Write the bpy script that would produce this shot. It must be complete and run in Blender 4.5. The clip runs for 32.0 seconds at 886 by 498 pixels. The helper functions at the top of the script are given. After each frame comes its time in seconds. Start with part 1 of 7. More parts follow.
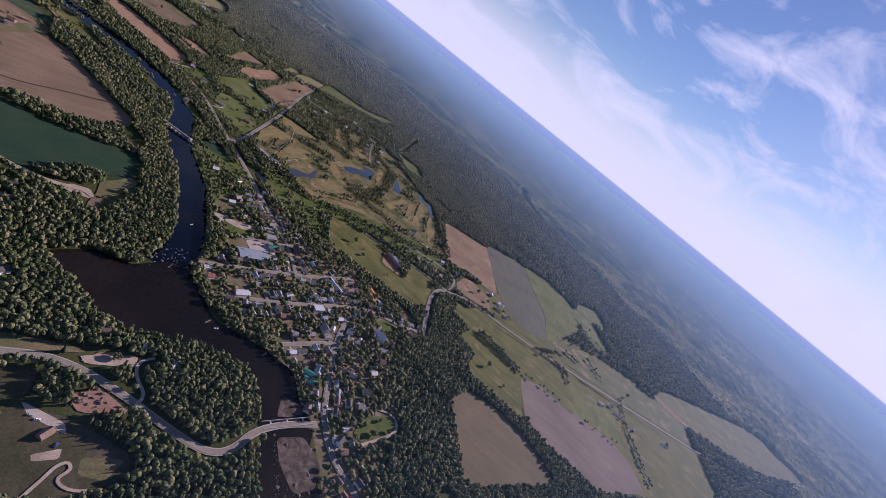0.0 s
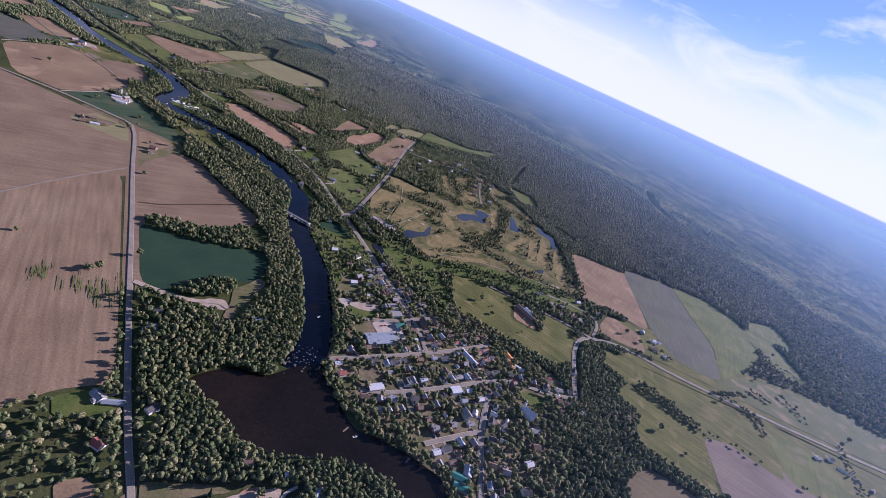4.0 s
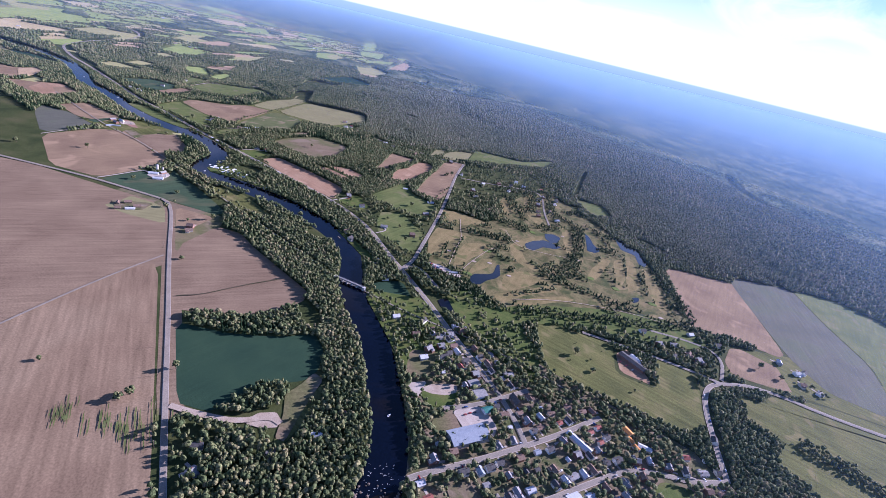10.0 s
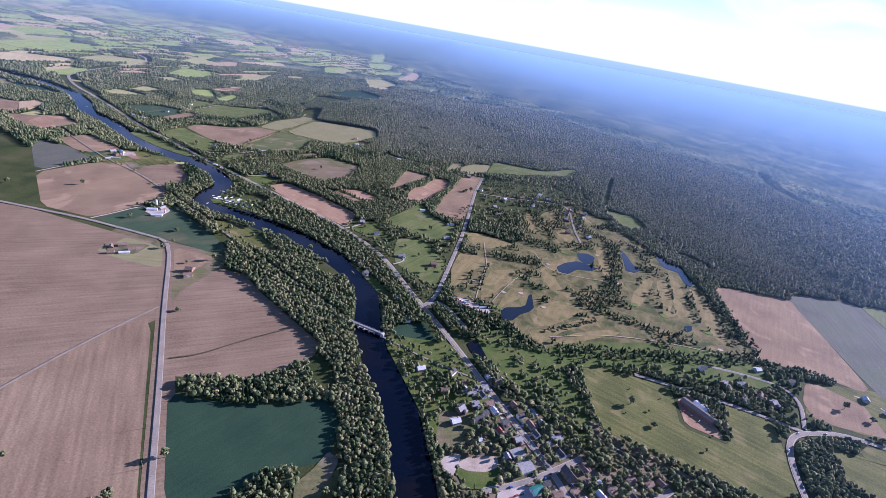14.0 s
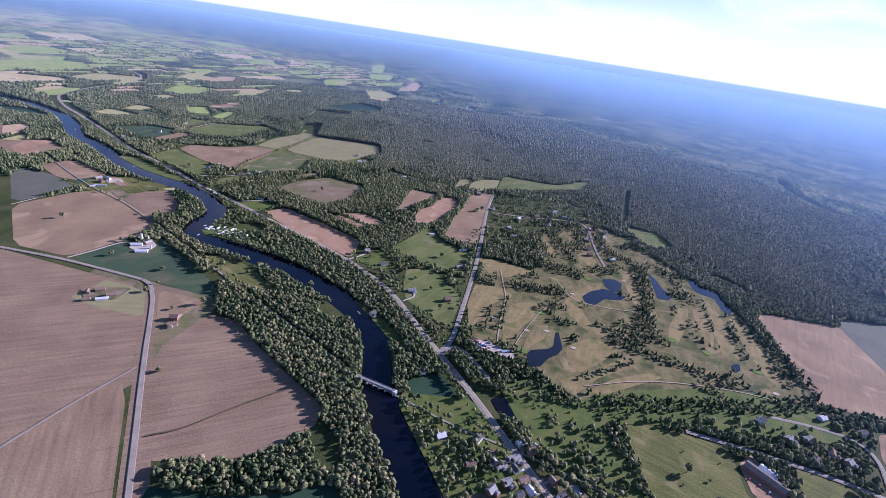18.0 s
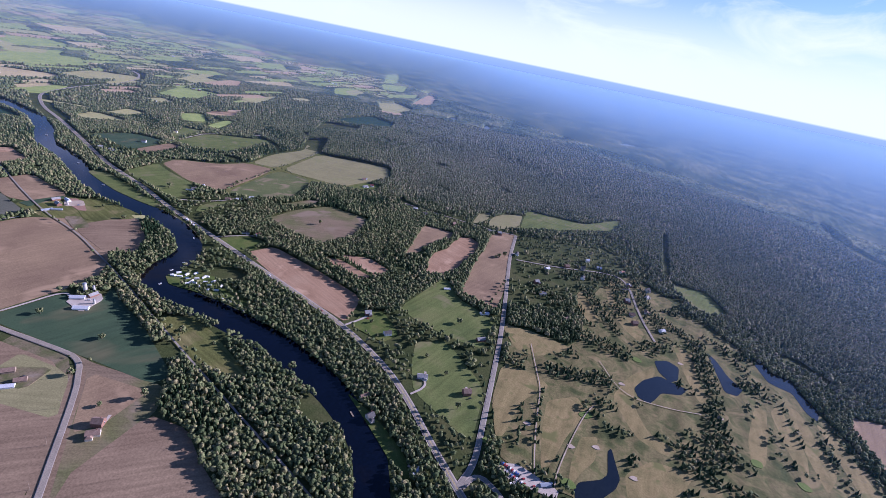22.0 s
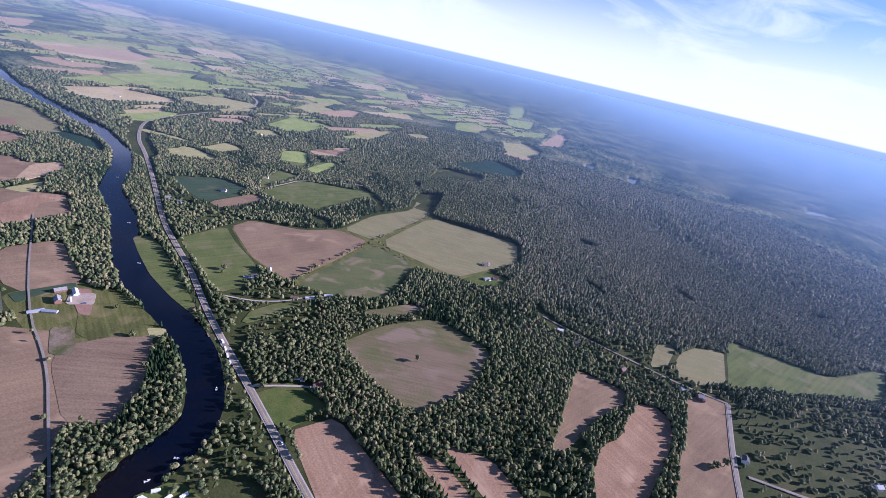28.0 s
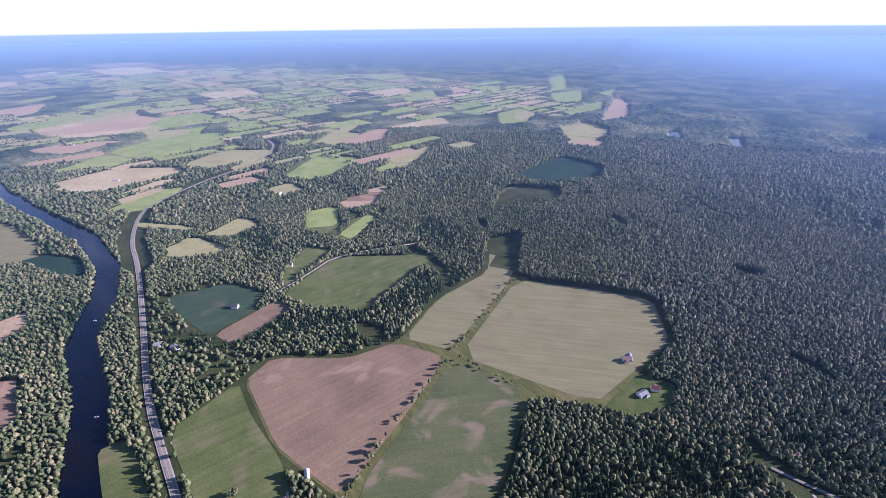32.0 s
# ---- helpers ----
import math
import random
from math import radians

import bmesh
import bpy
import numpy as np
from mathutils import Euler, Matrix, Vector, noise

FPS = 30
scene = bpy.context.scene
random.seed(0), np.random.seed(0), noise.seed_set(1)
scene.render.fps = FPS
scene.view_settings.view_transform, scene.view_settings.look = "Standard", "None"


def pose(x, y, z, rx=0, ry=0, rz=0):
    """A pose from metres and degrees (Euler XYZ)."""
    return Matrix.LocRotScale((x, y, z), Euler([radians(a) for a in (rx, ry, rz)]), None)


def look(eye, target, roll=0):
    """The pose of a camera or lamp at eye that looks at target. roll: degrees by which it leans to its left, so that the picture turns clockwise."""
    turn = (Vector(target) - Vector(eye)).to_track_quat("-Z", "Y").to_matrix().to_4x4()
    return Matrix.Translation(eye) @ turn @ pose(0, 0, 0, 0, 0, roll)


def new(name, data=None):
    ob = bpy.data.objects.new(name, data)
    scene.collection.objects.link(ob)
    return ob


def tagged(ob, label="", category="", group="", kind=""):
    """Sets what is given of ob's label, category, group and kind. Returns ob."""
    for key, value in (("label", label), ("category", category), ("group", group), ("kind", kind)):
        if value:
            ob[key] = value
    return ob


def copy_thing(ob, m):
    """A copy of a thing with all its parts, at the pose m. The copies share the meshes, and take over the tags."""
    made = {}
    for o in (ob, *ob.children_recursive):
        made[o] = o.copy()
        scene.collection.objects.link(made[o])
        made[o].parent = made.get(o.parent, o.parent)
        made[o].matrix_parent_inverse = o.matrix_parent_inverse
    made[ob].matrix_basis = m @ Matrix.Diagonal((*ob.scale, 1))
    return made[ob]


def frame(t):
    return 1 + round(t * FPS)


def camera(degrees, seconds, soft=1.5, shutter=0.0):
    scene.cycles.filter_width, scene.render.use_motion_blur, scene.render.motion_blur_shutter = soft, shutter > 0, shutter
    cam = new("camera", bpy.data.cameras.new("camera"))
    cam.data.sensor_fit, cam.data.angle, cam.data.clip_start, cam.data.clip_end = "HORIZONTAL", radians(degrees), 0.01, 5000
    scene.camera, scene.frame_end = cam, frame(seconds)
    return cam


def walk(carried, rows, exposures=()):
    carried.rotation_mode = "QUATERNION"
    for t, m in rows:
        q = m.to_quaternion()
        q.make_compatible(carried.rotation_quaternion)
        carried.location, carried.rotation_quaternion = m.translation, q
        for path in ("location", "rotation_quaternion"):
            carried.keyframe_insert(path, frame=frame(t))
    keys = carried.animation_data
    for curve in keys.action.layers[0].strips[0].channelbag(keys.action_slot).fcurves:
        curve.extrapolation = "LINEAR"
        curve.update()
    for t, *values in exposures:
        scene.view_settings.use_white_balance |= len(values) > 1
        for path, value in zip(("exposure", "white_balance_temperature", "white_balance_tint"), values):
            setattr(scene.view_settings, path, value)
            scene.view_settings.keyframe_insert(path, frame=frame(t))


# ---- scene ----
EXPOSURES = [(0, 0.56, 5680, 37), (4, 0.9, 5300, 37), (9, 1.36, 5000, 36), (17, 1.26, 4980, 36), (24, 1.0, 4960, 36), (32, 1.24, 5090, 37)]
cam = camera(87.51, 32.0, soft=0.6)


def fly(x, y, z, yaw, pitch, roll):
    """A pose in the air: heading to the left of north, nose up, and lean, in degrees."""
    turn = Matrix.Rotation(radians(yaw), 4, "Z") @ Matrix.Rotation(radians(90 + pitch), 4, "X") @ Matrix.Rotation(radians(roll), 4, "Z")
    return Matrix.Translation((x, y, z)) @ turn


walk(cam, [
    (0, fly(68.29, -344.02, 157.84, -24.19, -19.51, 38.88)),
    (1, fly(67.42, -335.20, 158.75, -22.08, -19.70, 37.88)),
    (2, fly(66.46, -325.50, 159.26, -18.42, -21.34, 34.67)),
    (3, fly(64.68, -315.58, 159.56, -13.56, -23.31, 29.46)),
    (4, fly(62.40, -306.10, 160.82, -9.46, -24.80, 24.43)),
    (7, fly(56.53, -278.76, 159.79, -5.03, -25.62, 18.24)),
    (9, fly(53.15, -259.36, 159.81, -2.74, -26.00, 14.94)),
    (11, fly(48.95, -240.52, 157.88, -1.20, -25.77, 12.66)),
    (13, fly(44.96, -220.86, 158.73, 0.00, -25.86, 10.92)),
    (14, fly(42.69, -211.53, 157.92, 0.43, -25.59, 10.27)),
    (17, fly(34.40, -184.25, 158.57, 0.76, -25.13, 9.02)),
    (19, fly(29.06, -163.76, 157.92, 1.11, -24.54, 8.73)),
    (21, fly(19.32, -126.13, 159.90, 1.39, -24.27, 9.97)),
    (22, fly(13.70, -101.83, 159.88, 1.56, -23.76, 11.72)),
    (23, fly(6.36, -76.98, 159.41, 1.79, -22.59, 14.27)),
    (24, fly(-2.62, -51.14, 158.53, 2.91, -21.75, 16.95)),
    (25, fly(-12.43, -24.38, 157.95, 5.12, -21.51, 17.74)),
    (28, fly(-48.36, 57.01, 157.83, 15.29, -23.39, 12.99)),
    (29, fly(-65.79, 89.26, 160.32, 19.30, -24.64, 8.74)),
    (30, fly(-84.33, 122.12, 162.01, 21.47, -25.33, 4.55)),
    (31, fly(-103.38, 154.45, 163.62, 22.47, -25.63, 1.21)),
    (32, fly(-122.22, 185.84, 164.75, 22.00, -26.06, -0.70)),
], exposures=EXPOSURES)

# ---- world, sun ----
K = 0.38  # the plan below is drawn in ground metres and laid out at this scale
SUN_AZ, SUN_EL = 62.0, 21.0
world = bpy.data.worlds.new("sky")
scene.world = world
world.use_nodes = True
wn, wl = world.node_tree.nodes, world.node_tree.links
wn.clear()


def wnode(kind, **inputs):
    n = wn.new(kind)
    for k, v in inputs.items():
        n.inputs[k.replace("_", " ")].default_value = v
    return n


sky = wn.new("ShaderNodeTexSky")
sky.sky_type, sky.sun_disc = "NISHITA", False
sky.sun_elevation, sky.sun_rotation = radians(SUN_EL), radians(SUN_AZ)
sky.air_density, sky.dust_density, sky.ozone_density = 1.2, 0.15, 3.5
coord = wn.new("ShaderNodeTexCoord")
sep = wn.new("ShaderNodeSeparateXYZ")
wl.new(coord.outputs["Generated"], sep.inputs[0])
# deep clear blue overhead
deep = wn.new("ShaderNodeMix")
deep.data_type, deep.blend_type = "RGBA", "MULTIPLY"
deep.inputs[0].default_value = 1.0
deep.inputs[7].default_value = (1.12, 1.16, 1.24, 1)
wl.new(sky.outputs[0], deep.inputs[6])
# thin streaked cirrus
stretch = wnode("ShaderNodeMapping")
stretch.inputs["Rotation"].default_value = (0.2, 0.35, 0.9)
stretch.inputs["Scale"].default_value = (2.0, 7.0, 9.0)
wl.new(coord.outputs["Generated"], stretch.inputs["Vector"])
streak = wnode("ShaderNodeTexNoise", Scale=1.5, Detail=9.0, Roughness=0.6, Distortion=0.8)
wl.new(stretch.outputs[0], streak.inputs["Vector"])
thin = wnode("ShaderNodeMapRange", From_Min=0.47, From_Max=0.74, To_Max=1.0)
wl.new(streak.outputs["Fac"], thin.inputs["Value"])
clouded = wn.new("ShaderNodeMix")
clouded.data_type = "RGBA"
clouded.inputs[7].default_value = (11.5, 12.0, 13.0, 1)
lower = wnode("ShaderNodeMapRange", From_Min=0.3, From_Max=0.6, To_Min=1.0, To_Max=0.0)
wl.new(sep.outputs["Z"], lower.inputs["Value"])
banked = wnode("ShaderNodeMath")
banked.operation = "MULTIPLY"
wl.new(thin.outputs[0], banked.inputs[0])
wl.new(lower.outputs[0], banked.inputs[1])
wl.new(banked.outputs[0], clouded.inputs[0])
wl.new(deep.outputs[2], clouded.inputs[6])
# bright misty air low over the horizon
low_sky = wnode("ShaderNodeMapRange", From_Min=-0.01, From_Max=0.2, To_Min=0.95, To_Max=0.0)
low_sky.interpolation_type = "SMOOTHERSTEP"
wl.new(sep.outputs["Z"], low_sky.inputs["Value"])
misty = wn.new("ShaderNodeMix")
misty.data_type = "RGBA"
misty.inputs[7].default_value = (11.8, 12.3, 13.0, 1)
wl.new(low_sky.outputs[0], misty.inputs[0])
wl.new(clouded.outputs[2], misty.inputs[6])
# hazy distance below the true horizon
far_ramp = wn.new("ShaderNodeValToRGB")
far_ramp.color_ramp.elements[0].position, far_ramp.color_ramp.elements[0].color = 0.0, (3.7, 5.3, 8.6, 1)
far_ramp.color_ramp.elements[1].position, far_ramp.color_ramp.elements[1].color = 1.0, (4.9, 6.5, 9.6, 1)
depth = wnode("ShaderNodeMapRange", From_Min=-0.03, From_Max=-0.012)
wl.new(sep.outputs["Z"], depth.inputs["Value"])
wl.new(depth.outputs[0], far_ramp.inputs[0])
edge = wnode("ShaderNodeMapRange", From_Min=-0.0115, From_Max=-0.0085)
wl.new(sep.outputs["Z"], edge.inputs["Value"])
both = wn.new("ShaderNodeMix")
both.data_type = "RGBA"
wl.new(edge.outputs[0], both.inputs[0])
wl.new(far_ramp.outputs[0], both.inputs[6])
wl.new(misty.outputs[2], both.inputs[7])
bg = wnode("ShaderNodeBackground", Strength=0.042)
wl.new(both.outputs[2], bg.inputs["Color"])
wout = wn.new("ShaderNodeOutputWorld")
wl.new(bg.outputs[0], wout.inputs[0])

sun = new("sun", bpy.data.lights.new("sun", "SUN"))
sun.data.energy, sun.data.angle, sun.data.color = 5.0, radians(0.6), (1.0, 0.87, 0.72)
sa, se = radians(SUN_AZ), radians(SUN_EL)
SUN_DIR = Vector((math.sin(sa) * math.cos(se), math.cos(sa) * math.cos(se), math.sin(se)))
sun.matrix_world = look(SUN_DIR * 1500, (0, 0, 0))


# ---- materials ----
def mat(name, colors, rough=0.9, scale=0.05, fine=1.5, bump=0.0, stripe=None, island=False, spec=0.06, metal=0.0, patch=None, contrast=1.0, grain=(0.78, 1.2)):
    """A mottled material: colours mixed by broad noise, broken by fine noise; stripe (degrees, metres, amount) adds tillage lines."""
    m = bpy.data.materials.new(name)
    m.use_nodes = True
    n, k = m.node_tree.nodes, m.node_tree.links
    p = n["Principled BSDF"]
    p.inputs["Roughness"].default_value, p.inputs["Specular IOR Level"].default_value, p.inputs["Metallic"].default_value = rough, spec, metal
    geo = n.new("ShaderNodeNewGeometry")

    def noisy(s, detail, distort=0.0):
        t = n.new("ShaderNodeTexNoise")
        t.inputs["Scale"].default_value, t.inputs["Detail"].default_value, t.inputs["Distortion"].default_value = s / K, detail, distort
        k.new(geo.outputs["Position"], t.inputs["Vector"])
        return t.outputs["Fac"]

    ramp = n.new("ShaderNodeValToRGB")
    while len(ramp.color_ramp.elements) < len(colors):
        ramp.color_ramp.elements.new(0.5)
    for i, c in enumerate(colors):
        e = ramp.color_ramp.elements[i]
        e.position = 0.5 + (i / max(1, len(colors) - 1) - 0.5) * (0.62 if island else 0.42) / contrast
        e.color = (*c, 1)
    src = noisy(scale, 5.0, 0.4)
    if island:
        add = n.new("ShaderNodeMix")
        add.inputs[0].default_value = 0.45
        k.new(src, add.inputs[2])
        k.new(noisy(0.13, 2.0), add.inputs[3])
        spot = n.new("ShaderNodeMix")
        spot.inputs[0].default_value = 0.42
        k.new(add.outputs[0], spot.inputs[2])
        k.new(geo.outputs["Random Per Island"], spot.inputs[3])
        src = spot.outputs[0]
    k.new(src, ramp.inputs[0])
    col = ramp.outputs[0]

    def multiply(col, fac, low, high):
        r = n.new("ShaderNodeMapRange")
        r.inputs["From Min"].default_value, r.inputs["From Max"].default_value = 0.3, 0.7
        r.inputs["To Min"].default_value, r.inputs["To Max"].default_value = low, high
        k.new(fac, r.inputs["Value"])
        mx = n.new("ShaderNodeMix")
        mx.data_type, mx.blend_type = "RGBA", "MULTIPLY"
        mx.inputs[0].default_value = 1.0
        k.new(col, mx.inputs[6])
        k.new(r.outputs[0], mx.inputs[7])
        return mx.outputs[2]

    if fine:
        col = multiply(col, noisy(fine, 4.0), *grain)
    if patch:
        blot = n.new("ShaderNodeMapRange")
        blot.inputs["From Min"].default_value, blot.inputs["From Max"].default_value = 0.56, 0.66
        k.new(noisy(patch[0], 3.0, 0.6), blot.inputs["Value"])
        mx = n.new("ShaderNodeMix")
        mx.data_type = "RGBA"
        mx.inputs[7].default_value = (*patch[1], 1)
        k.new(blot.outputs[0], mx.inputs[0])
        k.new(col, mx.inputs[6])
        col = mx.outputs[2]
    if stripe:
        turn = n.new("ShaderNodeMapping")
        turn.inputs["Rotation"].default_value = (0, 0, radians(-stripe[0]))
        k.new(geo.outputs["Position"], turn.inputs["Vector"])
        squash = n.new("ShaderNodeMapping")
        squash.inputs["Scale"].default_value = (0.012 / K, 1.0 / stripe[1] / K, 0)
        k.new(turn.outputs[0], squash.inputs["Vector"])
        line = n.new("ShaderNodeTexNoise")
        line.inputs["Scale"].default_value, line.inputs["Detail"].default_value = 1.0, 3.0
        k.new(squash.outputs[0], line.inputs["Vector"])
        col = multiply(col, line.outputs["Fac"], 1 - stripe[2], 1 + stripe[2])
    k.new(col, p.inputs["Base Color"])
    if bump:
        b = n.new("ShaderNodeBump")
        b.inputs["Strength"].default_value, b.inputs["Distance"].default_value = 1.0, bump * K
        k.new(noisy(fine or 1.0, 3.0), b.inputs["Height"])
        k.new(b.outputs[0], p.inputs["Normal"])
    return m


M_GROUND = mat("rough_grass", [(0.032, 0.044, 0.015), (0.052, 0.062, 0.021), (0.078, 0.078, 0.032)], scale=0.02, fine=0.35, bump=0.4)
M_TAN = mat("bare_tan_soil", [(0.159, 0.111, 0.0703), (0.199, 0.142, 0.0903), (0.228, 0.165, 0.103)], scale=0.012, fine=0.5, stripe=(28, 4.0, 0.16))
M_TAN_SW = mat("planted_tan_soil", [(0.177, 0.121, 0.0757), (0.217, 0.153, 0.0942), (0.243, 0.177, 0.11)], scale=0.01, fine=0.5, stripe=(121, 5.0, 0.18))
M_PINK = mat("bare_pink_soil", [(0.178, 0.122, 0.076), (0.222, 0.156, 0.093), (0.252, 0.178, 0.104)], scale=0.014, fine=0.5, stripe=(60, 5.0, 0.1), patch=(0.017, (0.29, 0.203, 0.122)))
M_ORANGE = mat("bare_orange_soil", [(0.235, 0.148, 0.088), (0.285, 0.182, 0.11), (0.315, 0.212, 0.13)], scale=0.02, fine=0.5, stripe=(-36, 4.0, 0.12), patch=(0.022, (0.37, 0.25, 0.155)))
M_RED_EARTH = mat("reddish_trodden_earth", [(0.24, 0.14, 0.1), (0.3, 0.185, 0.135)], scale=0.06, fine=0.8)
M_ROUGH = mat("dark_worn_grass", [(0.04, 0.045, 0.02), (0.065, 0.06, 0.032), (0.1, 0.08, 0.055)], scale=0.03, fine=0.5, bump=0.2)
M_BED = mat("rocky_river_bed", [(0.045, 0.035, 0.026), (0.09, 0.07, 0.055), (0.16, 0.13, 0.105)], scale=0.12, fine=0.9, bump=0.15)
M_BROWN = mat("brown_stubble", [(0.158, 0.115, 0.0765), (0.179, 0.135, 0.0855), (0.116, 0.115, 0.0495), (0.2, 0.15, 0.09)], scale=0.008, fine=0.5, stripe=(15, 4.0, 0.14), patch=(0.018, (0.2, 0.155, 0.105)))
M_DKGREEN = mat("dark_green_crop", [(0.022, 0.046, 0.028), (0.027, 0.054, 0.031), (0.033, 0.062, 0.034)], scale=0.02, fine=0.8, stripe=(58, 3.0, 0.06))
M_GREYCROP = mat("grey_green_crop", [(0.09, 0.095, 0.07), (0.11, 0.11, 0.082), (0.1, 0.115, 0.07)], scale=0.012, fine=0.5, stripe=(75, 5.0, 0.12))
M_BLUEGREEN = mat("blue_green_crop", [(0.042, 0.066, 0.038), (0.05, 0.078, 0.042), (0.06, 0.086, 0.046)], scale=0.02, fine=0.7, stripe=(58, 6.0, 0.12), patch=(0.009, (0.1, 0.1, 0.055)))
M_GREEN = mat("green_crop", [(0.08, 0.098, 0.04), (0.1, 0.115, 0.046), (0.125, 0.128, 0.055)], scale=0.018, fine=0.6, stripe=(30, 5.0, 0.1), patch=(0.02, (0.2, 0.162, 0.095)))
M_PASTURE = mat("pasture_grass", [(0.08, 0.087, 0.028), (0.106, 0.111, 0.034), (0.135, 0.128, 0.044)], scale=0.02, fine=0.4, stripe=(-30, 5.0, 0.25), bump=0.4, patch=(0.03, (0.155, 0.138, 0.056)))
M_LIME = mat("green_meadow", [(0.082, 0.104, 0.033), (0.108, 0.128, 0.04), (0.138, 0.146, 0.052)], scale=0.02, fine=0.5, stripe=(58, 6.0, 0.16), patch=(0.025, (0.15, 0.145, 0.065)))
# green lifted so that far crops still look sunlit under the haze sheet
M_FARGREEN = mat("haze_lifted_green_crop", [(0.203, 0.248, 0.0769), (0.256, 0.301, 0.0878), (0.312, 0.338, 0.11)], scale=0.02, fine=0.3)
M_FAIRTAN = mat("dry_ochre_fairway", [(0.14, 0.122, 0.049), (0.205, 0.163, 0.07), (0.258, 0.194, 0.09)], scale=0.035, fine=0.6, stripe=(70, 9.0, 0.15), patch=(0.035, (0.132, 0.126, 0.046)))
M_DARKTAN = mat("dull_tan_stubble", [(0.125, 0.105, 0.062), (0.15, 0.122, 0.073), (0.165, 0.135, 0.082)], scale=0.012, fine=0.5, stripe=(-30, 5.0, 0.08))
M_FAIRWAY = mat("clipped_golf_green", [(0.1, 0.14, 0.035), (0.13, 0.165, 0.045)], scale=0.06, fine=0.8)
M_YELLOW = mat("yellow_crop", [(0.285, 0.262, 0.112), (0.34, 0.312, 0.135), (0.3, 0.295, 0.13)], scale=0.02, fine=0.6, stripe=(40, 4.0, 0.1))
M_HAY = mat("mown_hay", [(0.185, 0.17, 0.082), (0.22, 0.2, 0.098), (0.198, 0.19, 0.085)], scale=0.015, fine=0.6, stripe=(10, 6.0, 0.12))
M_PURPLE = mat("dark_bare_soil", [(0.15, 0.12, 0.1), (0.18, 0.145, 0.12), (0.2, 0.165, 0.13)], scale=0.012, fine=0.5, stripe=(-30, 5.0, 0.1))
M_GOLF = mat("dry_golf_rough", [(0.055, 0.066, 0.024), (0.09, 0.093, 0.034), (0.15, 0.126, 0.056), (0.096, 0.096, 0.036), (0.055, 0.07, 0.024)], contrast=1.2, stripe=(70, 18.0, 0.25), patch=(0.03, (0.2, 0.158, 0.074)), scale=0.03, fine=0.4, bump=0.25)
M_LAWN = mat("lawn", [(0.06, 0.085, 0.022), (0.085, 0.11, 0.028), (0.12, 0.12, 0.04)], scale=0.05, fine=0.7)
M_YARD = mat("worn_yard_ground", [(0.07, 0.085, 0.03), (0.11, 0.105, 0.05), (0.17, 0.135, 0.085), (0.22, 0.18, 0.13)], scale=0.045, fine=0.5)
M_SAND = mat("sand_and_gravel", [(0.28, 0.22, 0.16), (0.36, 0.29, 0.22), (0.4, 0.34, 0.27)], scale=0.08, fine=1.0, bump=0.1)
M_ASPHALT = mat("weathered_asphalt", [(0.2, 0.178, 0.148), (0.24, 0.213, 0.175), (0.275, 0.243, 0.198)], scale=0.05, fine=0.8, rough=0.85)
M_ROADGRAVEL = mat("packed_tan_gravel", [(0.21, 0.18, 0.14), (0.25, 0.215, 0.17), (0.28, 0.24, 0.19)], scale=0.06, fine=0.8, rough=0.9)
M_GRAVEL = mat("gravel_shoulder", [(0.33, 0.28, 0.23), (0.39, 0.335, 0.28), (0.43, 0.38, 0.32)], scale=0.08, fine=1.2)
M_LEAF = mat("broad_leaves", [(0.037, 0.054, 0.022), (0.073, 0.091, 0.038), (0.125, 0.134, 0.058), (0.205, 0.174, 0.092)], scale=0.006, fine=0.6, island=True, rough=0.8, grain=(0.4, 1.7), bump=0.9, contrast=1.25)
M_LEAF_DULL = mat("dull_forest_leaves", [(0.06, 0.075, 0.043), (0.102, 0.116, 0.064), (0.148, 0.15, 0.088), (0.21, 0.178, 0.116)], scale=0.005, fine=0.5, island=True, rough=0.85, grain=(0.4, 1.7), bump=0.9, contrast=1.25)
M_NEEDLE = mat("dark_needles", [(0.014, 0.03, 0.014), (0.022, 0.042, 0.018), (0.03, 0.052, 0.02)], scale=0.02, fine=0.8, island=True, rough=0.8)
M_BARK = mat("bark", [(0.08, 0.06, 0.045), (0.14, 0.11, 0.085)], scale=1.0, fine=4.0, bump=0.02)
M_FAR = mat("far_canopy", [(0.04, 0.058, 0.036), (0.085, 0.106, 0.058), (0.17, 0.172, 0.092)], contrast=1.6, scale=0.005, fine=0.1, rough=0.85, grain=(0.55, 1.5), bump=4.0)
# straw and soil colours lifted to offset the dimming of the haze sheet
M_FARTAN = mat("haze_lifted_straw", [(0.37, 0.3, 0.15), (0.43, 0.35, 0.18), (0.48, 0.4, 0.22)], scale=0.008, fine=0.2)
M_FARROSE = mat("haze_lifted_soil", [(0.36, 0.26, 0.15), (0.41, 0.3, 0.175)], scale=0.008, fine=0.2)
M_WATER = mat("river_water", [(0.0015, 0.0025, 0.006), (0.002, 0.0035, 0.009), (0.007, 0.0055, 0.0045)], rough=0.07, scale=0.01, fine=0.25, bump=0.012, spec=0.25)
M_POOL = mat("brown_river_water", [(0.007, 0.006, 0.005), (0.012, 0.009, 0.007), (0.018, 0.013, 0.009)], rough=0.08, scale=0.01, fine=0.25, bump=0.012, spec=0.15)
M_POND = mat("pond_water", [(0.00693, 0.00924, 0.0116), (0.00924, 0.0116, 0.0127)], rough=0.12, scale=0.02, fine=0.3, bump=0.02, spec=0.45)
M_FOAM = mat("white_water", [(0.6, 0.6, 0.58), (0.8, 0.8, 0.78)], scale=0.5, fine=2.0)
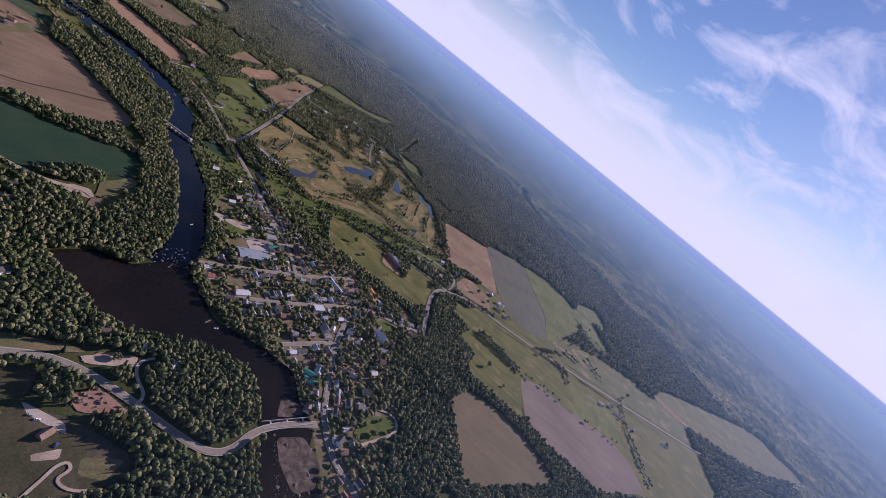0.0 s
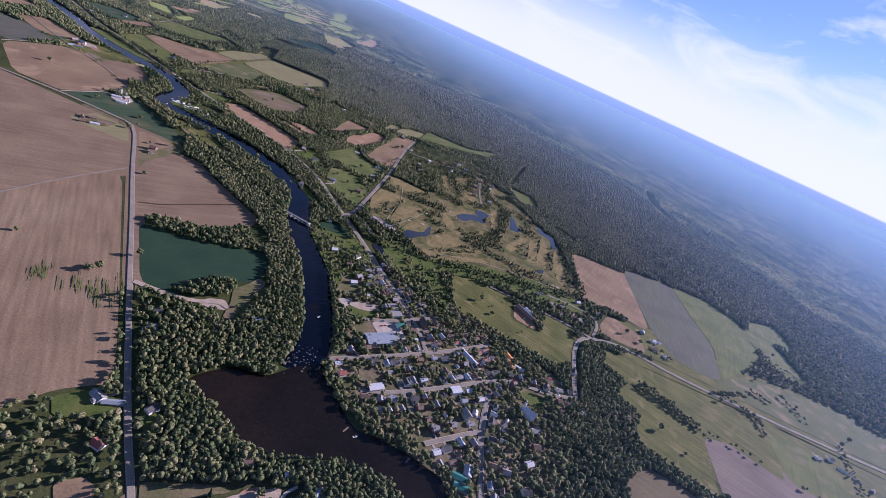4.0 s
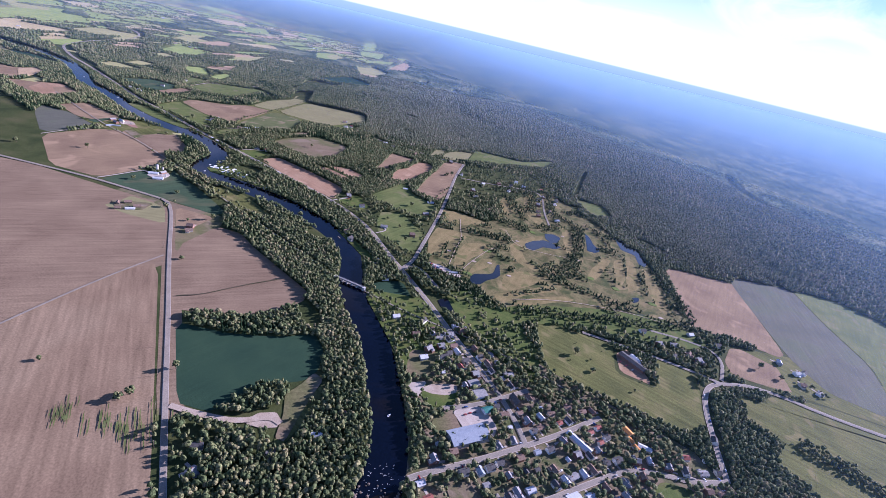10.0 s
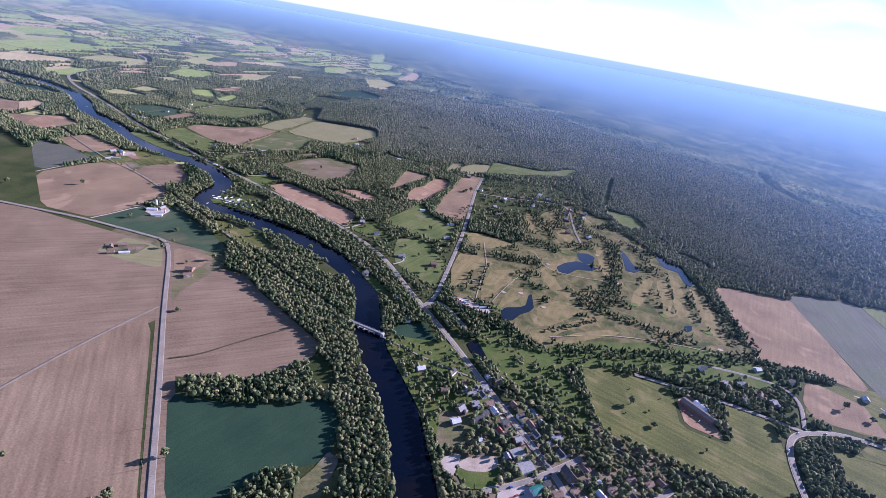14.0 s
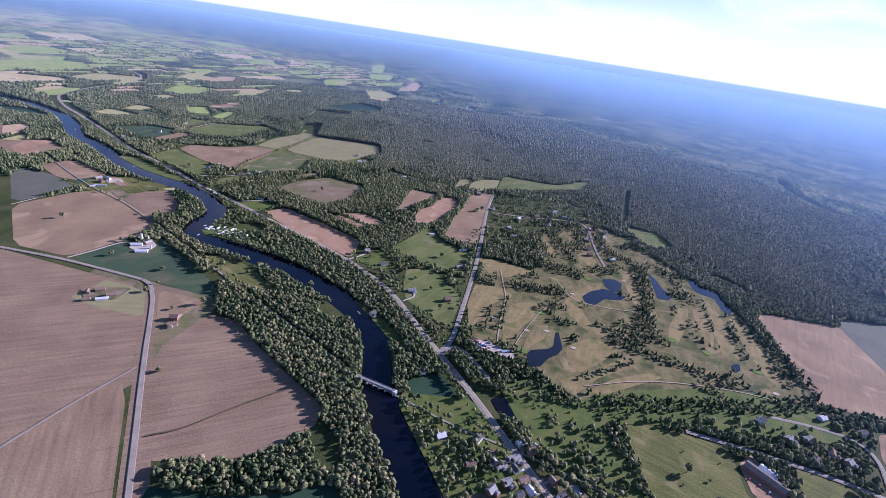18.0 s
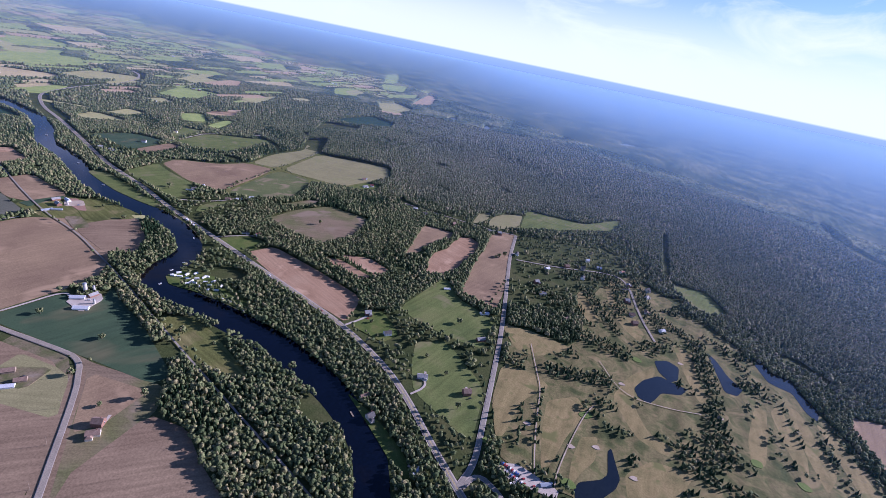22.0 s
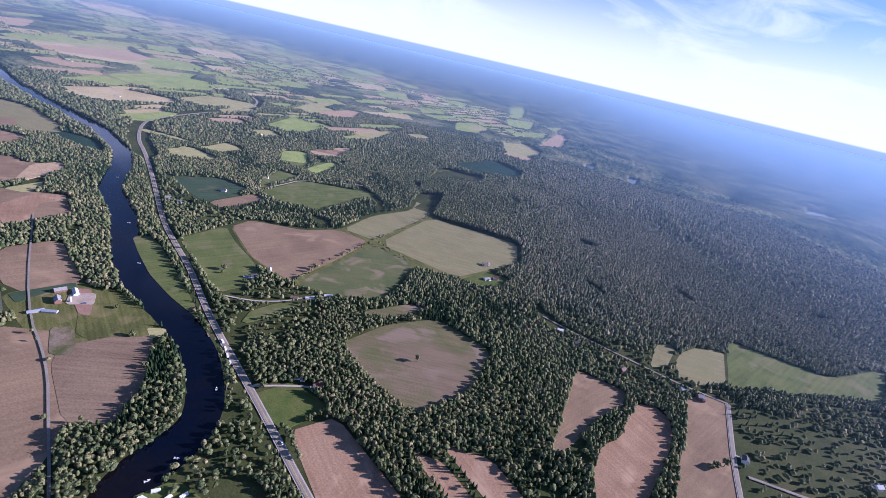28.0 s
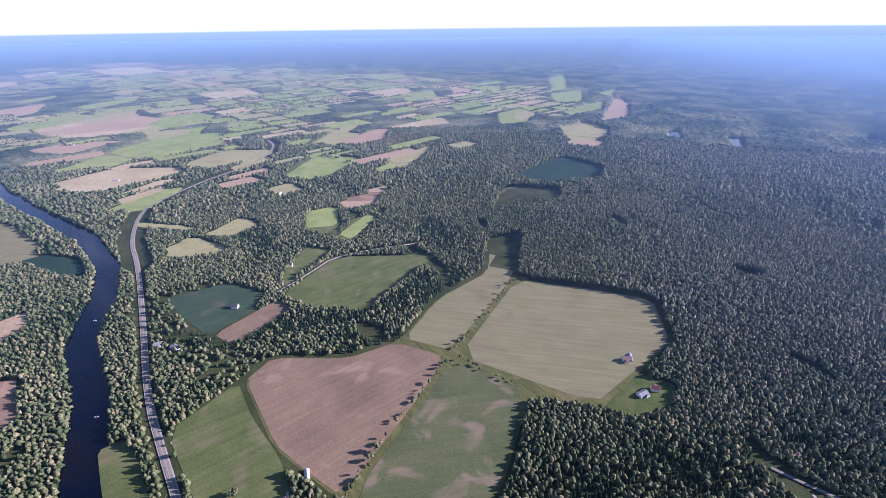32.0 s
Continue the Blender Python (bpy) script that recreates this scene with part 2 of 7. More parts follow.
M_ROCK = mat("bank_rock", [(0.11, 0.086, 0.066), (0.2, 0.16, 0.128)], scale=0.4, fine=2.0)
M_CONC = mat("pale_concrete", [(0.42, 0.4, 0.37), (0.52, 0.5, 0.46)], scale=0.3, fine=2.0)
M_STEEL = mat("grey_steel", [(0.22, 0.23, 0.25), (0.32, 0.33, 0.35)], scale=0.5, fine=2.0, rough=0.5, metal=0.4)
M_WHITE = mat("white_siding", [(0.66, 0.65, 0.62), (0.78, 0.77, 0.74)], scale=0.3, fine=2.0)
M_CREAM = mat("cream_siding", [(0.5, 0.45, 0.36), (0.6, 0.54, 0.44)], scale=0.3, fine=2.0)
M_BRICK = mat("red_brick", [(0.187, 0.104, 0.08), (0.245, 0.142, 0.1)], scale=0.5, fine=3.0)
M_GREYW = mat("grey_siding", [(0.26, 0.27, 0.28), (0.36, 0.37, 0.38)], scale=0.3, fine=2.0)
M_RDARK = mat("dark_shingle", [(0.07, 0.068, 0.068), (0.12, 0.115, 0.11)], scale=0.4, fine=2.5)
M_RGREY = mat("grey_shingle", [(0.2, 0.195, 0.19), (0.3, 0.29, 0.28)], scale=0.4, fine=2.5)
M_RBROWN = mat("brown_shingle", [(0.16, 0.11, 0.085), (0.24, 0.17, 0.13)], scale=0.4, fine=2.5)
M_RRED = mat("red_metal_roof", [(0.252, 0.081, 0.06), (0.3, 0.117, 0.09)], scale=0.4, fine=2.0, rough=0.5)
M_RBLUE = mat("pale_blue_metal_roof", [(0.222, 0.25, 0.288), (0.274, 0.303, 0.336)], scale=0.2, fine=2.0, rough=0.45)
M_RWHITE = mat("white_metal_roof", [(0.436, 0.444, 0.458), (0.535, 0.542, 0.549)], scale=0.3, fine=2.0, rough=0.45)
M_RGREEN = mat("green_metal_roof", [(0.035, 0.143, 0.12), (0.056, 0.187, 0.162)], scale=0.3, fine=2.0, rough=0.45)
M_RORANGE = mat("orange_roof", [(0.6, 0.25, 0.07), (0.7, 0.33, 0.12)], scale=0.3, fine=2.0)
M_GLASS = mat("window_glass", [(0.03, 0.04, 0.05), (0.05, 0.06, 0.07)], rough=0.08, spec=0.6, fine=0)
M_TIMBER = mat("weathered_timber", [(0.18, 0.14, 0.1), (0.27, 0.22, 0.16)], scale=0.5, fine=3.0)
M_TYRE = mat("tyre_rubber", [(0.02, 0.02, 0.02), (0.03, 0.03, 0.03)], fine=0)
M_YLINE = mat("yellow_road_paint", [(0.5, 0.36, 0.06), (0.6, 0.43, 0.09)], scale=0.3)


# ---- mesh helpers ----
def part(name, bm, material, parent=None, label=""):
    """Links a bmesh as one mesh object under its parent."""
    me = bpy.data.meshes.new(name)
    bm.to_mesh(me)
    bm.free()
    me.materials.append(material)
    ob = new(name, me)
    if parent:
        ob.parent = parent
    if label:
        tagged(ob, label)
    return ob


def raw(name, verts, faces, material, parent=None, smooth=False):
    """A mesh object from arrays; every face has as many corners as faces has columns."""
    me = bpy.data.meshes.new(name)
    verts, faces = np.asarray(verts, np.float32), np.asarray(faces, np.int32)
    k = faces.shape[1]
    me.vertices.add(len(verts))
    me.vertices.foreach_set("co", verts.ravel())
    me.loops.add(faces.size)
    me.loops.foreach_set("vertex_index", faces.ravel())
    me.polygons.add(len(faces))
    me.polygons.foreach_set("loop_start", np.arange(0, faces.size, k, dtype=np.int32))
    me.update(calc_edges=True)
    me.validate()
    if smooth:
        me.polygons.foreach_set("use_smooth", np.ones(len(faces), bool))
    me.materials.append(material)
    ob = new(name, me)
    if parent:
        ob.parent = parent
    return ob


def box(bm, x, y, z, sx, sy, sz, turn=0.0, taper=1.0):
    """A box with its base centre at x, y, z."""
    c, s = math.cos(turn), math.sin(turn)
    vs = []
    for dz, f in ((0, 1), (sz, taper)):
        for dx, dy in ((-1, -1), (1, -1), (1, 1), (-1, 1)):
            u, v = dx * sx / 2 * f, dy * sy / 2 * f
            vs.append(bm.verts.new((x + u * c - v * s, y + u * s + v * c, z + dz)))
    for f in ((3, 2, 1, 0), (4, 5, 6, 7), (0, 1, 5, 4), (1, 2, 6, 5), (2, 3, 7, 6), (3, 0, 4, 7)):
        bm.faces.new([vs[i] for i in f])


def inside(x, y, poly):
    """Which of the points lie in a polygon."""
    hit = np.zeros(x.shape, bool)
    px, py = zip(*poly)
    j = len(poly) - 1
    for i in range(len(poly)):
        if py[i] != py[j]:
            hit ^= ((py[i] > y) != (py[j] > y)) & (x < (px[j] - px[i]) * (y - py[i]) / (py[j] - py[i]) + px[i])
        j = i
    return hit


def away(x, y, line):
    """The distance of points from a line of straight pieces."""
    best = np.full(x.shape, 1e9)
    for (ax, ay), (bx, by) in zip(line, line[1:]):
        dx, dy = bx - ax, by - ay
        t = np.clip(((x - ax) * dx + (y - ay) * dy) / (dx * dx + dy * dy + 1e-9), 0, 1)
        best = np.minimum(best, np.hypot(x - ax - t * dx, y - ay - t * dy))
    return best


def rounded(pts, closed=True, rounds=2, keep=0.2):
    """Corners cut to soft bends."""
    for _ in range(rounds):
        out = []
        n = len(pts)
        for i in range(n if closed else n - 1):
            (ax, ay), (bx, by) = pts[i], pts[(i + 1) % n]
            out += [(ax + (bx - ax) * keep, ay + (by - ay) * keep), (bx - (bx - ax) * keep, by - (by - ay) * keep)]
        pts = out if closed else [pts[0]] + out + [pts[-1]]
    return pts


def ribbon(name, line, width, z, material, parent=None, smooth_rounds=2):
    """A flat band along a line; width may be one number or one for each point."""
    widths = width if isinstance(width, (list, tuple)) else [width] * len(line)
    pts = rounded(list(line), False, smooth_rounds, 0.25)
    seg = np.r_[0, np.cumsum([math.dist(a, b) for a, b in zip(line, line[1:])])]
    ps = np.array(pts)
    run = np.r_[0, np.cumsum(np.hypot(*np.diff(ps, axis=0).T))]
    ws = np.interp(run / run[-1], seg / seg[-1], widths)
    d = np.gradient(ps, axis=0)
    d /= np.linalg.norm(d, axis=1)[:, None] + 1e-9
    side = np.c_[-d[:, 1], d[:, 0]] * ws[:, None] / 2
    n = len(ps)
    v = np.r_[np.c_[ps + side, np.full(n, z)], np.c_[ps - side, np.full(n, z)]]
    f = [(i, n + i, n + i + 1, i + 1) for i in range(n - 1)]
    return raw(name, v, f, material, parent)


# ---- plan: open land, water, roads ----
OPEN = []      # polygons free of woods
LINES = []     # (line, clear half-width)


def field(material, label, *pts, z=0, soft=1, name="field", category="field"):
    """A field: a thin sheet of soil or crop with softened corners, laid on the ground."""
    poly = rounded(list(pts), True, soft, 0.12)
    OPEN.append(poly)
    z = 0.1 + 0.004 * len(OPEN) if len(OPEN) < 200 else 0.9 + 0.002 * (len(OPEN) % 45)
    bm = bmesh.new()
    top = [bm.verts.new((x, y, z)) for x, y in poly]
    low = [bm.verts.new((x, y, -0.3)) for x, y in poly]
    f = bm.faces.new(top)
    f.normal_update()
    if f.normal.z < 0:
        f.normal_flip()
    for i in range(len(top)):
        j = (i + 1) % len(top)
        bm.faces.new((top[i], low[i], low[j], top[j]))
    bmesh.ops.recalc_face_normals(bm, faces=bm.faces)
    return tagged(part(name, bm, material), label, category, kind="structure")


def road(name, label, line, width, shoulder=0.0, material=None, mark=False, clear=3.0, z=None):
    """A road: a paved band on a wider gravel band."""
    width, shoulder = width * 0.78, shoulder * 0.7
    z = 1.0 + 0.012 * len(LINES)
    ob = tagged(ribbon(name, line, width, z, material or M_ASPHALT), label, "road", kind="structure")
    if shoulder:
        ribbon("gravel_shoulder", line, width + 2 * shoulder, z - 0.25, M_GRAVEL, ob)
    if mark:
        ribbon("centre_line", line, 0.35, z + 0.01, M_YLINE, ob)
    LINES.append((rounded(list(line), False, 1, 0.25), width / 2 + shoulder + clear))
    return ob


RIDGE = [(-330, 1580), (60, 1950), (500, 2330), (1250, 2700)]


def hill(x, y):
    """The height of the land: flat, but for a long low forest ridge."""
    x, y = np.asarray(x, float), np.asarray(y, float)
    return 30 * np.exp(-((away(x, y, RIDGE) / 250) ** 2)) + 16 * np.exp(-((away(x, y, [(900, 1300), (1500, 1900)]) / 260) ** 2))


gxs = np.r_[-16000, -6000, -2500, np.arange(-1400, 2700, 70), 4500, 16000]
gys = np.r_[-6000, 0, np.arange(900, 3600, 70), 6000, 16000]
gmx, gmy = np.meshgrid(gxs, gys)
gi = (np.arange(len(gys) - 1)[:, None] * len(gxs) + np.arange(len(gxs) - 1)).ravel()
gz = hill(gmx.ravel(), gmy.ravel())
ground = raw("ground", np.c_[gmx.ravel(), gmy.ravel(), np.maximum(0, 1.2 * gz - 7)], np.c_[gi, gi + 1, gi + len(gxs) + 1, gi + len(gxs)], M_GROUND, smooth=True)
tagged(ground, "flat countryside of rough grass and undergrowth", "ground", kind="structure")
field(M_TAN, "tan soil beside the field track", (-255, -30), (-285, -20), (-312, -110), (-336, -196), (-375, -370), (-400, -500), (-360, -520), (-338, -370), (-300, -196), (-276, -110), (-250, -60))
field(M_TAN, "tan soil beside the straight country road", (-345, 100), (-262, -55), (-180, -190), (-90, -335), (-78, -310), (-165, -170), (-248, -30), (-330, 112))
field(M_YARD, "trodden ground round a farmstead", (-470, 165), (-398, 150), (-352, 104), (-300, 40), (-330, 40), (-400, 60), (-470, 100))
field(M_BROWN, "dry grass between road and fields", (-392, 148), (-348, 108), (-258, -36), (-244, 88), (-258, 128), (-356, 138))
field(M_PASTURE, "open grassland along the country road", (704, -60), (800, -50), (940, -80), (1215, -145), (1470, -180), (1400, -330), (1250, -420), (900, -440), (830, -400), (770, -340), (690, -260), (640, -200), (692, -150))
field(M_PASTURE, "open grassland north of the country road", (660, -20), (720, 70), (840, 80), (1060, 40), (1300, 30), (1500, -80), (1470, -178), (1215, -140), (940, -78), (800, -45))
field(M_PASTURE, "grassy margins between the northern fields", (-756, 838), (-752, 892), (-650, 931), (-600, 990), (-589, 1127), (-537, 1246), (-568, 1380), (-517, 1425), (-478, 1242), (-242, 1253), (-217, 1137), (-262, 1040), (-300, 958), (-390, 952), (-388, 795), (-456, 748), (-539, 736), (-645, 764))
field(M_PASTURE, "grassy farm land round a barn", (-790, 470), (-762, 545), (-700, 554), (-595, 530), (-562, 500), (-615, 440), (-640, 426), (-735, 452))
field(M_TAN, "tan soil along the country road verge", (-362, 112), (-350, 125), (-250, -42), (-90, -318), (-100, -328), (-272, -40))
field(M_DKGREEN, "dark green crop field beside the straight country road", (-165, -184), (-95, -184), (-38, -171), (7, -148), (29, -177), (33, -216), (22, -238), (-28, -260), (-44, -300), (-58, -309), (-91, -306))
field(M_TAN, "bare tan field with faint tillage lines", (-268, -6), (-248, 85), (-202, 79), (-164, 43), (-100, -5), (-34, -54), (-33, -82), (-67, -128), (-120, -150), (-178, -160))
field(M_TAN, "wide bare tan field west of the country road", (-571, 154), (-372, 123), (-277, -25), (-298, -106), (-322, -196), (-390, -500), (-900, -300), (-850, 160), (-646, 166))
field(M_TAN_SW, "wide tan field with long planting rows", (-264, -62), (-104, -325), (-22, -462), (-60, -486), (-90, -530), (-372, -540), (-359, -380), (-319, -196), (-295, -108))
field(M_PINK, "small pinkish bare field by a farmhouse", (-348, 123), (-270, 116), (-281, 60), (-300, 43))
field(M_HAY, "small yellow field beside a farmyard", (-446, 71), (-397, 58), (-325, 54), (-360, 110), (-385, 120), (-436, 128), (-437, 98))
field(M_BLUEGREEN, "blue-green crop field with a bare brown patch", (-526, 171), (-492, 251), (-460, 227), (-441, 257), (-451, 290), (-421, 264), (-355, 222), (-262, 145), (-276, 127), (-379, 145), (-481, 162))
field(M_PINK, "brown and pinkish bare field", (-768, 319), (-727, 430), (-657, 465), (-525, 377), (-483, 308), (-497, 264), (-533, 174), (-635, 183))
field(M_GREYCROP, "pale green and tan field", (-904, 458), (-926, 510), (-845, 500), (-741, 446), (-779, 330))
field(M_PASTURE, "long green meadow strip behind the river trees", (-352, 247), (-312, 262), (-263, 237), (-179, 171), (-208, 161), (-279, 187))
field(M_ORANGE, "long orange-brown bare field beside the highway", (-341, 479), (-309, 524), (-204, 471), (-102, 410), (-104, 330), (-160, 360), (-264, 421))
field(M_ORANGE, "narrow reddish-brown field between tree rows", (-215, 524), (-178, 531), (-101, 486), (-118, 466))
field(M_ORANGE, "small reddish-brown field among woods", (-188, 553), (-127, 563), (-78, 529), (-95, 493))
field(M_BROWN, "brown field half greened over, ringed by woods", (-380, 647), (-348, 728), (-286, 797), (-181, 767), (-184, 655), (-232, 577), (-294, 593))
field(M_BROWN, "small brown clearing in the woods", (-404, 726), (-345, 808), (-307, 822), (-350, 742))
field(M_PINK, "pinkish bare field at the edge of the woods", (-52, 805), (-15, 804), (28, 798), (20, 758), (-11, 713), (-48, 624), (-65, 614), (-61, 669))
field(M_ORANGE, "orange bare field with a rounded outline", (44, 780), (69, 790), (88, 770), (89, 740), (82, 703), (46, 594), (25, 559), (-10, 554), (-13, 616), (-5, 660), (20, 695), (28, 738))
field(M_PINK, "pinkish-brown bare field beside a side road", (120, 845), (163, 881), (187, 875), (177, 807), (171, 756), (149, 556), (136, 474), (102, 482), (65, 507), (87, 666), (102, 726))
field(M_HAY, "pale tan field against the forest", (113, 948), (127, 987), (157, 1028), (212, 1055), (194, 934), (149, 899), (112, 894))
field(M_LIME, "long bright green field against the forest", (227, 1111), (344, 1102), (411, 1100), (559, 1233), (483, 1060), (417, 1042), (307, 977), (269, 968), (196, 919))
field(M_LIME, "green meadow between two roads", (8, 321), (55, 339), (118, 249), (104, 145), (22, 213), (10, 271))
field(M_LIME, "green meadow round a farmhouse", (-36, 405), (31, 557), (60, 483), (130, 430), (112, 340), (63, 350), (3, 376))
field(M_DKGREEN, "small dark green field by the road", (53, 14), (100, 42), (140, -33), (128, -44), (64, -11))
field(M_PASTURE, "large rough green pasture beside the village", (335, 16), (469, -10), (454, -86), (513, -105), (541, -20), (600, -38), (570, -155), (529, -184), (438, -152), (339, -116))
field(M_ORANGE, "reddish bare schoolyard", (468, -34), (495, -14), (510, -98), (463, -80), z=0.2)
field(M_PINK, "pinkish bare field below the forest", (698, 379), (666, 144), (661, 107), (742, 99), (810, 70), (830, 85), (870, 342), (872, 373))
field(M_GREYCROP, "large grey-green crop field below the forest", (869, 364), (899, 412), (1055, 420), (1030, 260), (1022, 113), (960, -29), (925, -45), (849, -10), (834, 82))
field(M_LIME, "lighter green strip of field", (1057, 420), (1172, 409), (1241, 334), (1196, 168), (1152, 97), (1038, 22), (964, -29), (1026, 113), (1034, 260))
field(M_PINK, "pale pinkish field inside a road bend", (711, 63), (679, 17), (673, -15), (700, -27), (770, -35), (775, -12), (784, 33), (772, 42), (734, 69))
field(M_PASTURE, "yellow-green pasture between hedges", (698, -196), (757, -231), (774, -284), (753, -367), (723, -354), (634, -301))
field(M_DARKTAN, "tan bare field behind the village wood", (584, -389), (634, -348), (693, -367), (745, -405), (783, -482), (580, -541), (585, -468))
field(M_PURPLE, "dark purplish bare field", (793, -240), (859, -237), (935, -258), (1035, -314), (1062, -365), (1053, -422), (895, -465), (790, -395), (761, -363))
field(M_PASTURE, "green field beside a country road", (818, -208), (887, -173), (955, -183), (932, -288), (857, -242))
field(M_LIME, "bright green field beside a country road", (968, -177), (1033, -164), (1105, -211), (1065, -310), (1038, -310), (941, -285))
field(M_PASTURE, "green pasture along a country road", (700, -80), (960, -128), (1180, -166), (1380, -195), (1250, -330), (1180, -235), (1000, -120), (840, -165), (720, -190), (640, -130), (660, -70), z=0.1)
field(M_GREEN, "green field north of a country road", (1010, -95), (1215, -140), (1450, -175), (1500, -90), (1300, 20), (1060, 20), (930, -50), z=0.1)
field(M_LIME, "pale green field below the far forest", (1221, 298), (1327, 306), (1298, 86), (1207, 84))
field(M_PASTURE, "far green farmland below the forest", (1400, -60), (1800, -150), (2300, -60), (2200, 150), (1500, 60))
field(M_BROWN, "tan strip of farmland", (1395, 5), (1466, 5), (1563, -100), (1485, -71), z=0.25)
field(M_LIME, "green pasture between the highway and a pink field", (-778, 736), (-762, 833), (-700, 791), (-630, 756), (-583, 721), (-580, 684), (-597, 644), (-625, 655))
field(M_PINK, "large pinkish bare field", (-754, 840), (-752, 890), (-650, 929), (-599, 987), (-520, 983), (-524, 873), (-539, 740), (-599, 754), (-645, 768))
field(M_GREEN, "green and tan striped field", (-506, 980), (-403, 960), (-390, 858), (-395, 793), (-456, 752), (-528, 740))
field(M_HAY, "wide mown hay field with pale swaths", (-476, 1236), (-348, 1251), (-242, 1251), (-218, 1137), (-266, 1047), (-310, 966), (-502, 992))
field(M_HAY, "long pale green field against the forest", (-517, 1425), (-486, 1236), (-518, 1000), (-594, 1001), (-587, 1127), (-535, 1246), (-568, 1382))
field(M_LAWN, "mown green yard of a homestead", (-300, 964), (-260, 1043), (-214, 1039), (-220, 995), (-263, 956), name="yard", category="yard")
field(M_LIME, "green field with a lane along it", (-855, 1036), (-846, 1200), (-657, 1285), (-666, 1215), (-681, 1095), (-688, 1043), (-785, 1021))
field(M_LIME, "narrow green field beside a lane", (-904, 1102), (-937, 1223), (-868, 1224), (-870, 1060))
field(M_BLUEGREEN, "dark green field with farm buildings", (-1039, 954), (-975, 1040), (-882, 1033), (-868, 980), (-882, 896), (-971, 923))
field(M_PINK, "small pinkish field", (-852, 1018), (-805, 1010), (-828, 893), (-876, 903))
field(M_LIME, "green clearing in the woods", (-1059, 1386), (-1018, 1433), (-939, 1371), (-909, 1276), (-1000, 1296))
field(M_LIME, "green clearing among trees", (-924, 1402), (-870, 1429), (-851, 1284), (-899, 1261))
field(M_YELLOW, "yellowish field by the highway", (-1221, 1105), (-1205, 1174), (-1078, 1137), (-1168, 1075))
field(M_YELLOW, "yellow-green field by the highway", (-1193, 1185), (-1200, 1302), (-1121, 1282), (-1150, 1198))
field(M_DKGREEN, "blue-green field in a forest clearing", (-641, 1874), (-535, 2163), (-382, 2068), (-381, 1900), (-525, 1815))
field(M_PASTURE, "yellow-green field in a forest clearing", (-613, 1530), (-640, 1770), (-484, 1785), (-459, 1656), (-573, 1626))
field(M_FARTAN, "pale tan field near the river", (-1959, 1302), (-1936, 1500), (-1713, 1597), (-1669, 1466), (-1769, 1303))
field(M_YELLOW, "yellow-tan field", (-1753, 1620), (-1775, 1851), (-1580, 1852), (-1624, 1640))
field(M_LIME, "green field beside a road", (-1339, 1635), (-1410, 1854), (-1243, 1911), (-1172, 1657))
field(M_PINK, "reddish bare field", (-1431, 2099), (-1362, 2349), (-1250, 2196), (-1331, 2052))
field(M_YELLOW, "yellow-green clearing", (-1086, 1850), (-1060, 2082), (-1004, 2068), (-997, 1810))
field(M_YELLOW, "yellowish clearing in the far forest", (-628, 2675), (-540, 2801), (-418, 2645), (-453, 2325), (-561, 2439))
field(M_PINK, "reddish clearing", (-1032, 1512), (-986, 1565), (-962, 1662), (-919, 1482))
field(M_TAN, "tan field beside the river woods", (-640, 443), (-591, 528), (-515, 449), (-491, 392), (-532, 374), (-616, 418))
field(M_PASTURE, "green paddock beside a barn", (-721, 525), (-695, 562), (-607, 542), (-581, 513), (-642, 462))
field(M_PINK, "pinkish bare field beside the river", (-913, 539), (-887, 610), (-749, 548), (-754, 490), (-819, 486))
field(M_PINK, "tan field beyond the river", (-1166, 654), (-1052, 726), (-959, 680), (-992, 579), (-1021, 579))
field(M_HAY, "pale green field in the river bend", (-1887, 1024), (-1710, 1071), (-1470, 1010), (-1549, 851))
field(M_PINK, "pale pinkish field beyond the river", (-1325, 735), (-1223, 814), (-1171, 710), (-1183, 663))
field(M_GOLF, "dry golf course with worn fairways", (176, 428), (265, 395), (352, 650), (466, 775), (588, 562), (666, 334), (655, 90), (560, 60), (450, 30), (346, 25), (268, 32), (225, 104), (175, 114), (135, 140), (150, 355), z=0.1, name="golf_course", category="golf course")
FAIRWAYS = [
    [(306, 293), (349, 357), (402, 396), (394, 371), (348, 326), (337, 275), (343, 234), (375, 211), (353, 198), (321, 220)],
    [(290, 153), (332, 185), (383, 177), (356, 143), (303, 93), (283, 88), (285, 125)],
    [(267, 68), (312, 95), (384, 150), (414, 164), (385, 125), (326, 87), (295, 53), (271, 48)],
    [(302, 52), (341, 85), (407, 118), (429, 112), (379, 83), (324, 50)],
    [(494, 268), (550, 357), (559, 340), (527, 277), (494, 220), (473, 215)],
    [(565, 342), (593, 370), (571, 257), (542, 204), (544, 249)],
    [(606, 374), (621, 359), (598, 233), (559, 194), (571, 257)],
    [(634, 343), (649, 311), (635, 186), (620, 133), (607, 154), (610, 221)],
    [(305, 612), (337, 643), (338, 560), (330, 512), (310, 504), (296, 544)],
    [(378, 678), (410, 730), (395, 581), (416, 501), (396, 467), (378, 501), (366, 570)],
    [(141, 428), (199, 423), (267, 397), (196, 351), (164, 362)],
    [(128, 231), (142, 311), (194, 307), (213, 284), (172, 244), (143, 170), (133, 167)],
    [(194, 200), (206, 254), (253, 277), (259, 243), (225, 193), (199, 142), (186, 132)],
    [(226, 156), (244, 198), (268, 205), (257, 165), (233, 138), (213, 107)],
    [(463, 490), (481, 470), (466, 332), (448, 327), (451, 390)],
]
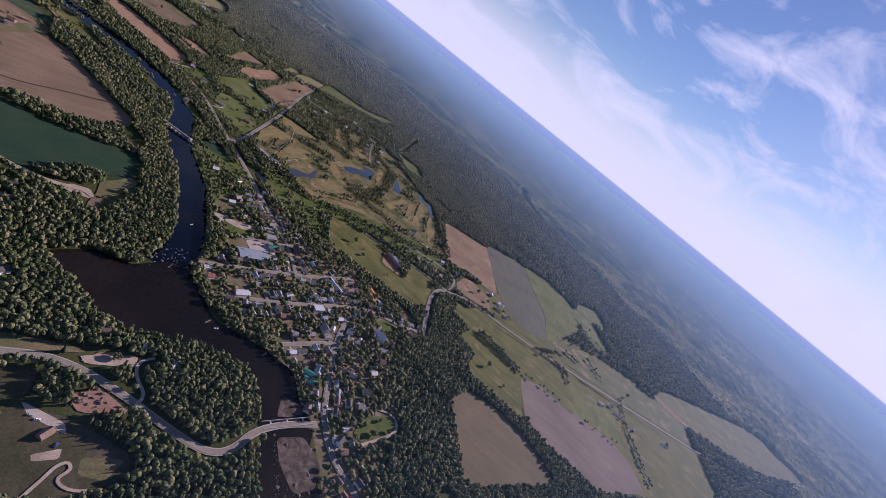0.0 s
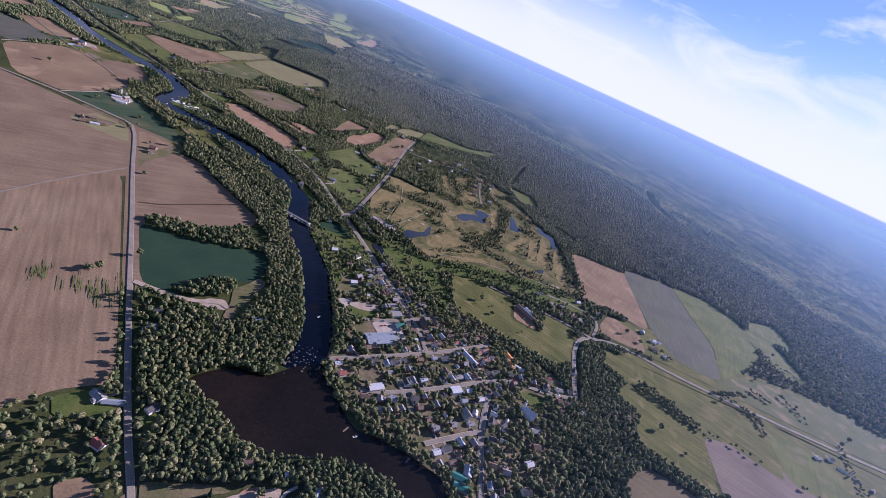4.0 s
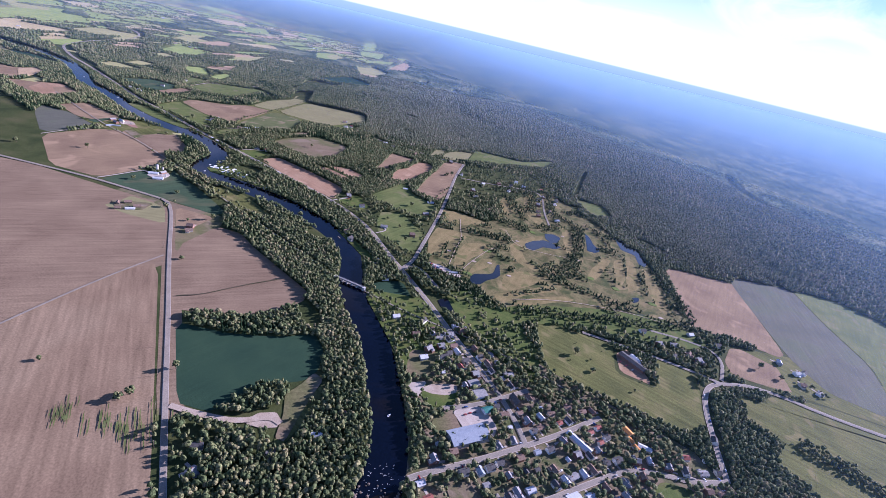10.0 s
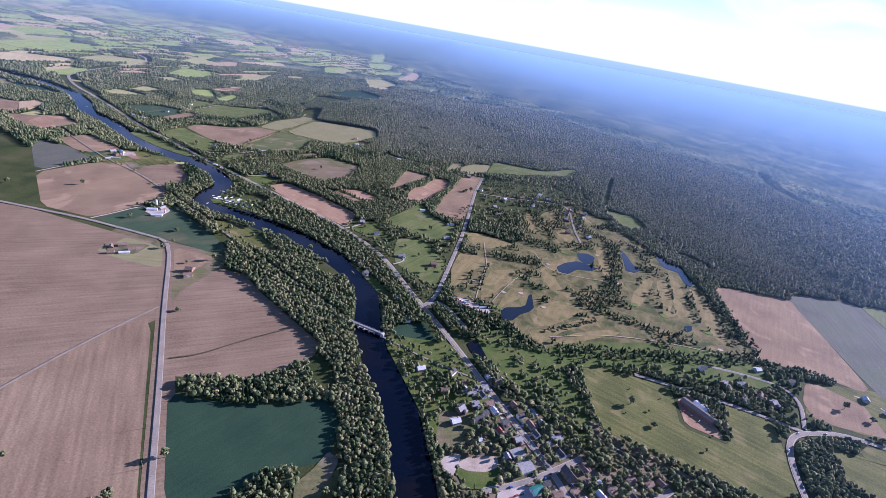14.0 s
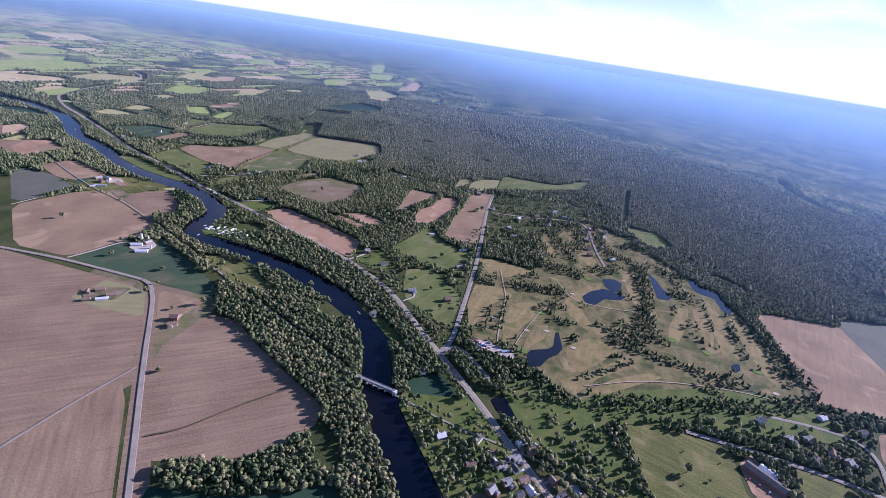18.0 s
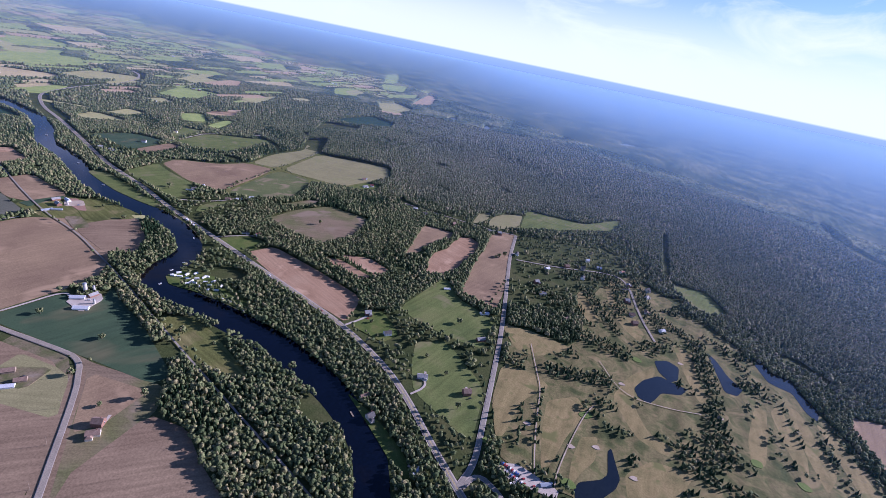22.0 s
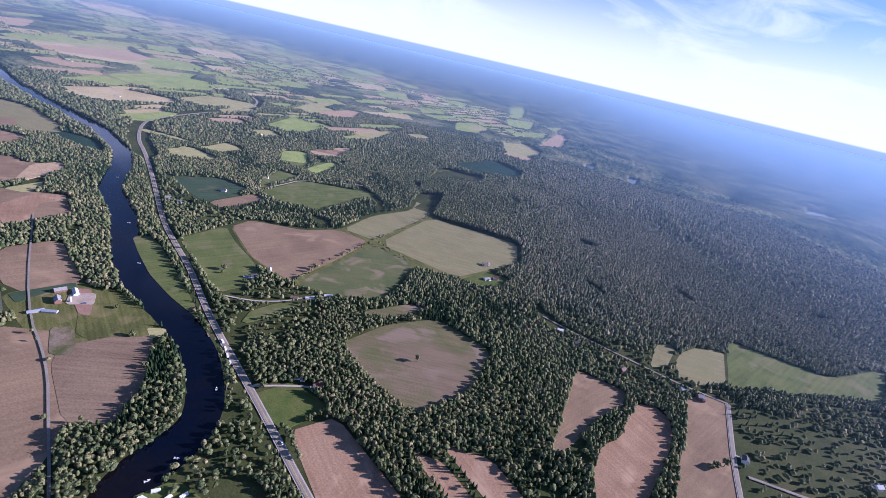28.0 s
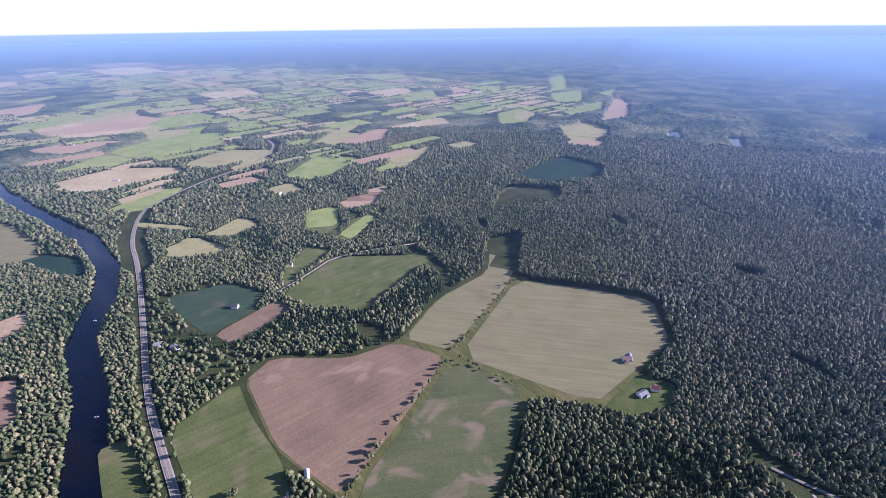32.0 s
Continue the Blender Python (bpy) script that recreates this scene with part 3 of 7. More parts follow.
for line in FAIRWAYS:
    field(M_FAIRTAN, "dry ochre fairway with mowing lines", *line, soft=2, name="fairway", category="fairway")
field(M_PASTURE, "dry tan meadow near the river", (18, -284), (46, -236), (51, -264), (36, -322), (24, -340))
field(M_SAND, "pale sand pit beside a gravel drive", (-16, -312), (-7, -297), (11, -291), (22, -303), (-6, -316), z=0.22, name="sand_pit", category="sand pit")
field(M_LIME, "bright scrubby clearing at the forest edge", (552, 779), (641, 762), (649, 663), (590, 640), (568, 677))
field(M_PASTURE, "pale green clearing inside the forest", (1565, 1804), (1520, 1508), (1520, 1300), (1440, 1330), (1456, 1552), (1500, 1700))

field(M_BLUEGREEN, "green strip of crop behind a barn", (-786, 476), (-756, 542), (-743, 534), (-756, 506), (-757, 469))
field(M_RED_EARTH, "reddish bare yard beside a barn", (-740, 533), (-726, 543), (-691, 520), (-671, 501), (-684, 496), (-710, 508), name="farmyard", category="yard")
field(M_YARD, "trodden paddock with a dirt loop", (-681, 460), (-665, 476), (-630, 456), (-617, 442), (-627, 432), (-638, 430), name="paddock", category="paddock")
field(M_YELLOW, "small yellow patch by the river trees", (-599, 523), (-580, 535), (-569, 527), (-578, 510))
field(M_LIME, "green field below the far forest edge", (1308, 374), (1423, 407), (1415, 303), (1368, 252), (1315, 279), (1254, 304))

field(M_HAY, "pale green field with farm tracks", (-1766, 973), (-1718, 1024), (-1607, 1029), (-1496, 1003), (-1426, 973), (-1471, 906), (-1601, 972), (-1621, 901))
field(M_PINK, "pinkish bare field beside a pale green one", (-1613, 896), (-1598, 969), (-1515, 925), (-1515, 890), (-1562, 871))
field(M_PINK, "pinkish bare field by a white farm", (-1542, 861), (-1513, 877), (-1420, 895), (-1385, 842), (-1394, 805), (-1403, 792))
field(M_DKGREEN, "dark green crop between a farm and river trees", (-1453, 949), (-1435, 992), (-1343, 1006), (-1246, 953), (-1292, 938))
field(M_PINK, "pinkish bare strip between tree belts", (-1336, 758), (-1293, 792), (-1267, 782), (-1266, 730), (-1267, 724))
field(M_PINK, "long pinkish bare field between tree belts", (-1220, 700), (-1234, 750), (-1220, 822), (-1166, 750), (-1156, 691), (-1162, 671))
field(M_YELLOW, "dry orange-tan field by the river trees", (-1136, 673), (-1136, 742), (-1104, 720), (-1099, 686))
field(M_ORANGE, "orange-tan field with dry streaks", (-1084, 690), (-1055, 730), (-1025, 712), (-1043, 679), (-980, 621), (-982, 587), (-1018, 599), (-1068, 625))
field(M_YELLOW, "golden field among northern woods", (-1188, 1075), (-1225, 1160), (-1171, 1164), (-1110, 1160), (-1077, 1127), (-1144, 1086))
field(M_YELLOW, "second golden field among northern woods", (-1204, 1186), (-1162, 1297), (-1120, 1277), (-1121, 1200))
field(M_HAY, "small tan clearing at the forest edge", (81, 980), (109, 1009), (117, 990), (96, 918), (67, 897))
field(M_LIME, "green field north of the highway", (-1315, 1603), (-1392, 1831), (-1298, 1849), (-1206, 1867), (-1173, 1670))
field(M_HAY, "pale green strips above the river", (-2193, 1477), (-2187, 1657), (-2277, 1920), (-1970, 2034), (-1809, 1903), (-1946, 1598))
field(M_ORANGE, "narrow reddish strip above the river", (-2253, 1401), (-2289, 1495), (-2194, 1650), (-2170, 1584), (-2200, 1439))
field(M_YELLOW, "broad tan field above the river", (-2967, 1819), (-2983, 2104), (-2556, 2081), (-2489, 2310), (-2218, 2326), (-2356, 1954), (-2612, 1720))
field(M_FARGREEN, "bright field by the northern road", (-2653, 2192), (-2606, 2458), (-2370, 2398), (-2339, 2173))
field(M_LAWN, "worn lawn round roadside farm sheds", (-58, -494), (-38, -478), (-8, -478), (3, -493), (-21, -508), (-45, -512), name="verge", category="grass")
field(M_PINK, "small tan field by the road junction", (-4, -566), (13, -556), (27, -562), (34, -584), (20, -597), name="verge", category="grass")
field(M_BROWN, "dry grass verge before the road junction", (40, -590), (48, -560), (53, -567), (48, -582), (32, -601), name="verge", category="grass")
field(M_BROWN, "dry grass verge inside the road bend", (53, -548), (111, -534), (127, -537), (77, -559), (61, -564), name="verge", category="grass")
field(M_LAWN, "rough clearing beside the road", (14, -484), (25, -475), (39, -496), (31, -507), name="verge", category="grass")
# water
RIVER = [(136, -375), (142, -318), (130, -260), (94, -146), (45, -58), (21, -8), (7, 58), (-9, 106), (-43, 148), (-88, 189), (-182, 245), (-284, 283), (-365, 303), (-414, 330), (-425, 370), (-421, 405), (-426, 443), (-457, 481), (-512, 525), (-583, 557), (-650, 577), (-712, 598), (-768, 630), (-838, 680), (-917, 742), (-1050, 812), (-1142, 912), (-1250, 998), (-1443, 1080), (-1800, 1155), (-2040, 1215), (-2349, 1331), (-2486, 1436)]
WIDE = [50, 44, 44, 46, 44, 42, 37, 38, 40, 44, 50, 50, 46, 48, 50, 46, 40, 40, 42, 44, 44, 44, 44, 44, 46, 50, 50, 54, 58, 60, 58, 56, 50]
river = tagged(ribbon("river", RIVER, WIDE, 0.06, M_WATER), "dark slow river winding between wooded banks", "river", kind="structure")
LINES.append((RIVER, 20))
LINES.append(([(-97, -317), (-180, -175), (-262, -39), (-345, 104)], 17))
field(M_POOL, "wide dark river pool below the rapids", (33, -437), (75, -457), (116, -487), (152, -492), (183, -483), (211, -476), (243, -476), (272, -484), (290, -515), (300, -553), (315, -560), (362, -533), (339, -501), (326, -462), (285, -444), (246, -435), (217, -431), (175, -378), (158, -354), (134, -365), (105, -397), (67, -396), (40, -421), z=0.1, name="river_pool", category="river")
field(M_POOL, "dark river below the road bridge", (315, -556), (304, -576), (318, -640), (360, -720), (420, -700), (380, -612), (360, -563), (362, -533), z=0.08, name="river_reach", category="river")
field(M_BED, "rocky shoal above the road bridge", (318, -504), (344, -508), (346, -518), (330, -530), (317, -534), name="shoal", category="shoal")
field(M_BED, "rocky river bed below the road bridge", (322, -560), (352, -548), (376, -576), (372, -604), (350, -616), (330, -588), name="shoal", category="shoal")
POND = "golf course pond reflecting the sky"
field(M_POND, POND, (223, 116), (231, 127), (258, 137), (268, 147), (276, 184), (282, 190), (282, 164), (282, 144), (273, 128), (254, 111), (241, 90), (227, 86), (222, 97), soft=1, name="pond", category="pond")
field(M_POND, POND, (348, 326), (370, 353), (402, 374), (426, 360), (441, 354), (424, 335), (391, 329), (375, 309), (363, 297), (349, 306), soft=1, name="pond", category="pond")
field(M_POND, POND, (407, 416), (433, 425), (448, 411), (433, 373), (416, 363), (405, 386), soft=1, name="pond", category="pond")
field(M_POND, POND, (525, 485), (533, 463), (534, 416), (545, 387), (526, 366), (507, 369), (514, 410), soft=1, name="pond", category="pond")
field(M_POND, POND, (610, 488), (628, 490), (631, 459), (659, 451), (657, 410), (659, 370), (641, 345), (633, 362), (639, 409), (618, 420), (608, 428), soft=1, name="pond", category="pond")
field(M_POND, POND, (560, 174), (570, 181), (577, 180), (570, 164), (558, 155), (554, 160), soft=1, name="pond", category="pond")
field(M_POND, "narrow golf water channel", (543, 109), (566, 116), (585, 90), (583, 64), (572, 71), (556, 91), soft=1, name="pond", category="pond")
field(M_WATER, "weedy pond beside the road", (167, 7), (191, 19), (212, -17), (201, -32), (175, -14), z=0.16, soft=2, name="pond", category="pond")

LAKE = "far forest lake shining under the sky"
field(M_POND, LAKE, (530, 2720), (600, 2700), (640, 2800), (590, 2880), (540, 2840), soft=2, name="lake", category="lake")
field(M_POND, LAKE, (940, 2980), (1080, 3020), (1220, 3150), (1180, 3290), (1060, 3260), soft=2, name="lake", category="lake")
field(M_POND, LAKE, (-175, 2580), (-115, 2590), (-130, 2780), (-170, 2740), soft=2, name="lake", category="lake")
field(M_POND, LAKE, (40, 2470), (90, 2480), (95, 2700), (45, 2690), soft=2, name="lake", category="lake")
field(M_POND, LAKE, (8500, 5300), (9500, 4450), (10300, 4700), (9400, 5900), soft=2, name="lake", category="lake")
field(M_POND, LAKE, (7000, 5700), (7800, 6150), (8900, 6500), (9400, 7200), (7900, 6800), soft=2, name="lake", category="lake")
LINES.append(([(666, 1144), (561, 814)], 7))

# roads
HWY = [(253, -167), (225, -122), (185, -60), (146, 4), (95, 78), (57, 133), (17, 198), (-25, 251), (-103, 318), (-185, 369), (-294, 433), (-406, 500), (-561, 588), (-673, 665), (-761, 715), (-850, 767), (-1012, 888), (-1201, 1025), (-1330, 1105), (-1479, 1247), (-1506, 1350), (-1528, 1507), (-1516, 1656), (-1554, 1823), (-1634, 1953), (-1718, 2014)]
road("highway", "grey two-lane highway with gravel shoulders", HWY, 7.5, 2.2, mark=True, clear=4)
LINES.append((HWY[-9:], 26))
road("side_road", "straight paved side road", [(93, 84), (109, 117), (115, 164), (132, 303), (146, 435), (163, 706), (173, 786), (185, 872)], 6.5, 1.6)
road("slip_road", "short curved slip road at the junction", [(97, 84), (113, 106), (134, 91), (146, 72), (165, 44)], 6, 1.2)
WROAD = [(70, -595), (60, -570), (11, -498), (-97, -317), (-180, -175), (-262, -39), (-336, 91), (-354, 115), (-365, 130), (-378, 139), (-392, 144), (-455, 153), (-532, 164), (-625, 168), (-900, 176)]
road("country_road", "straight pale gravel country road", WROAD, 6.6, 0.8, M_ROADGRAVEL)
road("farm_track", "pale earth track across the open fields", [(-770, 321), (-757, 375), (-730, 432)], 4, 0, M_GRAVEL, clear=1)
road("curved_road", "paved road curving down to the bridge", [(-60, -640), (30, -580), (72, -564), (101, -554), (134, -556), (178, -570), (221, -588), (258, -600), (281, -591), (297, -561), (328, -540), (366, -526)], 8.0, 1.5)
road("main_street", "village main street", [(440, -640), (420, -597), (390, -567), (374, -525), (372, -478), (377, -379), (394, -307)], 7.5, 1.5)
road("side_road", "straight narrow road through the northern woods", [(185, 872), (110, 877), (48, 892), (-19, 906), (-82, 921), (-126, 936)], 4.5, 0.6, M_ROADGRAVEL)
STREETS = [
    [(166, -338), (176, -331), (212, -312), (262, -284), (333, -241), (404, -190)],
    [(195, -233), (243, -213), (308, -168)],
    [(215, -372), (246, -366), (309, -332), (360, -301), (421, -265), (461, -262), (501, -265), (548, -253)],
    [(253, -167), (265, -186), (285, -226), (296, -262)],
    [(303, -424), (338, -402), (377, -379)],
]
for line in STREETS:
    road("village_street", "pale paved village street", line, 7.0, 1.2)
road("village_street", "short village cross street", [(258, -334), (285, -385)], 5, 0.6)
EROAD = [(548, -253), (559, -201), (580, -118), (606, -70), (640, -52), (711, -40), (814, -82), (969, -115), (1215, -156), (1470, -190), (1900, -240), (2600, -330)]
road("country_road", "paved country road past a small wood", EROAD, 7.0, 1.8)
road("country_road", "paved road past the school", [(637, -53), (588, -34), (513, -13), (469, -4), (420, 6)], 6.0, 1.2)
road("country_road", "short paved road to a farmstead", [(642, -46), (672, 10), (666, 42), (622, 56), (560, 62)], 5.5, 1.0)
road("farm_track", "straight earth track between fields", [(-268, -42), (-293, -110), (-317, -196), (-355, -370), (-385, -520)], 4.0, 0, M_ROADGRAVEL, clear=9)
road("farm_track", "narrow earth track across a tan field", [(-195, -133), (-165, -117), (-131, -78), (-87, -38)], 2.2, 0, M_ROUGH, clear=1)
road("farm_drive", "gravel drive to a farm", [(-531, 169), (-514, 202), (-494, 253), (-475, 244)], 4.5, 0, M_GRAVEL)
road("gravel_drive", "wide gravel drive to a sand pit", [(-95, -312), (-74, -314), (-49, -315), (-22, -314), (7, -299), (21, -305)], 9, 0, M_SAND)
road("farm_drive", "gravel drive to a barn", [(-585, 640), (-540, 655), (-504, 685), (-488, 716), (-464, 740)], 4, 0, M_GRAVEL)
road("lane", "narrow gravel lane beside a field", [(-868, 1040), (-855, 1120), (-850, 1205), (-700, 1330)], 5, 0, M_GRAVEL)
road("lane", "residential lane among houses", [(180, 715), (281, 722), (407, 755), (441, 726), (425, 569), (428, 480)], 5.5, 0.5)
road("gravel_drive", "gravel loop round a small park", [(425, -533), (466, -506), (480, -488), (472, -468), (445, -470)], 5, 0, M_SAND)
road("farm_drive", "short gravel drive to a house", [(-104, 322), (-88, 342), (-76, 362)], 5, 0, M_GRAVEL)
road("farm_drive", "gravel drive to a hilltop house", [(20, 205), (38, 225), (32, 243)], 4, 0, M_GRAVEL)
road("farm_drive", "gravel drive to a roadside house", [(-420, 510), (-385, 535), (-352, 552)], 4, 0, M_GRAVEL)
road("railway_track", "old railway bed on gravel", [(388, -164), (298, -112), (210, -76), (118, -50), (38, -12), (0, 0), (-77, 55), (-190, 130), (-330, 225), (-463, 318), (-529, 360), (-623, 420), (-741, 470), (-1000, 640)], 3.2, 0, M_ASPHALT, clear=1.0)

# paved and bare yards
field(M_GRAVEL, "pale paved car park beside the arena", (206, -234), (229, -219), (246, -218), (262, -244), (258, -262), (246, -248), (222, -259), z=0.24, name="car_park", category="car park")
field(M_BROWN, "dry mown lawn beside the arena", (182, -254), (208, -236), (219, -260), (188, -278), z=0.2, name="lawn", category="lawn")
field(M_LAWN, "green outfield of a ball diamond", (164, -216), (176, -235), (203, -229), (213, -214), (211, -196), (178, -200), z=0.18, soft=2, name="outfield", category="sports field")
field(M_SAND, "pale ball diamond beside the river", (162, -209), (176, -196), (209, -187), (211, -200), (198, -210), (178, -213), z=0.26, name="ball_diamond", category="sports field")
field(M_LAWN, "green lawn inside a village block", (459, -272), (498, -276), (475, -304), (438, -293), name="lawn", category="lawn")
field(M_RED_EARTH, "gravel yard with rock piles", (133, -585), (155, -569), (186, -584), (150, -598), z=0.2, name="gravel_yard", category="yard")
field(M_ROUGH, "dark green lawn by the road", (40, -620), (81, -578), (105, -569), (111, -595), (98, -606), name="lawn", category="lawn")
field(M_ROUGH, "worn grass and bare earth round a shed", (100, -608), (147, -604), (200, -620), (208, -640), (175, -670), (130, -678), (105, -648), name="rough_yard", category="yard")
field(M_SAND, "bare earth patch on worn grass", (139, -642), (155, -631), (157, -640), (142, -647), name="bare_earth", category="yard")
field(M_BROWN, "sandy heaps and bare earth", (170, -634), (200, -626), (194, -648), (174, -648), name="bare_earth", category="yard")
field(M_GRAVEL, "gravel turning place beside a shed", (110, -602), (146, -610), (152, -620), (120, -612), name="gravel_yard", category="yard")
field(M_ORANGE, "orange sandy patch inside a road bend", (126, -547), (136, -530), (149, -525), (151, -538), (133, -548), name="bare_earth", category="yard")
road("gravel_drive", "looping dirt track on worn grass", [(150, -675), (156, -655), (158, -646), (164, -640), (169, -646), (162, -656), (175, -662), (195, -655)], 3.2, 0, M_SAND, clear=0)
road("gravel_drive", "curved gravel drive to a house", [(186, -576), (189, -561), (174, -546), (168, -528), (180, -516)], 4, 0, M_GRAVEL)
field(M_SAND, "sandy parking place beside a bend", (123, -542), (166, -520), (169, -535), (131, -549), z=0.18, name="gravel_yard", category="yard")
field(M_LAWN, "small park lawn inside a gravel loop", (425, -530), (462, -508), (474, -488), (468, -472), (424, -492), (413, -522), name="lawn", category="lawn")
field(M_GRAVEL, "gravel car park of the golf club", (136, 128), (160, 132), (205, 108), (200, 96), (146, 108), z=0.2, name="car_park", category="car park")
field(M_SAND, "bare earth yard beside a barn", (-735, 520), (-712, 540), (-690, 520), (-715, 500), z=0.2, name="farmyard", category="yard")
field(M_YARD, "bare farmyard between barns", (-450, 95), (-385, 118), (-385, 82), (-425, 72), z=0.2, name="farmyard", category="yard")
field(M_GRAVEL, "gravel farmyard among white barns", (-478, 235), (-452, 268), (-438, 255), (-440, 218), z=0.22, name="farmyard", category="yard")
field(M_LAWN, "mown lawn round a roadside house", (-414, 494), (-385, 544), (-321, 532), (-347, 475), name="lawn", category="lawn")
field(M_LIME, "small green field beside a drive", (-518, 604), (-527, 633), (-512, 672), (-484, 696), (-482, 672), (-510, 606))
field(M_LAWN, "lawn round a house at the highway", (-95, 325), (-40, 300), (-20, 330), (-60, 385), (-88, 372), name="lawn", category="lawn")
field(M_LAWN, "grassy slope beside the highway", (-60, 185), (-10, 150), (30, 110), (50, 60), (30, 80), (-20, 140), name="lawn", category="lawn")
field(M_LIME, "weedy river flat beside the highway", (-828, 687), (-777, 656), (-709, 619), (-639, 593), (-586, 579), (-591, 595), (-635, 619), (-700, 656), (-766, 692), (-814, 712), name="river_flat", category="meadow")

field(M_GRAVEL, "pale gravel parking beside the ball diamond", (146, -203), (170, -192), (163, -220), (154, -229), name="car_park", category="car park")
field(M_YARD, "brown trodden yards behind river houses", (205, -338), (226, -326), (259, -354), (247, -363), (213, -357), name="rough_yard", category="yard")
field(M_BROWN, "dry brown grass above the river", (181, -129), (140, -137), (140, -190), (171, -187), name="rough_yard", category="yard")
field(M_BROWN, "tan mown meadow strip among trees", (30, -221), (44, -228), (37, -280), (33, -326), (22, -324), (19, -293), (10, -264), (21, -245), name="meadow", category="meadow")
field(M_SAND, "open sandy floor of a small pit", (-14, -314), (-4, -300), (8, -296), (20, -304), (18, -311), (4, -316), name="sand_pit", category="sand pit")
wrng = random.Random(8)
for k in range(70):
    x, y = (wrng.gauss(-120, 16), wrng.gauss(-342, 13)) if k < 52 else (wrng.gauss(-181, 5), wrng.gauss(-348, 9))
    l, a = wrng.uniform(5, 17), radians(121 + wrng.uniform(-1, 1))
    strip = [(x + math.cos(a) * l * u + wrng.uniform(-0.4, 0.4), y + math.sin(a) * l * u) for u in (-1, -0.6, -0.3, 0, 0.3, 0.7, 1)]
    tagged(ribbon("weed_strip", strip, [0.1] + [wrng.uniform(0.2, 1.5) for _ in range(5)] + [0.1], 0.9 + 0.003 * k, M_LIME, smooth_rounds=1), "thin weedy green streak along the planting rows", "weeds", "weed streaks", kind="structure")
VILLAGE = [(166, -355), (140, -200), (190, -110), (287, -80), (428, -160), (523, -215), (545, -260), (500, -320), (480, -480), (440, -600), (385, -620), (345, -480), (260, -430), (215, -400)]

bm = bmesh.new()
bm.faces.new([bm.verts.new((x, y, 0.05)) for x, y in reversed(VILLAGE)])
bmesh.ops.recalc_face_normals(bm, faces=bm.faces)
for f in bm.faces:
    if f.normal.z < 0:
        f.normal_flip()
tagged(part("village_ground", bm, M_YARD), "worn yards and dry lawns between the village houses", "ground", kind="structure")

# far farmland: strips of fields parted by hedges
FARM_ZONE = [(-600, 2900), (-900, 1950), (-1150, 1480), (-1350, 1250), (-1700, 1250), (-3300, 1600), (-5500, 2700), (-6200, 4300), (-4200, 5000), (-1800, 4500), (-600, 4100)]
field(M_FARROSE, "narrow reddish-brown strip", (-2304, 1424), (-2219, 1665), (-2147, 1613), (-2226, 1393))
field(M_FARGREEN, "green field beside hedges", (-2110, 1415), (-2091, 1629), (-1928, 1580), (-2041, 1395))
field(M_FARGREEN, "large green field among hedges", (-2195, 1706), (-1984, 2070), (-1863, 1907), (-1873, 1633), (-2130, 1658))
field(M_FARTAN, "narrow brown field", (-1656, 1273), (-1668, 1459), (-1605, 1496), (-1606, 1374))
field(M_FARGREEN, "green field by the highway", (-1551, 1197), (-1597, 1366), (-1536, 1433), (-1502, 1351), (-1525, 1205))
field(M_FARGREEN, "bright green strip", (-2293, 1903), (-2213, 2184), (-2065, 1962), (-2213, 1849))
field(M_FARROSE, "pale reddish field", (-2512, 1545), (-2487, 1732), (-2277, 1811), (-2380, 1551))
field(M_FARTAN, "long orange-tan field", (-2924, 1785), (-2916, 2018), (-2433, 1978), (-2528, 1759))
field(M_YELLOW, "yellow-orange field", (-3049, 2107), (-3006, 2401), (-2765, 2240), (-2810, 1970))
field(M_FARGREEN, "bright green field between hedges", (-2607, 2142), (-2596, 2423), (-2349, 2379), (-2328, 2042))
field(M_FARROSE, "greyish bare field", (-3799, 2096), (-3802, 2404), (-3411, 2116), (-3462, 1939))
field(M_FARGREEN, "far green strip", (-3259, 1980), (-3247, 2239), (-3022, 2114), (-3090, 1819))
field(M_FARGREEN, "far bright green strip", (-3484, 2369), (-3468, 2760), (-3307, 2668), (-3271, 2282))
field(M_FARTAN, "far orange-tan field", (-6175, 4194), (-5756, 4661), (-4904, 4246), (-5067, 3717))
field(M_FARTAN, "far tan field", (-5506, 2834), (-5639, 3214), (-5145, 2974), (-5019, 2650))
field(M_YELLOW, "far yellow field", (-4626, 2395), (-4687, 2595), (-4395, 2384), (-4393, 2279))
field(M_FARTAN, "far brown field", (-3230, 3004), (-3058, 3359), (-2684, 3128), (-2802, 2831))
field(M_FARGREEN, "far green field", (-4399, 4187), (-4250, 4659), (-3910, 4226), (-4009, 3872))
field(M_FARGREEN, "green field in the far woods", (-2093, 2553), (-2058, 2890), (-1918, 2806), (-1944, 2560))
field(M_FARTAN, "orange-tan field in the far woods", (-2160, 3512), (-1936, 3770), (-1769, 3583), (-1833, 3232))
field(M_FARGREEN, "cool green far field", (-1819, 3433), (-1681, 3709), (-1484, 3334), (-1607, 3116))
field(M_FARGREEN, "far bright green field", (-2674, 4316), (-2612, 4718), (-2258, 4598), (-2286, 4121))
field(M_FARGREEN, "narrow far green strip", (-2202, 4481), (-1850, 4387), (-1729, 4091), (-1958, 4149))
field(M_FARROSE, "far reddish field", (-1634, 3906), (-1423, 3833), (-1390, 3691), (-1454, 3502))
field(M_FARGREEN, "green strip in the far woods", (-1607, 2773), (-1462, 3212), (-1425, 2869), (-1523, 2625))
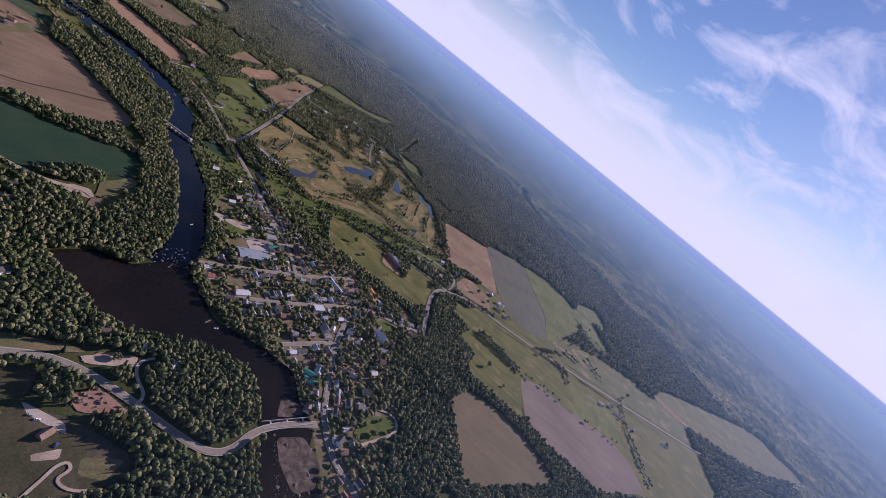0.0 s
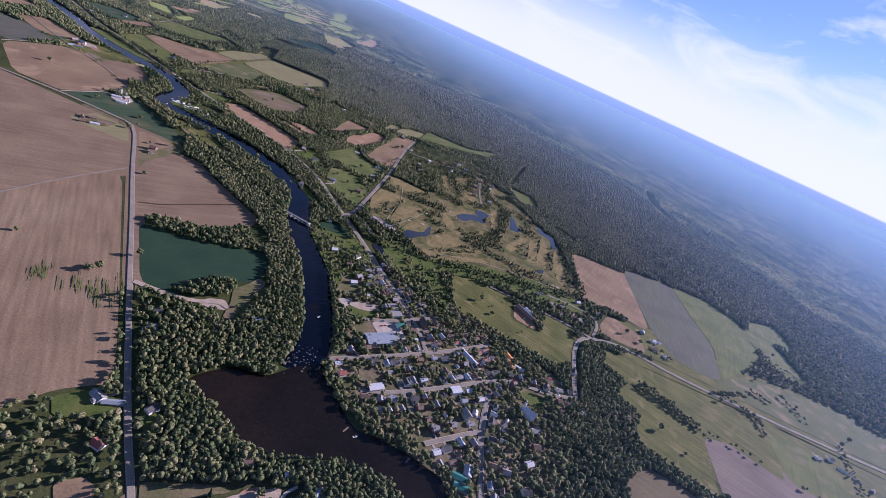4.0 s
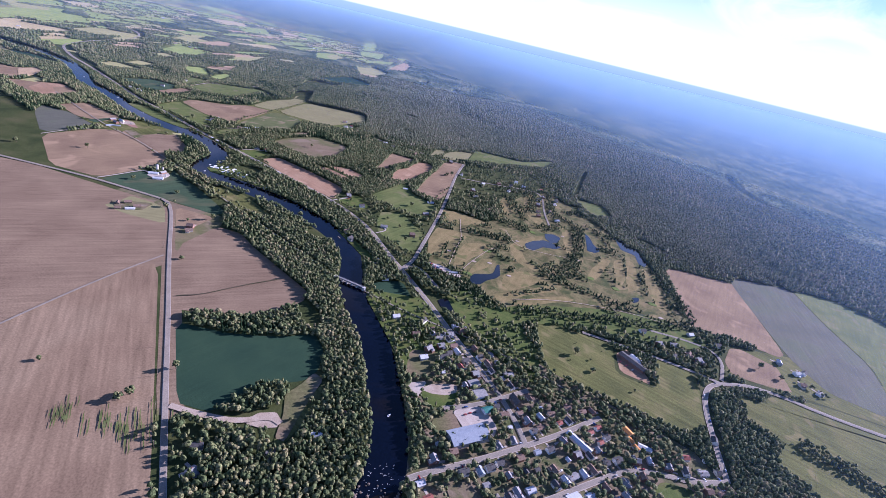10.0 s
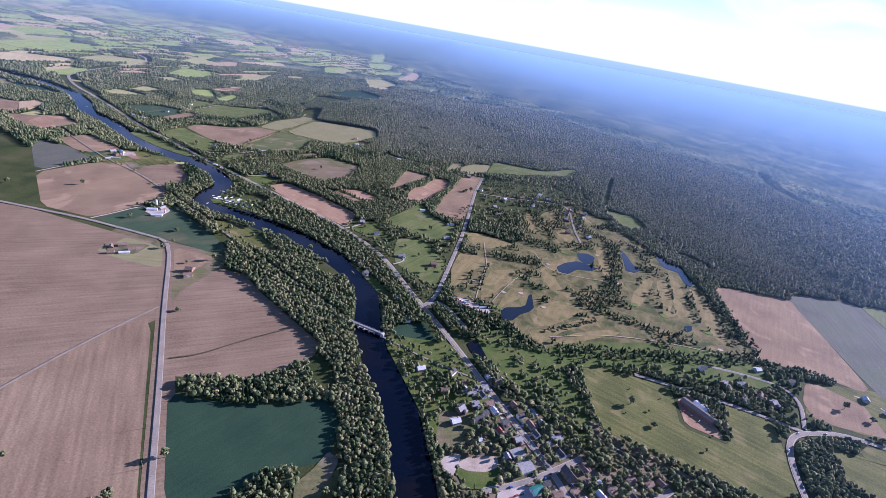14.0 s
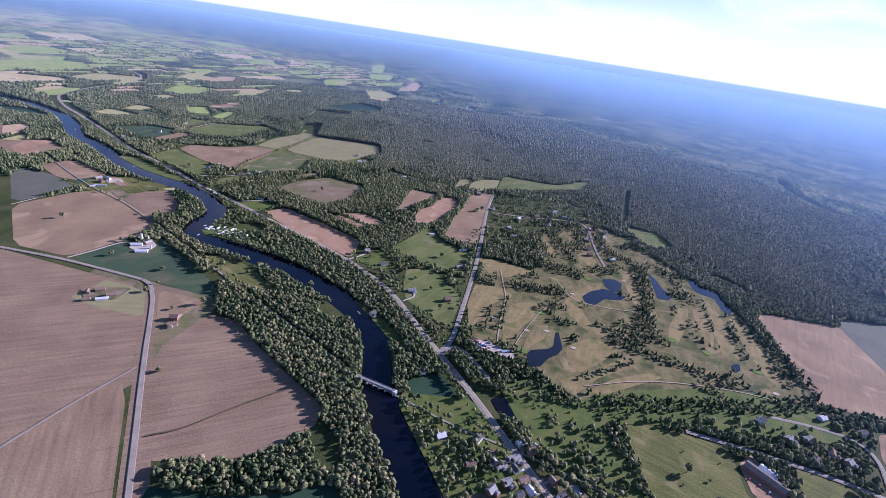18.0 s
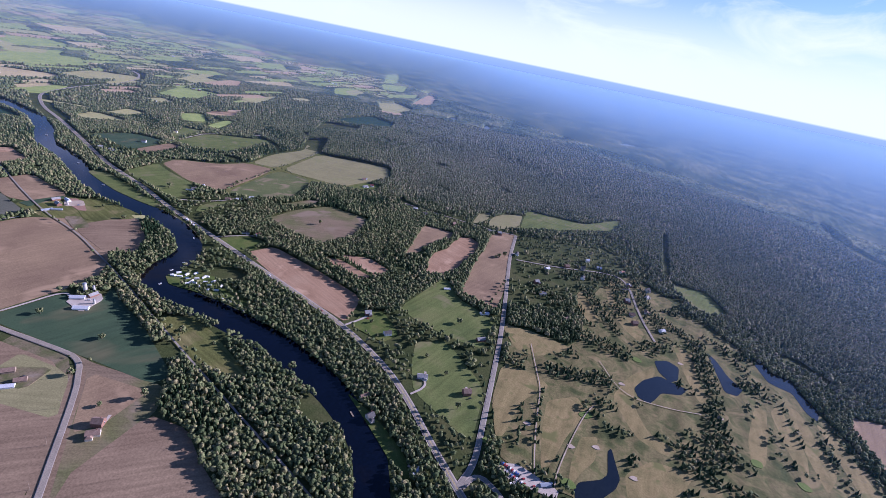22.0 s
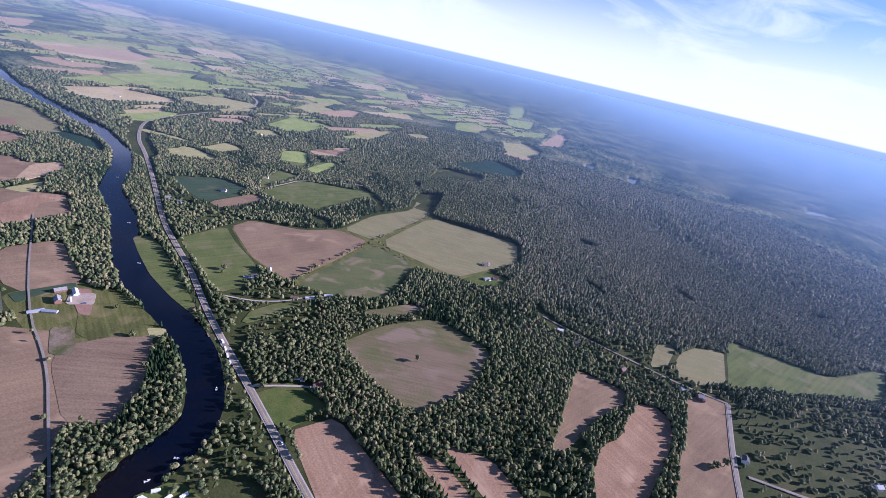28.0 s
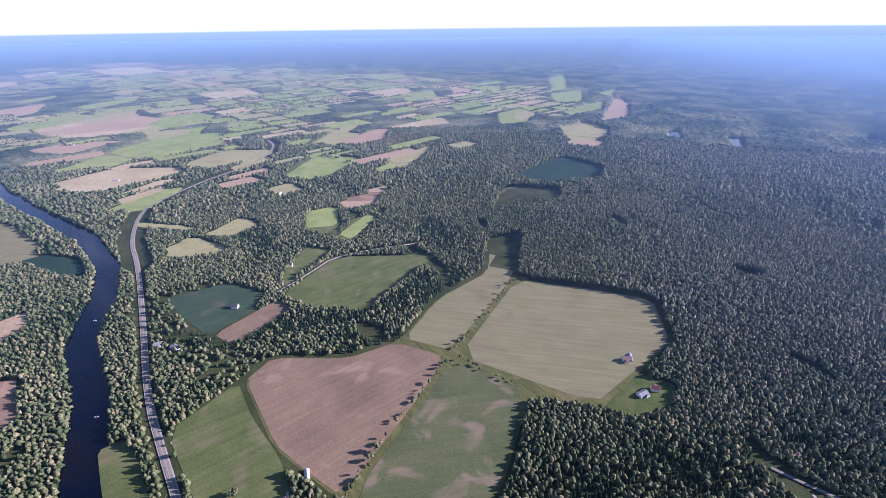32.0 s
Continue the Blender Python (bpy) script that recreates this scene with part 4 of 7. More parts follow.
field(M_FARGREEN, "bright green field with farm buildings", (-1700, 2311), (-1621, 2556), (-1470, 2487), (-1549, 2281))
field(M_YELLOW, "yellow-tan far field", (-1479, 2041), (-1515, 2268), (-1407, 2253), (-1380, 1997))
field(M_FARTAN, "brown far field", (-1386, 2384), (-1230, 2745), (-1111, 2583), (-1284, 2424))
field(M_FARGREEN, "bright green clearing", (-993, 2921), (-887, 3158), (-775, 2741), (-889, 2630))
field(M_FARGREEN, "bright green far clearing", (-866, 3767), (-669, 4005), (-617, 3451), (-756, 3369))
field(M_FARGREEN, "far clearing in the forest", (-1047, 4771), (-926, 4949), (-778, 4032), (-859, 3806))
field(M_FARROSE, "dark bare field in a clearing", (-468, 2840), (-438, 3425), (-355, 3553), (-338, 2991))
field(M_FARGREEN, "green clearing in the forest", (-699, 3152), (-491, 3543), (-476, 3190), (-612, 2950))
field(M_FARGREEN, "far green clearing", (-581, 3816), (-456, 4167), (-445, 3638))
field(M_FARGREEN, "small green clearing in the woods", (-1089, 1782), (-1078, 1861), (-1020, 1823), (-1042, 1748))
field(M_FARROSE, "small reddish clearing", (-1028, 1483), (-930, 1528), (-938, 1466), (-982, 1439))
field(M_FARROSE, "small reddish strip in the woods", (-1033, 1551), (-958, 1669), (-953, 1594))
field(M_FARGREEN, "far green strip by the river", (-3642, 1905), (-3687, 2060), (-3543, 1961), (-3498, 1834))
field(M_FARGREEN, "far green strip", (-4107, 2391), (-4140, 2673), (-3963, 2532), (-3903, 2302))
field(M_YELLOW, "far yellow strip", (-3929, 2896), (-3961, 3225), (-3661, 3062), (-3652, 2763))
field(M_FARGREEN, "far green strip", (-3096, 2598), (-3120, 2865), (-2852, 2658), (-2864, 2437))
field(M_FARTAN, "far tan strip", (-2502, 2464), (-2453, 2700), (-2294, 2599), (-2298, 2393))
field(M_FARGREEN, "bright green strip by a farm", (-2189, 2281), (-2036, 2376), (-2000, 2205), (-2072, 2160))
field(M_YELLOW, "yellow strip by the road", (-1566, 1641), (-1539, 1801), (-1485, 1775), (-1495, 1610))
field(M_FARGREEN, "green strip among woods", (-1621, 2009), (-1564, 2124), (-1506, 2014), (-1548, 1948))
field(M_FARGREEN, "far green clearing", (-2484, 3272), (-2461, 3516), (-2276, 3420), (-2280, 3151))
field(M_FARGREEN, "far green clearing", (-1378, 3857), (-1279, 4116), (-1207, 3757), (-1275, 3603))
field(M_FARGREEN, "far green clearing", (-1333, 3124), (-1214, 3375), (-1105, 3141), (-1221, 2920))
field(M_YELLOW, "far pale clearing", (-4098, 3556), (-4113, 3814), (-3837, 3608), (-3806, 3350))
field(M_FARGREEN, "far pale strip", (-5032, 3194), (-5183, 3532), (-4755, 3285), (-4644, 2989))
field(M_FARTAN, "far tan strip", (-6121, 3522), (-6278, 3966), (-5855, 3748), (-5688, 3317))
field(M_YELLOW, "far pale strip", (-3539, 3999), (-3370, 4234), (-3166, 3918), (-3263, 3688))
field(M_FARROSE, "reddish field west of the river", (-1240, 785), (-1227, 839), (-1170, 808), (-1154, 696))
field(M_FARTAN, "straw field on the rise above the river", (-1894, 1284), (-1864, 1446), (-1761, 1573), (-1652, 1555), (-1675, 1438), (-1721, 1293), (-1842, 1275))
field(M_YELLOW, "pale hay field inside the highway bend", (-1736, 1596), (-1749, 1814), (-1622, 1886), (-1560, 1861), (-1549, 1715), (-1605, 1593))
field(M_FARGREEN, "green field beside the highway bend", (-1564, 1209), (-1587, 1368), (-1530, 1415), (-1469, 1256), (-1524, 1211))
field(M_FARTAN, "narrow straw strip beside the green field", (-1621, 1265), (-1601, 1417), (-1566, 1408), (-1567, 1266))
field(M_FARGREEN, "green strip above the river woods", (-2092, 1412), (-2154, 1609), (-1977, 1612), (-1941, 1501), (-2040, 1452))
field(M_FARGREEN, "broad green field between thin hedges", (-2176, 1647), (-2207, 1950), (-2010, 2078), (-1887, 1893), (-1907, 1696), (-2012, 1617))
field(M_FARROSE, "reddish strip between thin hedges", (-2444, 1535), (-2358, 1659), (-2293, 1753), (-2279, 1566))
field(M_FARTAN, "straw strip between thin hedges", (-2602, 1722), (-2511, 1909), (-2599, 1972), (-2425, 2072), (-2502, 1850))
field(M_FARROSE, "long reddish-tan field in the northern farmland", (-2826, 1739), (-2839, 2083), (-2790, 2267), (-2596, 2245), (-2493, 2007), (-2675, 1791))
field(M_FARGREEN, "long green field in the northern farmland", (-3097, 1777), (-3186, 1968), (-3133, 2191), (-2973, 2207), (-2955, 1937), (-2921, 1770))
field(M_YELLOW, "pale green field among farmsteads", (-2385, 1952), (-2233, 2095), (-2154, 1993), (-2199, 1860))
field(M_FARGREEN, "green field among farmsteads", (-2582, 2168), (-2430, 2385), (-2310, 2306), (-2372, 2090))
field(M_FARGREEN, "green field east of the highway bend", (-1317, 1609), (-1382, 1880), (-1203, 1900), (-1183, 1792), (-1198, 1621))
field(M_FARROSE, "reddish field among eastern farms", (-1413, 2036), (-1408, 2346), (-1346, 2393), (-1277, 2210), (-1300, 2065))
field(M_YELLOW, "yellow-green field against dark woods", (-1108, 1894), (-1046, 2153), (-1021, 2123), (-995, 1934), (-1054, 1875))
field(M_YELLOW, "pale field along a farm road", (-1493, 1978), (-1592, 2351), (-1511, 2420), (-1452, 2095))
field(M_PINK, "small reddish field in a clearing", (-1025, 1482), (-990, 1542), (-948, 1538), (-949, 1473), (-999, 1455))
field(M_FARGREEN, "green clearing ringed by woods", (-1061, 1393), (-1020, 1447), (-996, 1438), (-940, 1339), (-1000, 1299))
field(M_FARGREEN, "narrow green clearing ringed by woods", (-906, 1299), (-907, 1429), (-876, 1432), (-865, 1282))
field(M_YELLOW, "pale green verge of the highway bend", (-1409, 1185), (-1313, 1209), (-1241, 1210), (-1253, 1188), (-1392, 1165))
field(M_YELLOW, "pale field beside forest farms", (-585, 2502), (-544, 2844), (-404, 2685), (-403, 2508))
field(M_FARROSE, "reddish field beside forest farms", (-559, 2402), (-410, 2453), (-422, 2330), (-527, 2332))
field(M_YELLOW, "small pale forest field", (-901, 2886), (-861, 3177), (-778, 2926), (-825, 2751))
field(M_FARGREEN, "green forest field", (-1193, 2878), (-1069, 3216), (-997, 3134), (-1053, 2836))
field(M_FARGREEN, "far green forest field", (-838, 3792), (-677, 3991), (-638, 3661), (-762, 3546))
field(M_FARROSE, "far reddish forest field", (-460, 3116), (-450, 3643), (-385, 3664), (-377, 3143))
rng = random.Random(5)
# far fields mostly take the colours brightened against the haze sheet
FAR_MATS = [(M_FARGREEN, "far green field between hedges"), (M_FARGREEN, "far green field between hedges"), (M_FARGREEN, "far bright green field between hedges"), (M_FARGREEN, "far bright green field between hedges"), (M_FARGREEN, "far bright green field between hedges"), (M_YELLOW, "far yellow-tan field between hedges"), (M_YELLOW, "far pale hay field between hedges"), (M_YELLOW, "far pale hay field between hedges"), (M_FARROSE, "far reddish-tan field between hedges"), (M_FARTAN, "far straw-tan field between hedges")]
LAY = radians(66)  # the lots run away from the river
FAR_CELLS = []


def lots(u0, u1, v0, v1):
    """Splits a block of land into long lots; u runs along them."""
    long, wide = u1 - u0, v1 - v0
    grow = 0.8 + 0.8 * max(0, min(1, (math.hypot(u0, v0) - 2200) / 4000))
    if wide > 170 * grow * rng.uniform(0.7, 1.5):
        cut = v0 + wide * rng.uniform(0.38, 0.62)
        lots(u0, u1, v0, cut)
        lots(u0, u1, cut, v1)
    elif long > 330 * grow * rng.uniform(0.6, 1.4):
        cut = u0 + long * rng.uniform(0.35, 0.65)
        lots(u0, cut, v0, v1)
        lots(cut, u1, v0, v1)
    else:
        FAR_CELLS.append([(u * math.cos(LAY) - v * math.sin(LAY), u * math.sin(LAY) + v * math.cos(LAY)) for u, v in ((u0, v0), (u1, v0 + rng.uniform(-12, 12)), (u1, v1 + rng.uniform(-12, 12)), (u0, v1))])


lots(-1200, 6400, -300, 7200)
known, kept_cells = list(OPEN), []
for quad in FAR_CELLS:
    (ax, ay), (bx, by), (cx, cy), (dx, dy) = quad
    grid = [(ax + (bx - ax) * a + (dx - ax) * b, ay + (by - ay) * a + (dy - ay) * b) for a in (0.06, 0.35, 0.65, 0.94) for b in (0.06, 0.35, 0.65, 0.94)]
    px, py = np.array(grid).T
    if inside(px, py, FARM_ZONE).sum() < 14 or (away(px, py, RIVER) < 75).any() or (away(px, py, HWY) < 20).any():
        continue
    if sum(inside(px, py, o).sum() for o in known) > 6:
        continue
    mx, my = (ax + cx) / 2, (ay + cy) / 2
    wild = math.sin(mx / 420 + 1.7 * math.sin(my / 510)) + math.sin(my / 370 + 1.1) + rng.uniform(-0.9, 0.9) + max(0, (mx + 1300) / 500)
    if wild > 1.4:
        continue
    kept_cells.append(quad)
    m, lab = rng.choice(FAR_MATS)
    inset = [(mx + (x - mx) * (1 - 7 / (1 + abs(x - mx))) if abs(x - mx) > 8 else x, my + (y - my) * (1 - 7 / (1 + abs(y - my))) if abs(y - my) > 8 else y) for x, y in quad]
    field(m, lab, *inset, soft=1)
    OPEN[-1] = quad
FAR_CELLS = kept_cells

# ---- woods ----
FLIGHT = [(179, -904), (90, -484), (25, -200), (-125, 150), (-322, 490)]
SEEN = [(20, -640), (300, -740), (620, -660), (1190, -450), (1600, -420), (13000, 3300), (13000, 13500), (-13000, 13500), (-13000, 7000), (-1700, 900), (-960, 480), (-520, 250), (-330, -190), (-200, -470), (-100, -620)]


def wooded(x, y, margin=0.0):
    """Where woods stand: all that is not open land, road, water or village."""
    ok = inside(x, y, SEEN)
    for poly in OPEN:
        px, py = zip(*poly)
        near = ok & (x > min(px) - 5) & (x < max(px) + 5) & (y > min(py) - 5) & (y < max(py) + 5)
        idx = np.nonzero(near)[0]
        ok[idx[inside(x[idx], y[idx], poly)]] = False
    for line, clear in LINES:
        lx, ly = zip(*line)
        idx = np.nonzero(ok & (x > min(lx) - 40) & (x < max(lx) + 40) & (y > min(ly) - 40) & (y < max(ly) + 40))[0]
        if len(idx):
            ok[idx[away(x[idx], y[idx], line) < clear + margin]] = False
    idx = np.nonzero(ok)[0]
    ok[idx[inside(x[idx], y[idx], VILLAGE)]] = False
    if margin:  # fields that almost touch have no trees between them
        touching = np.zeros(x.shape, int)
        for poly in OPEN[:170]:
            px, py = zip(*poly)
            idx = np.nonzero(ok & (x > min(px) - 9) & (x < max(px) + 9) & (y > min(py) - 9) & (y < max(py) + 9))[0]
            if len(idx):
                touching[idx[away(x[idx], y[idx], list(poly) + [poly[0]]) < 9]] += 1
        ok &= touching < 2
    return ok


THIN = [
    [(176, 38), (239, 67), (310, -15), (335, -84), (320, -155), (268, -111), (212, -55)],
    [(250, 9), (333, 57), (463, 97), (593, 116), (672, 72), (640, 29), (464, 19), (354, 5), (286, -18)],
    [(-409, 347), (-391, 380), (-319, 371), (-250, 318), (-240, 296), (-301, 318), (-344, 322), (-389, 326)],
    [(40, -10), (150, -200), (215, -110), (150, 0)],
    [(-100, 330), (-30, 250), (60, 120), (95, 90), (130, 300), (150, 440), (60, 480), (-30, 400)],
    [(171, 816), (328, 968), (509, 1052), (538, 869), (424, 569), (265, 503), (164, 546)],
    [(170, 480), (350, 640), (460, 780), (430, 900), (190, 890), (165, 620)],
    [(-30, 820), (60, 830), (185, 890), (90, 960), (0, 935)],
    [(560, 60), (640, 100), (700, 100), (700, 0), (650, -40), (520, 0), (440, 20)],
    [(-95, -322), (-35, -332), (-20, -395), (-60, -440)],
    [(-60, -480), (60, -560), (20, -600), (-120, -560)],
    [(-620, 660), (-540, 600), (-440, 590), (-440, 700), (-520, 740)],
    [(720, -60), (1300, -140), (1500, 80), (1200, 300), (1050, 30), (830, -60), (720, -250)],
    [(-460, 320), (-330, 340), (-330, 440), (-440, 520), (-420, 420)],
    [(-1100, 900), (-700, 780), (-720, 880), (-860, 900), (-1000, 1060)],
]

for k, line in enumerate(THIN[:4]):
    field(M_LAWN, "rough grass between scattered trees", *line, name="grass", category="grass").location.z = -0.04 * (k + 1)
    OPEN.pop()


def thinned(x, y, gen, share=0.32):
    """Which trees stay where land is half open."""
    stay = np.ones(x.shape, bool)
    for poly in THIN:
        stay &= ~inside(x, y, poly) | (gen.random(len(x)) < share)
    return stay


def grid_points(x0, x1, y0, y1, step, jitter, gen):
    gx, gy = np.meshgrid(np.arange(x0, x1, step), np.arange(y0, y1, step * 0.87))
    gx[1::2] += step / 2
    gx = gx + gen.uniform(-jitter, jitter, gx.shape) * step
    gy = gy + gen.uniform(-jitter, jitter, gy.shape) * step
    return gx.ravel(), gy.ravel()


def broad_noise(x, y, s):
    """A smooth uneven pattern between about -1 and 1."""
    return (np.sin(x / s + 1.3 * np.sin(y / s * 0.7)) + np.sin(y / s * 1.1 + 1.7 * np.sin(x / s * 0.6 + 2)) + 0.6 * np.sin((x + y) / s * 2.3 + np.sin(x / s * 1.9))) / 2.4


T = (1 + 5 ** 0.5) / 2
ICO_V = np.array([(-1, T, 0), (1, T, 0), (-1, -T, 0), (1, -T, 0), (0, -1, T), (0, 1, T), (0, -1, -T), (0, 1, -T), (T, 0, -1), (T, 0, 1), (-T, 0, -1), (-T, 0, 1)]) / math.hypot(1, T)
ICO_F = np.array([(0, 11, 5), (0, 5, 1), (0, 1, 7), (0, 7, 10), (0, 10, 11), (1, 5, 9), (5, 11, 4), (11, 10, 2), (10, 7, 6), (7, 1, 8), (3, 9, 4), (3, 4, 2), (3, 2, 6), (3, 6, 8), (3, 8, 9), (4, 9, 5), (2, 4, 11), (6, 2, 10), (8, 6, 7), (9, 8, 1)])


def sphere_once():
    """An icosphere cut once: 42 corners, 80 faces."""
    vs, fs, mid = [tuple(v) for v in ICO_V], [], {}

    def half(a, b):
        key = (min(a, b), max(a, b))
        if key not in mid:
            m = (np.array(vs[a]) + vs[b]) / 2
            mid[key] = len(vs)
            vs.append(tuple(m / np.linalg.norm(m)))
        return mid[key]

    for a, b, c in ICO_F:
        ab, bc, ca = half(a, b), half(b, c), half(c, a)
        fs += [(a, ab, ca), (b, bc, ab), (c, ca, bc), (ab, bc, ca)]
    return np.array(vs), np.array(fs)


def trimmed(v, f, low):
    """The mesh without its faces that lie under a height."""
    f = f[v[f][:, :, 2].mean(1) > low]
    used, inv = np.unique(f, return_inverse=True)
    return v[used], inv.reshape(-1, 3)


def crown(gen, lumps=7, tall=1.0):
    """A crown about a unit wide and one high: rounded boughs bulging from one uneven heart."""
    v, f = sphere_once()
    v = v @ np.array(Euler(gen.uniform(0, 6, 3)).to_matrix())
    v, f = trimmed(v, f, -0.02)
    knobs = gen.normal(size=(lumps, 3))
    knobs /= np.linalg.norm(knobs, axis=1)[:, None]
    bulge = np.max(np.clip((v @ knobs.T - 0.45) / 0.55, 0, 1) ** 0.7, axis=1)
    v = v * (0.37 + 0.16 * bulge + gen.uniform(-0.08, 0.08, len(v)))[:, None]
    v[:, 2] = 0.56 + v[:, 2] * 0.85 * tall
    sprays = []
    for i in range(9):
        d = gen.normal(size=3)
        d[2] = abs(d[2]) * 0.9
        d /= np.linalg.norm(d)
        side = np.cross(d, gen.normal(size=3))
        side *= gen.uniform(0.1, 0.2) / np.linalg.norm(side)
        c = d * gen.uniform(0.42, 0.52) + (0, 0, 0.54)
        sprays += [c - side, c + side, c + np.cross(d, side) * gen.uniform(0.9, 1.5) + d * 0.07]
    k = len(v)
    return np.r_[v, sprays], np.r_[f, np.arange(27).reshape(9, 3) + k]


def dome(gen, point=0.0):
    """A plain far crown of fifteen faces: tip, shoulder ring and skirt; point makes it narrower above."""
    a = np.arange(5) * math.tau / 5
    up = np.c_[np.cos(a), np.sin(a)] * (0.36 - 0.17 * point) * gen.uniform(0.75, 1.25, (5, 1))
    low = np.c_[np.cos(a + 0.63), np.sin(a + 0.63)] * 0.52 * gen.uniform(0.7, 1.3, (5, 1))
    v = np.r_[[(gen.uniform(-0.1, 0.1), gen.uniform(-0.1, 0.1), 1.0)], np.c_[up, gen.uniform(0.6, 0.95, 5)], np.c_[low, gen.uniform(0.2, 0.42, 5)]]
    f = [(0, 1 + i, 1 + (i + 1) % 5) for i in range(5)]
    f += [(1 + i, 6 + i, 1 + (i + 1) % 5) for i in range(5)] + [(6 + i, 6 + (i + 1) % 5, 1 + (i + 1) % 5) for i in range(5)]
    return v, np.array(f)


def spire(gen, tiers=3):
    """A conifer: stacked ragged cones."""
    vs, fs = [], []
    for i in range(tiers):
        n, base = 7, len(vs)
        z0, z1, r = 0.08 + 0.26 * i, 0.5 + 0.5 * (i + 1) / tiers * 1.0, 0.42 * (1 - i / (tiers + 0.6))
        for k in range(n):
            a = k * math.tau / n + i
            q = r * gen.uniform(0.7, 1.15)
            vs.append((math.cos(a) * q, math.sin(a) * q, z0 + gen.uniform(-0.04, 0.04)))
        vs.append((0, 0, min(z1, 1.0)))
        fs += [(base + k, base + (k + 1) % n, base + n) for k in range(n)]
    return np.array(vs), np.array(fs)


def plant(name, label, material, shapes, x, y, height, width, gen, category="woods"):
    """Many trees in one mesh, each a turned and scaled copy of one of the shapes."""
    if len(x) == 0:
        return None
    V, F, off = [], [], 0
    pick = gen.integers(0, len(shapes), len(x))
    for s, (sv, sf) in enumerate(shapes):
        idx = np.nonzero(pick == s)[0]
        if len(idx) == 0:
            continue
        a = gen.uniform(0, math.tau, len(idx))
        c, n = np.cos(a)[:, None], np.sin(a)[:, None]
        w, h = width[idx][:, None], height[idx][:, None]
        lean = gen.uniform(0.72, 1.3, (len(idx), 1))
        vx = x[idx][:, None] + w * (sv[:, 0] * lean * c - sv[:, 1] / lean * n)
        vy = y[idx][:, None] + w * (sv[:, 0] * lean * n + sv[:, 1] / lean * c)
        vz = h * sv[:, 2] + hill(x[idx], y[idx])[:, None]
        V.append(np.stack([vx, vy, vz], -1).reshape(-1, 3))
        F.append((sf[None] + (np.arange(len(idx)) * len(sv))[:, None, None]).reshape(-1, 3) + off)
        off += len(idx) * len(sv)
    return tagged(raw(name, np.concatenate(V), np.concatenate(F), material), label, category, kind="stuff")


gen = np.random.default_rng(11)
NEAR_SHAPES = [crown(gen, 5 + k % 4, 0.9 + 0.05 * (k % 5)) for k in range(18)]
MID_SHAPES = [dome(gen, (0, 0, 0.3, 0.7)[k % 4]) for k in range(20)]
SPIRES = [spire(gen) for _ in range(6)]
EAST = [(-200, 1300), (-215, 1130), (-120, 1010), (0, 960), (220, 1110), (570, 1230), (640, 900), (600, 700), (720, 420), (900, 410), (1150, 420), (1330, 320), (14000, 300), (14000, 14000), (-200, 14000)]

PINES = [(-960, 850), (-840, 880), (-690, 1010), (-590, 1090), (-560, 1240), (-640, 1250), (-680, 1060), (-800, 990), (-930, 900)]
RIM = 270  # past this distance from the flight line crowns are plainer
gx, gy = grid_points(-1300, 1500, -760, 1300, 4.6, 0.42, gen)
dist = away(gx, gy, FLIGHT)
keep = (dist + gen.normal(0, 25, len(gx)) < RIM) & wooded(gx, gy, 1.0)
keep &= (broad_noise(gx, gy, 38) > -0.8) & thinned(gx, gy, gen)
gx, gy = gx[keep], gy[keep]
pine = (broad_noise(gx + 300, gy, 70) + gen.uniform(-0.5, 0.5, len(gx)) > 0.75)
h = gen.uniform(5.6, 10.8, len(gx)) + 2.0 * broad_noise(gx, gy, 60)
plant("woodland", "dense broadleaf woods of uneven crowns", M_LEAF, NEAR_SHAPES, gx[~pine], gy[~pine], h[~pine], 3.4 + 4.6 * gen.random((~pine).sum()) ** 1.6, gen)
plant("conifers", "dark conifers among the woods", M_NEEDLE, SPIRES, gx[pine], gy[pine], h[pine] * 1.15, gen.uniform(3.5, 5.5, pine.sum()), gen)

gx, gy = grid_points(-2300, 2200, -760, 2000, 5.4, 0.4, gen)
dist = away(gx, gy, FLIGHT)
keep = (dist + gen.normal(0, 25, len(gx)) >= RIM) & (dist + gen.normal(0, 80, len(gx)) < 1360) & wooded(gx, gy, 1.5)
keep &= (broad_noise(gx, gy, 45) > -0.9) & thinned(gx, gy, gen)
gx, gy = gx[keep], gy[keep]
dull = inside(gx + gen.normal(0, 130, len(gx)), gy + gen.normal(0, 25, len(gx)), EAST)
pine = ~dull & ((broad_noise(gx + 300, gy, 70) + gen.uniform(-0.5, 0.5, len(gx)) > 0.7) | inside(gx, gy, PINES) & (gen.random(len(gx)) < 0.75))
leafy = ~dull & ~pine
h = gen.uniform(5.4, 9.8, len(gx)) + 1.6 * broad_noise(gx, gy, 60) + np.where(dull, 3.5 * broad_noise(gx + 900, gy, 130) + 2, 0)
w = 4.4 + 4.2 * gen.random(len(gx)) ** 1.5
plant("woodland", "broadleaf woods between fields", M_LEAF, MID_SHAPES, gx[leafy], gy[leafy], h[leafy], w[leafy], gen)
plant("conifers", "dark conifers between fields", M_NEEDLE, SPIRES, gx[pine], gy[pine], h[pine] * 1.15, w[pine] * 0.65, gen)
plant("forest", "unbroken dull green hardwood forest", M_LEAF_DULL, MID_SHAPES, gx[dull], gy[dull], h[dull], w[dull], gen)


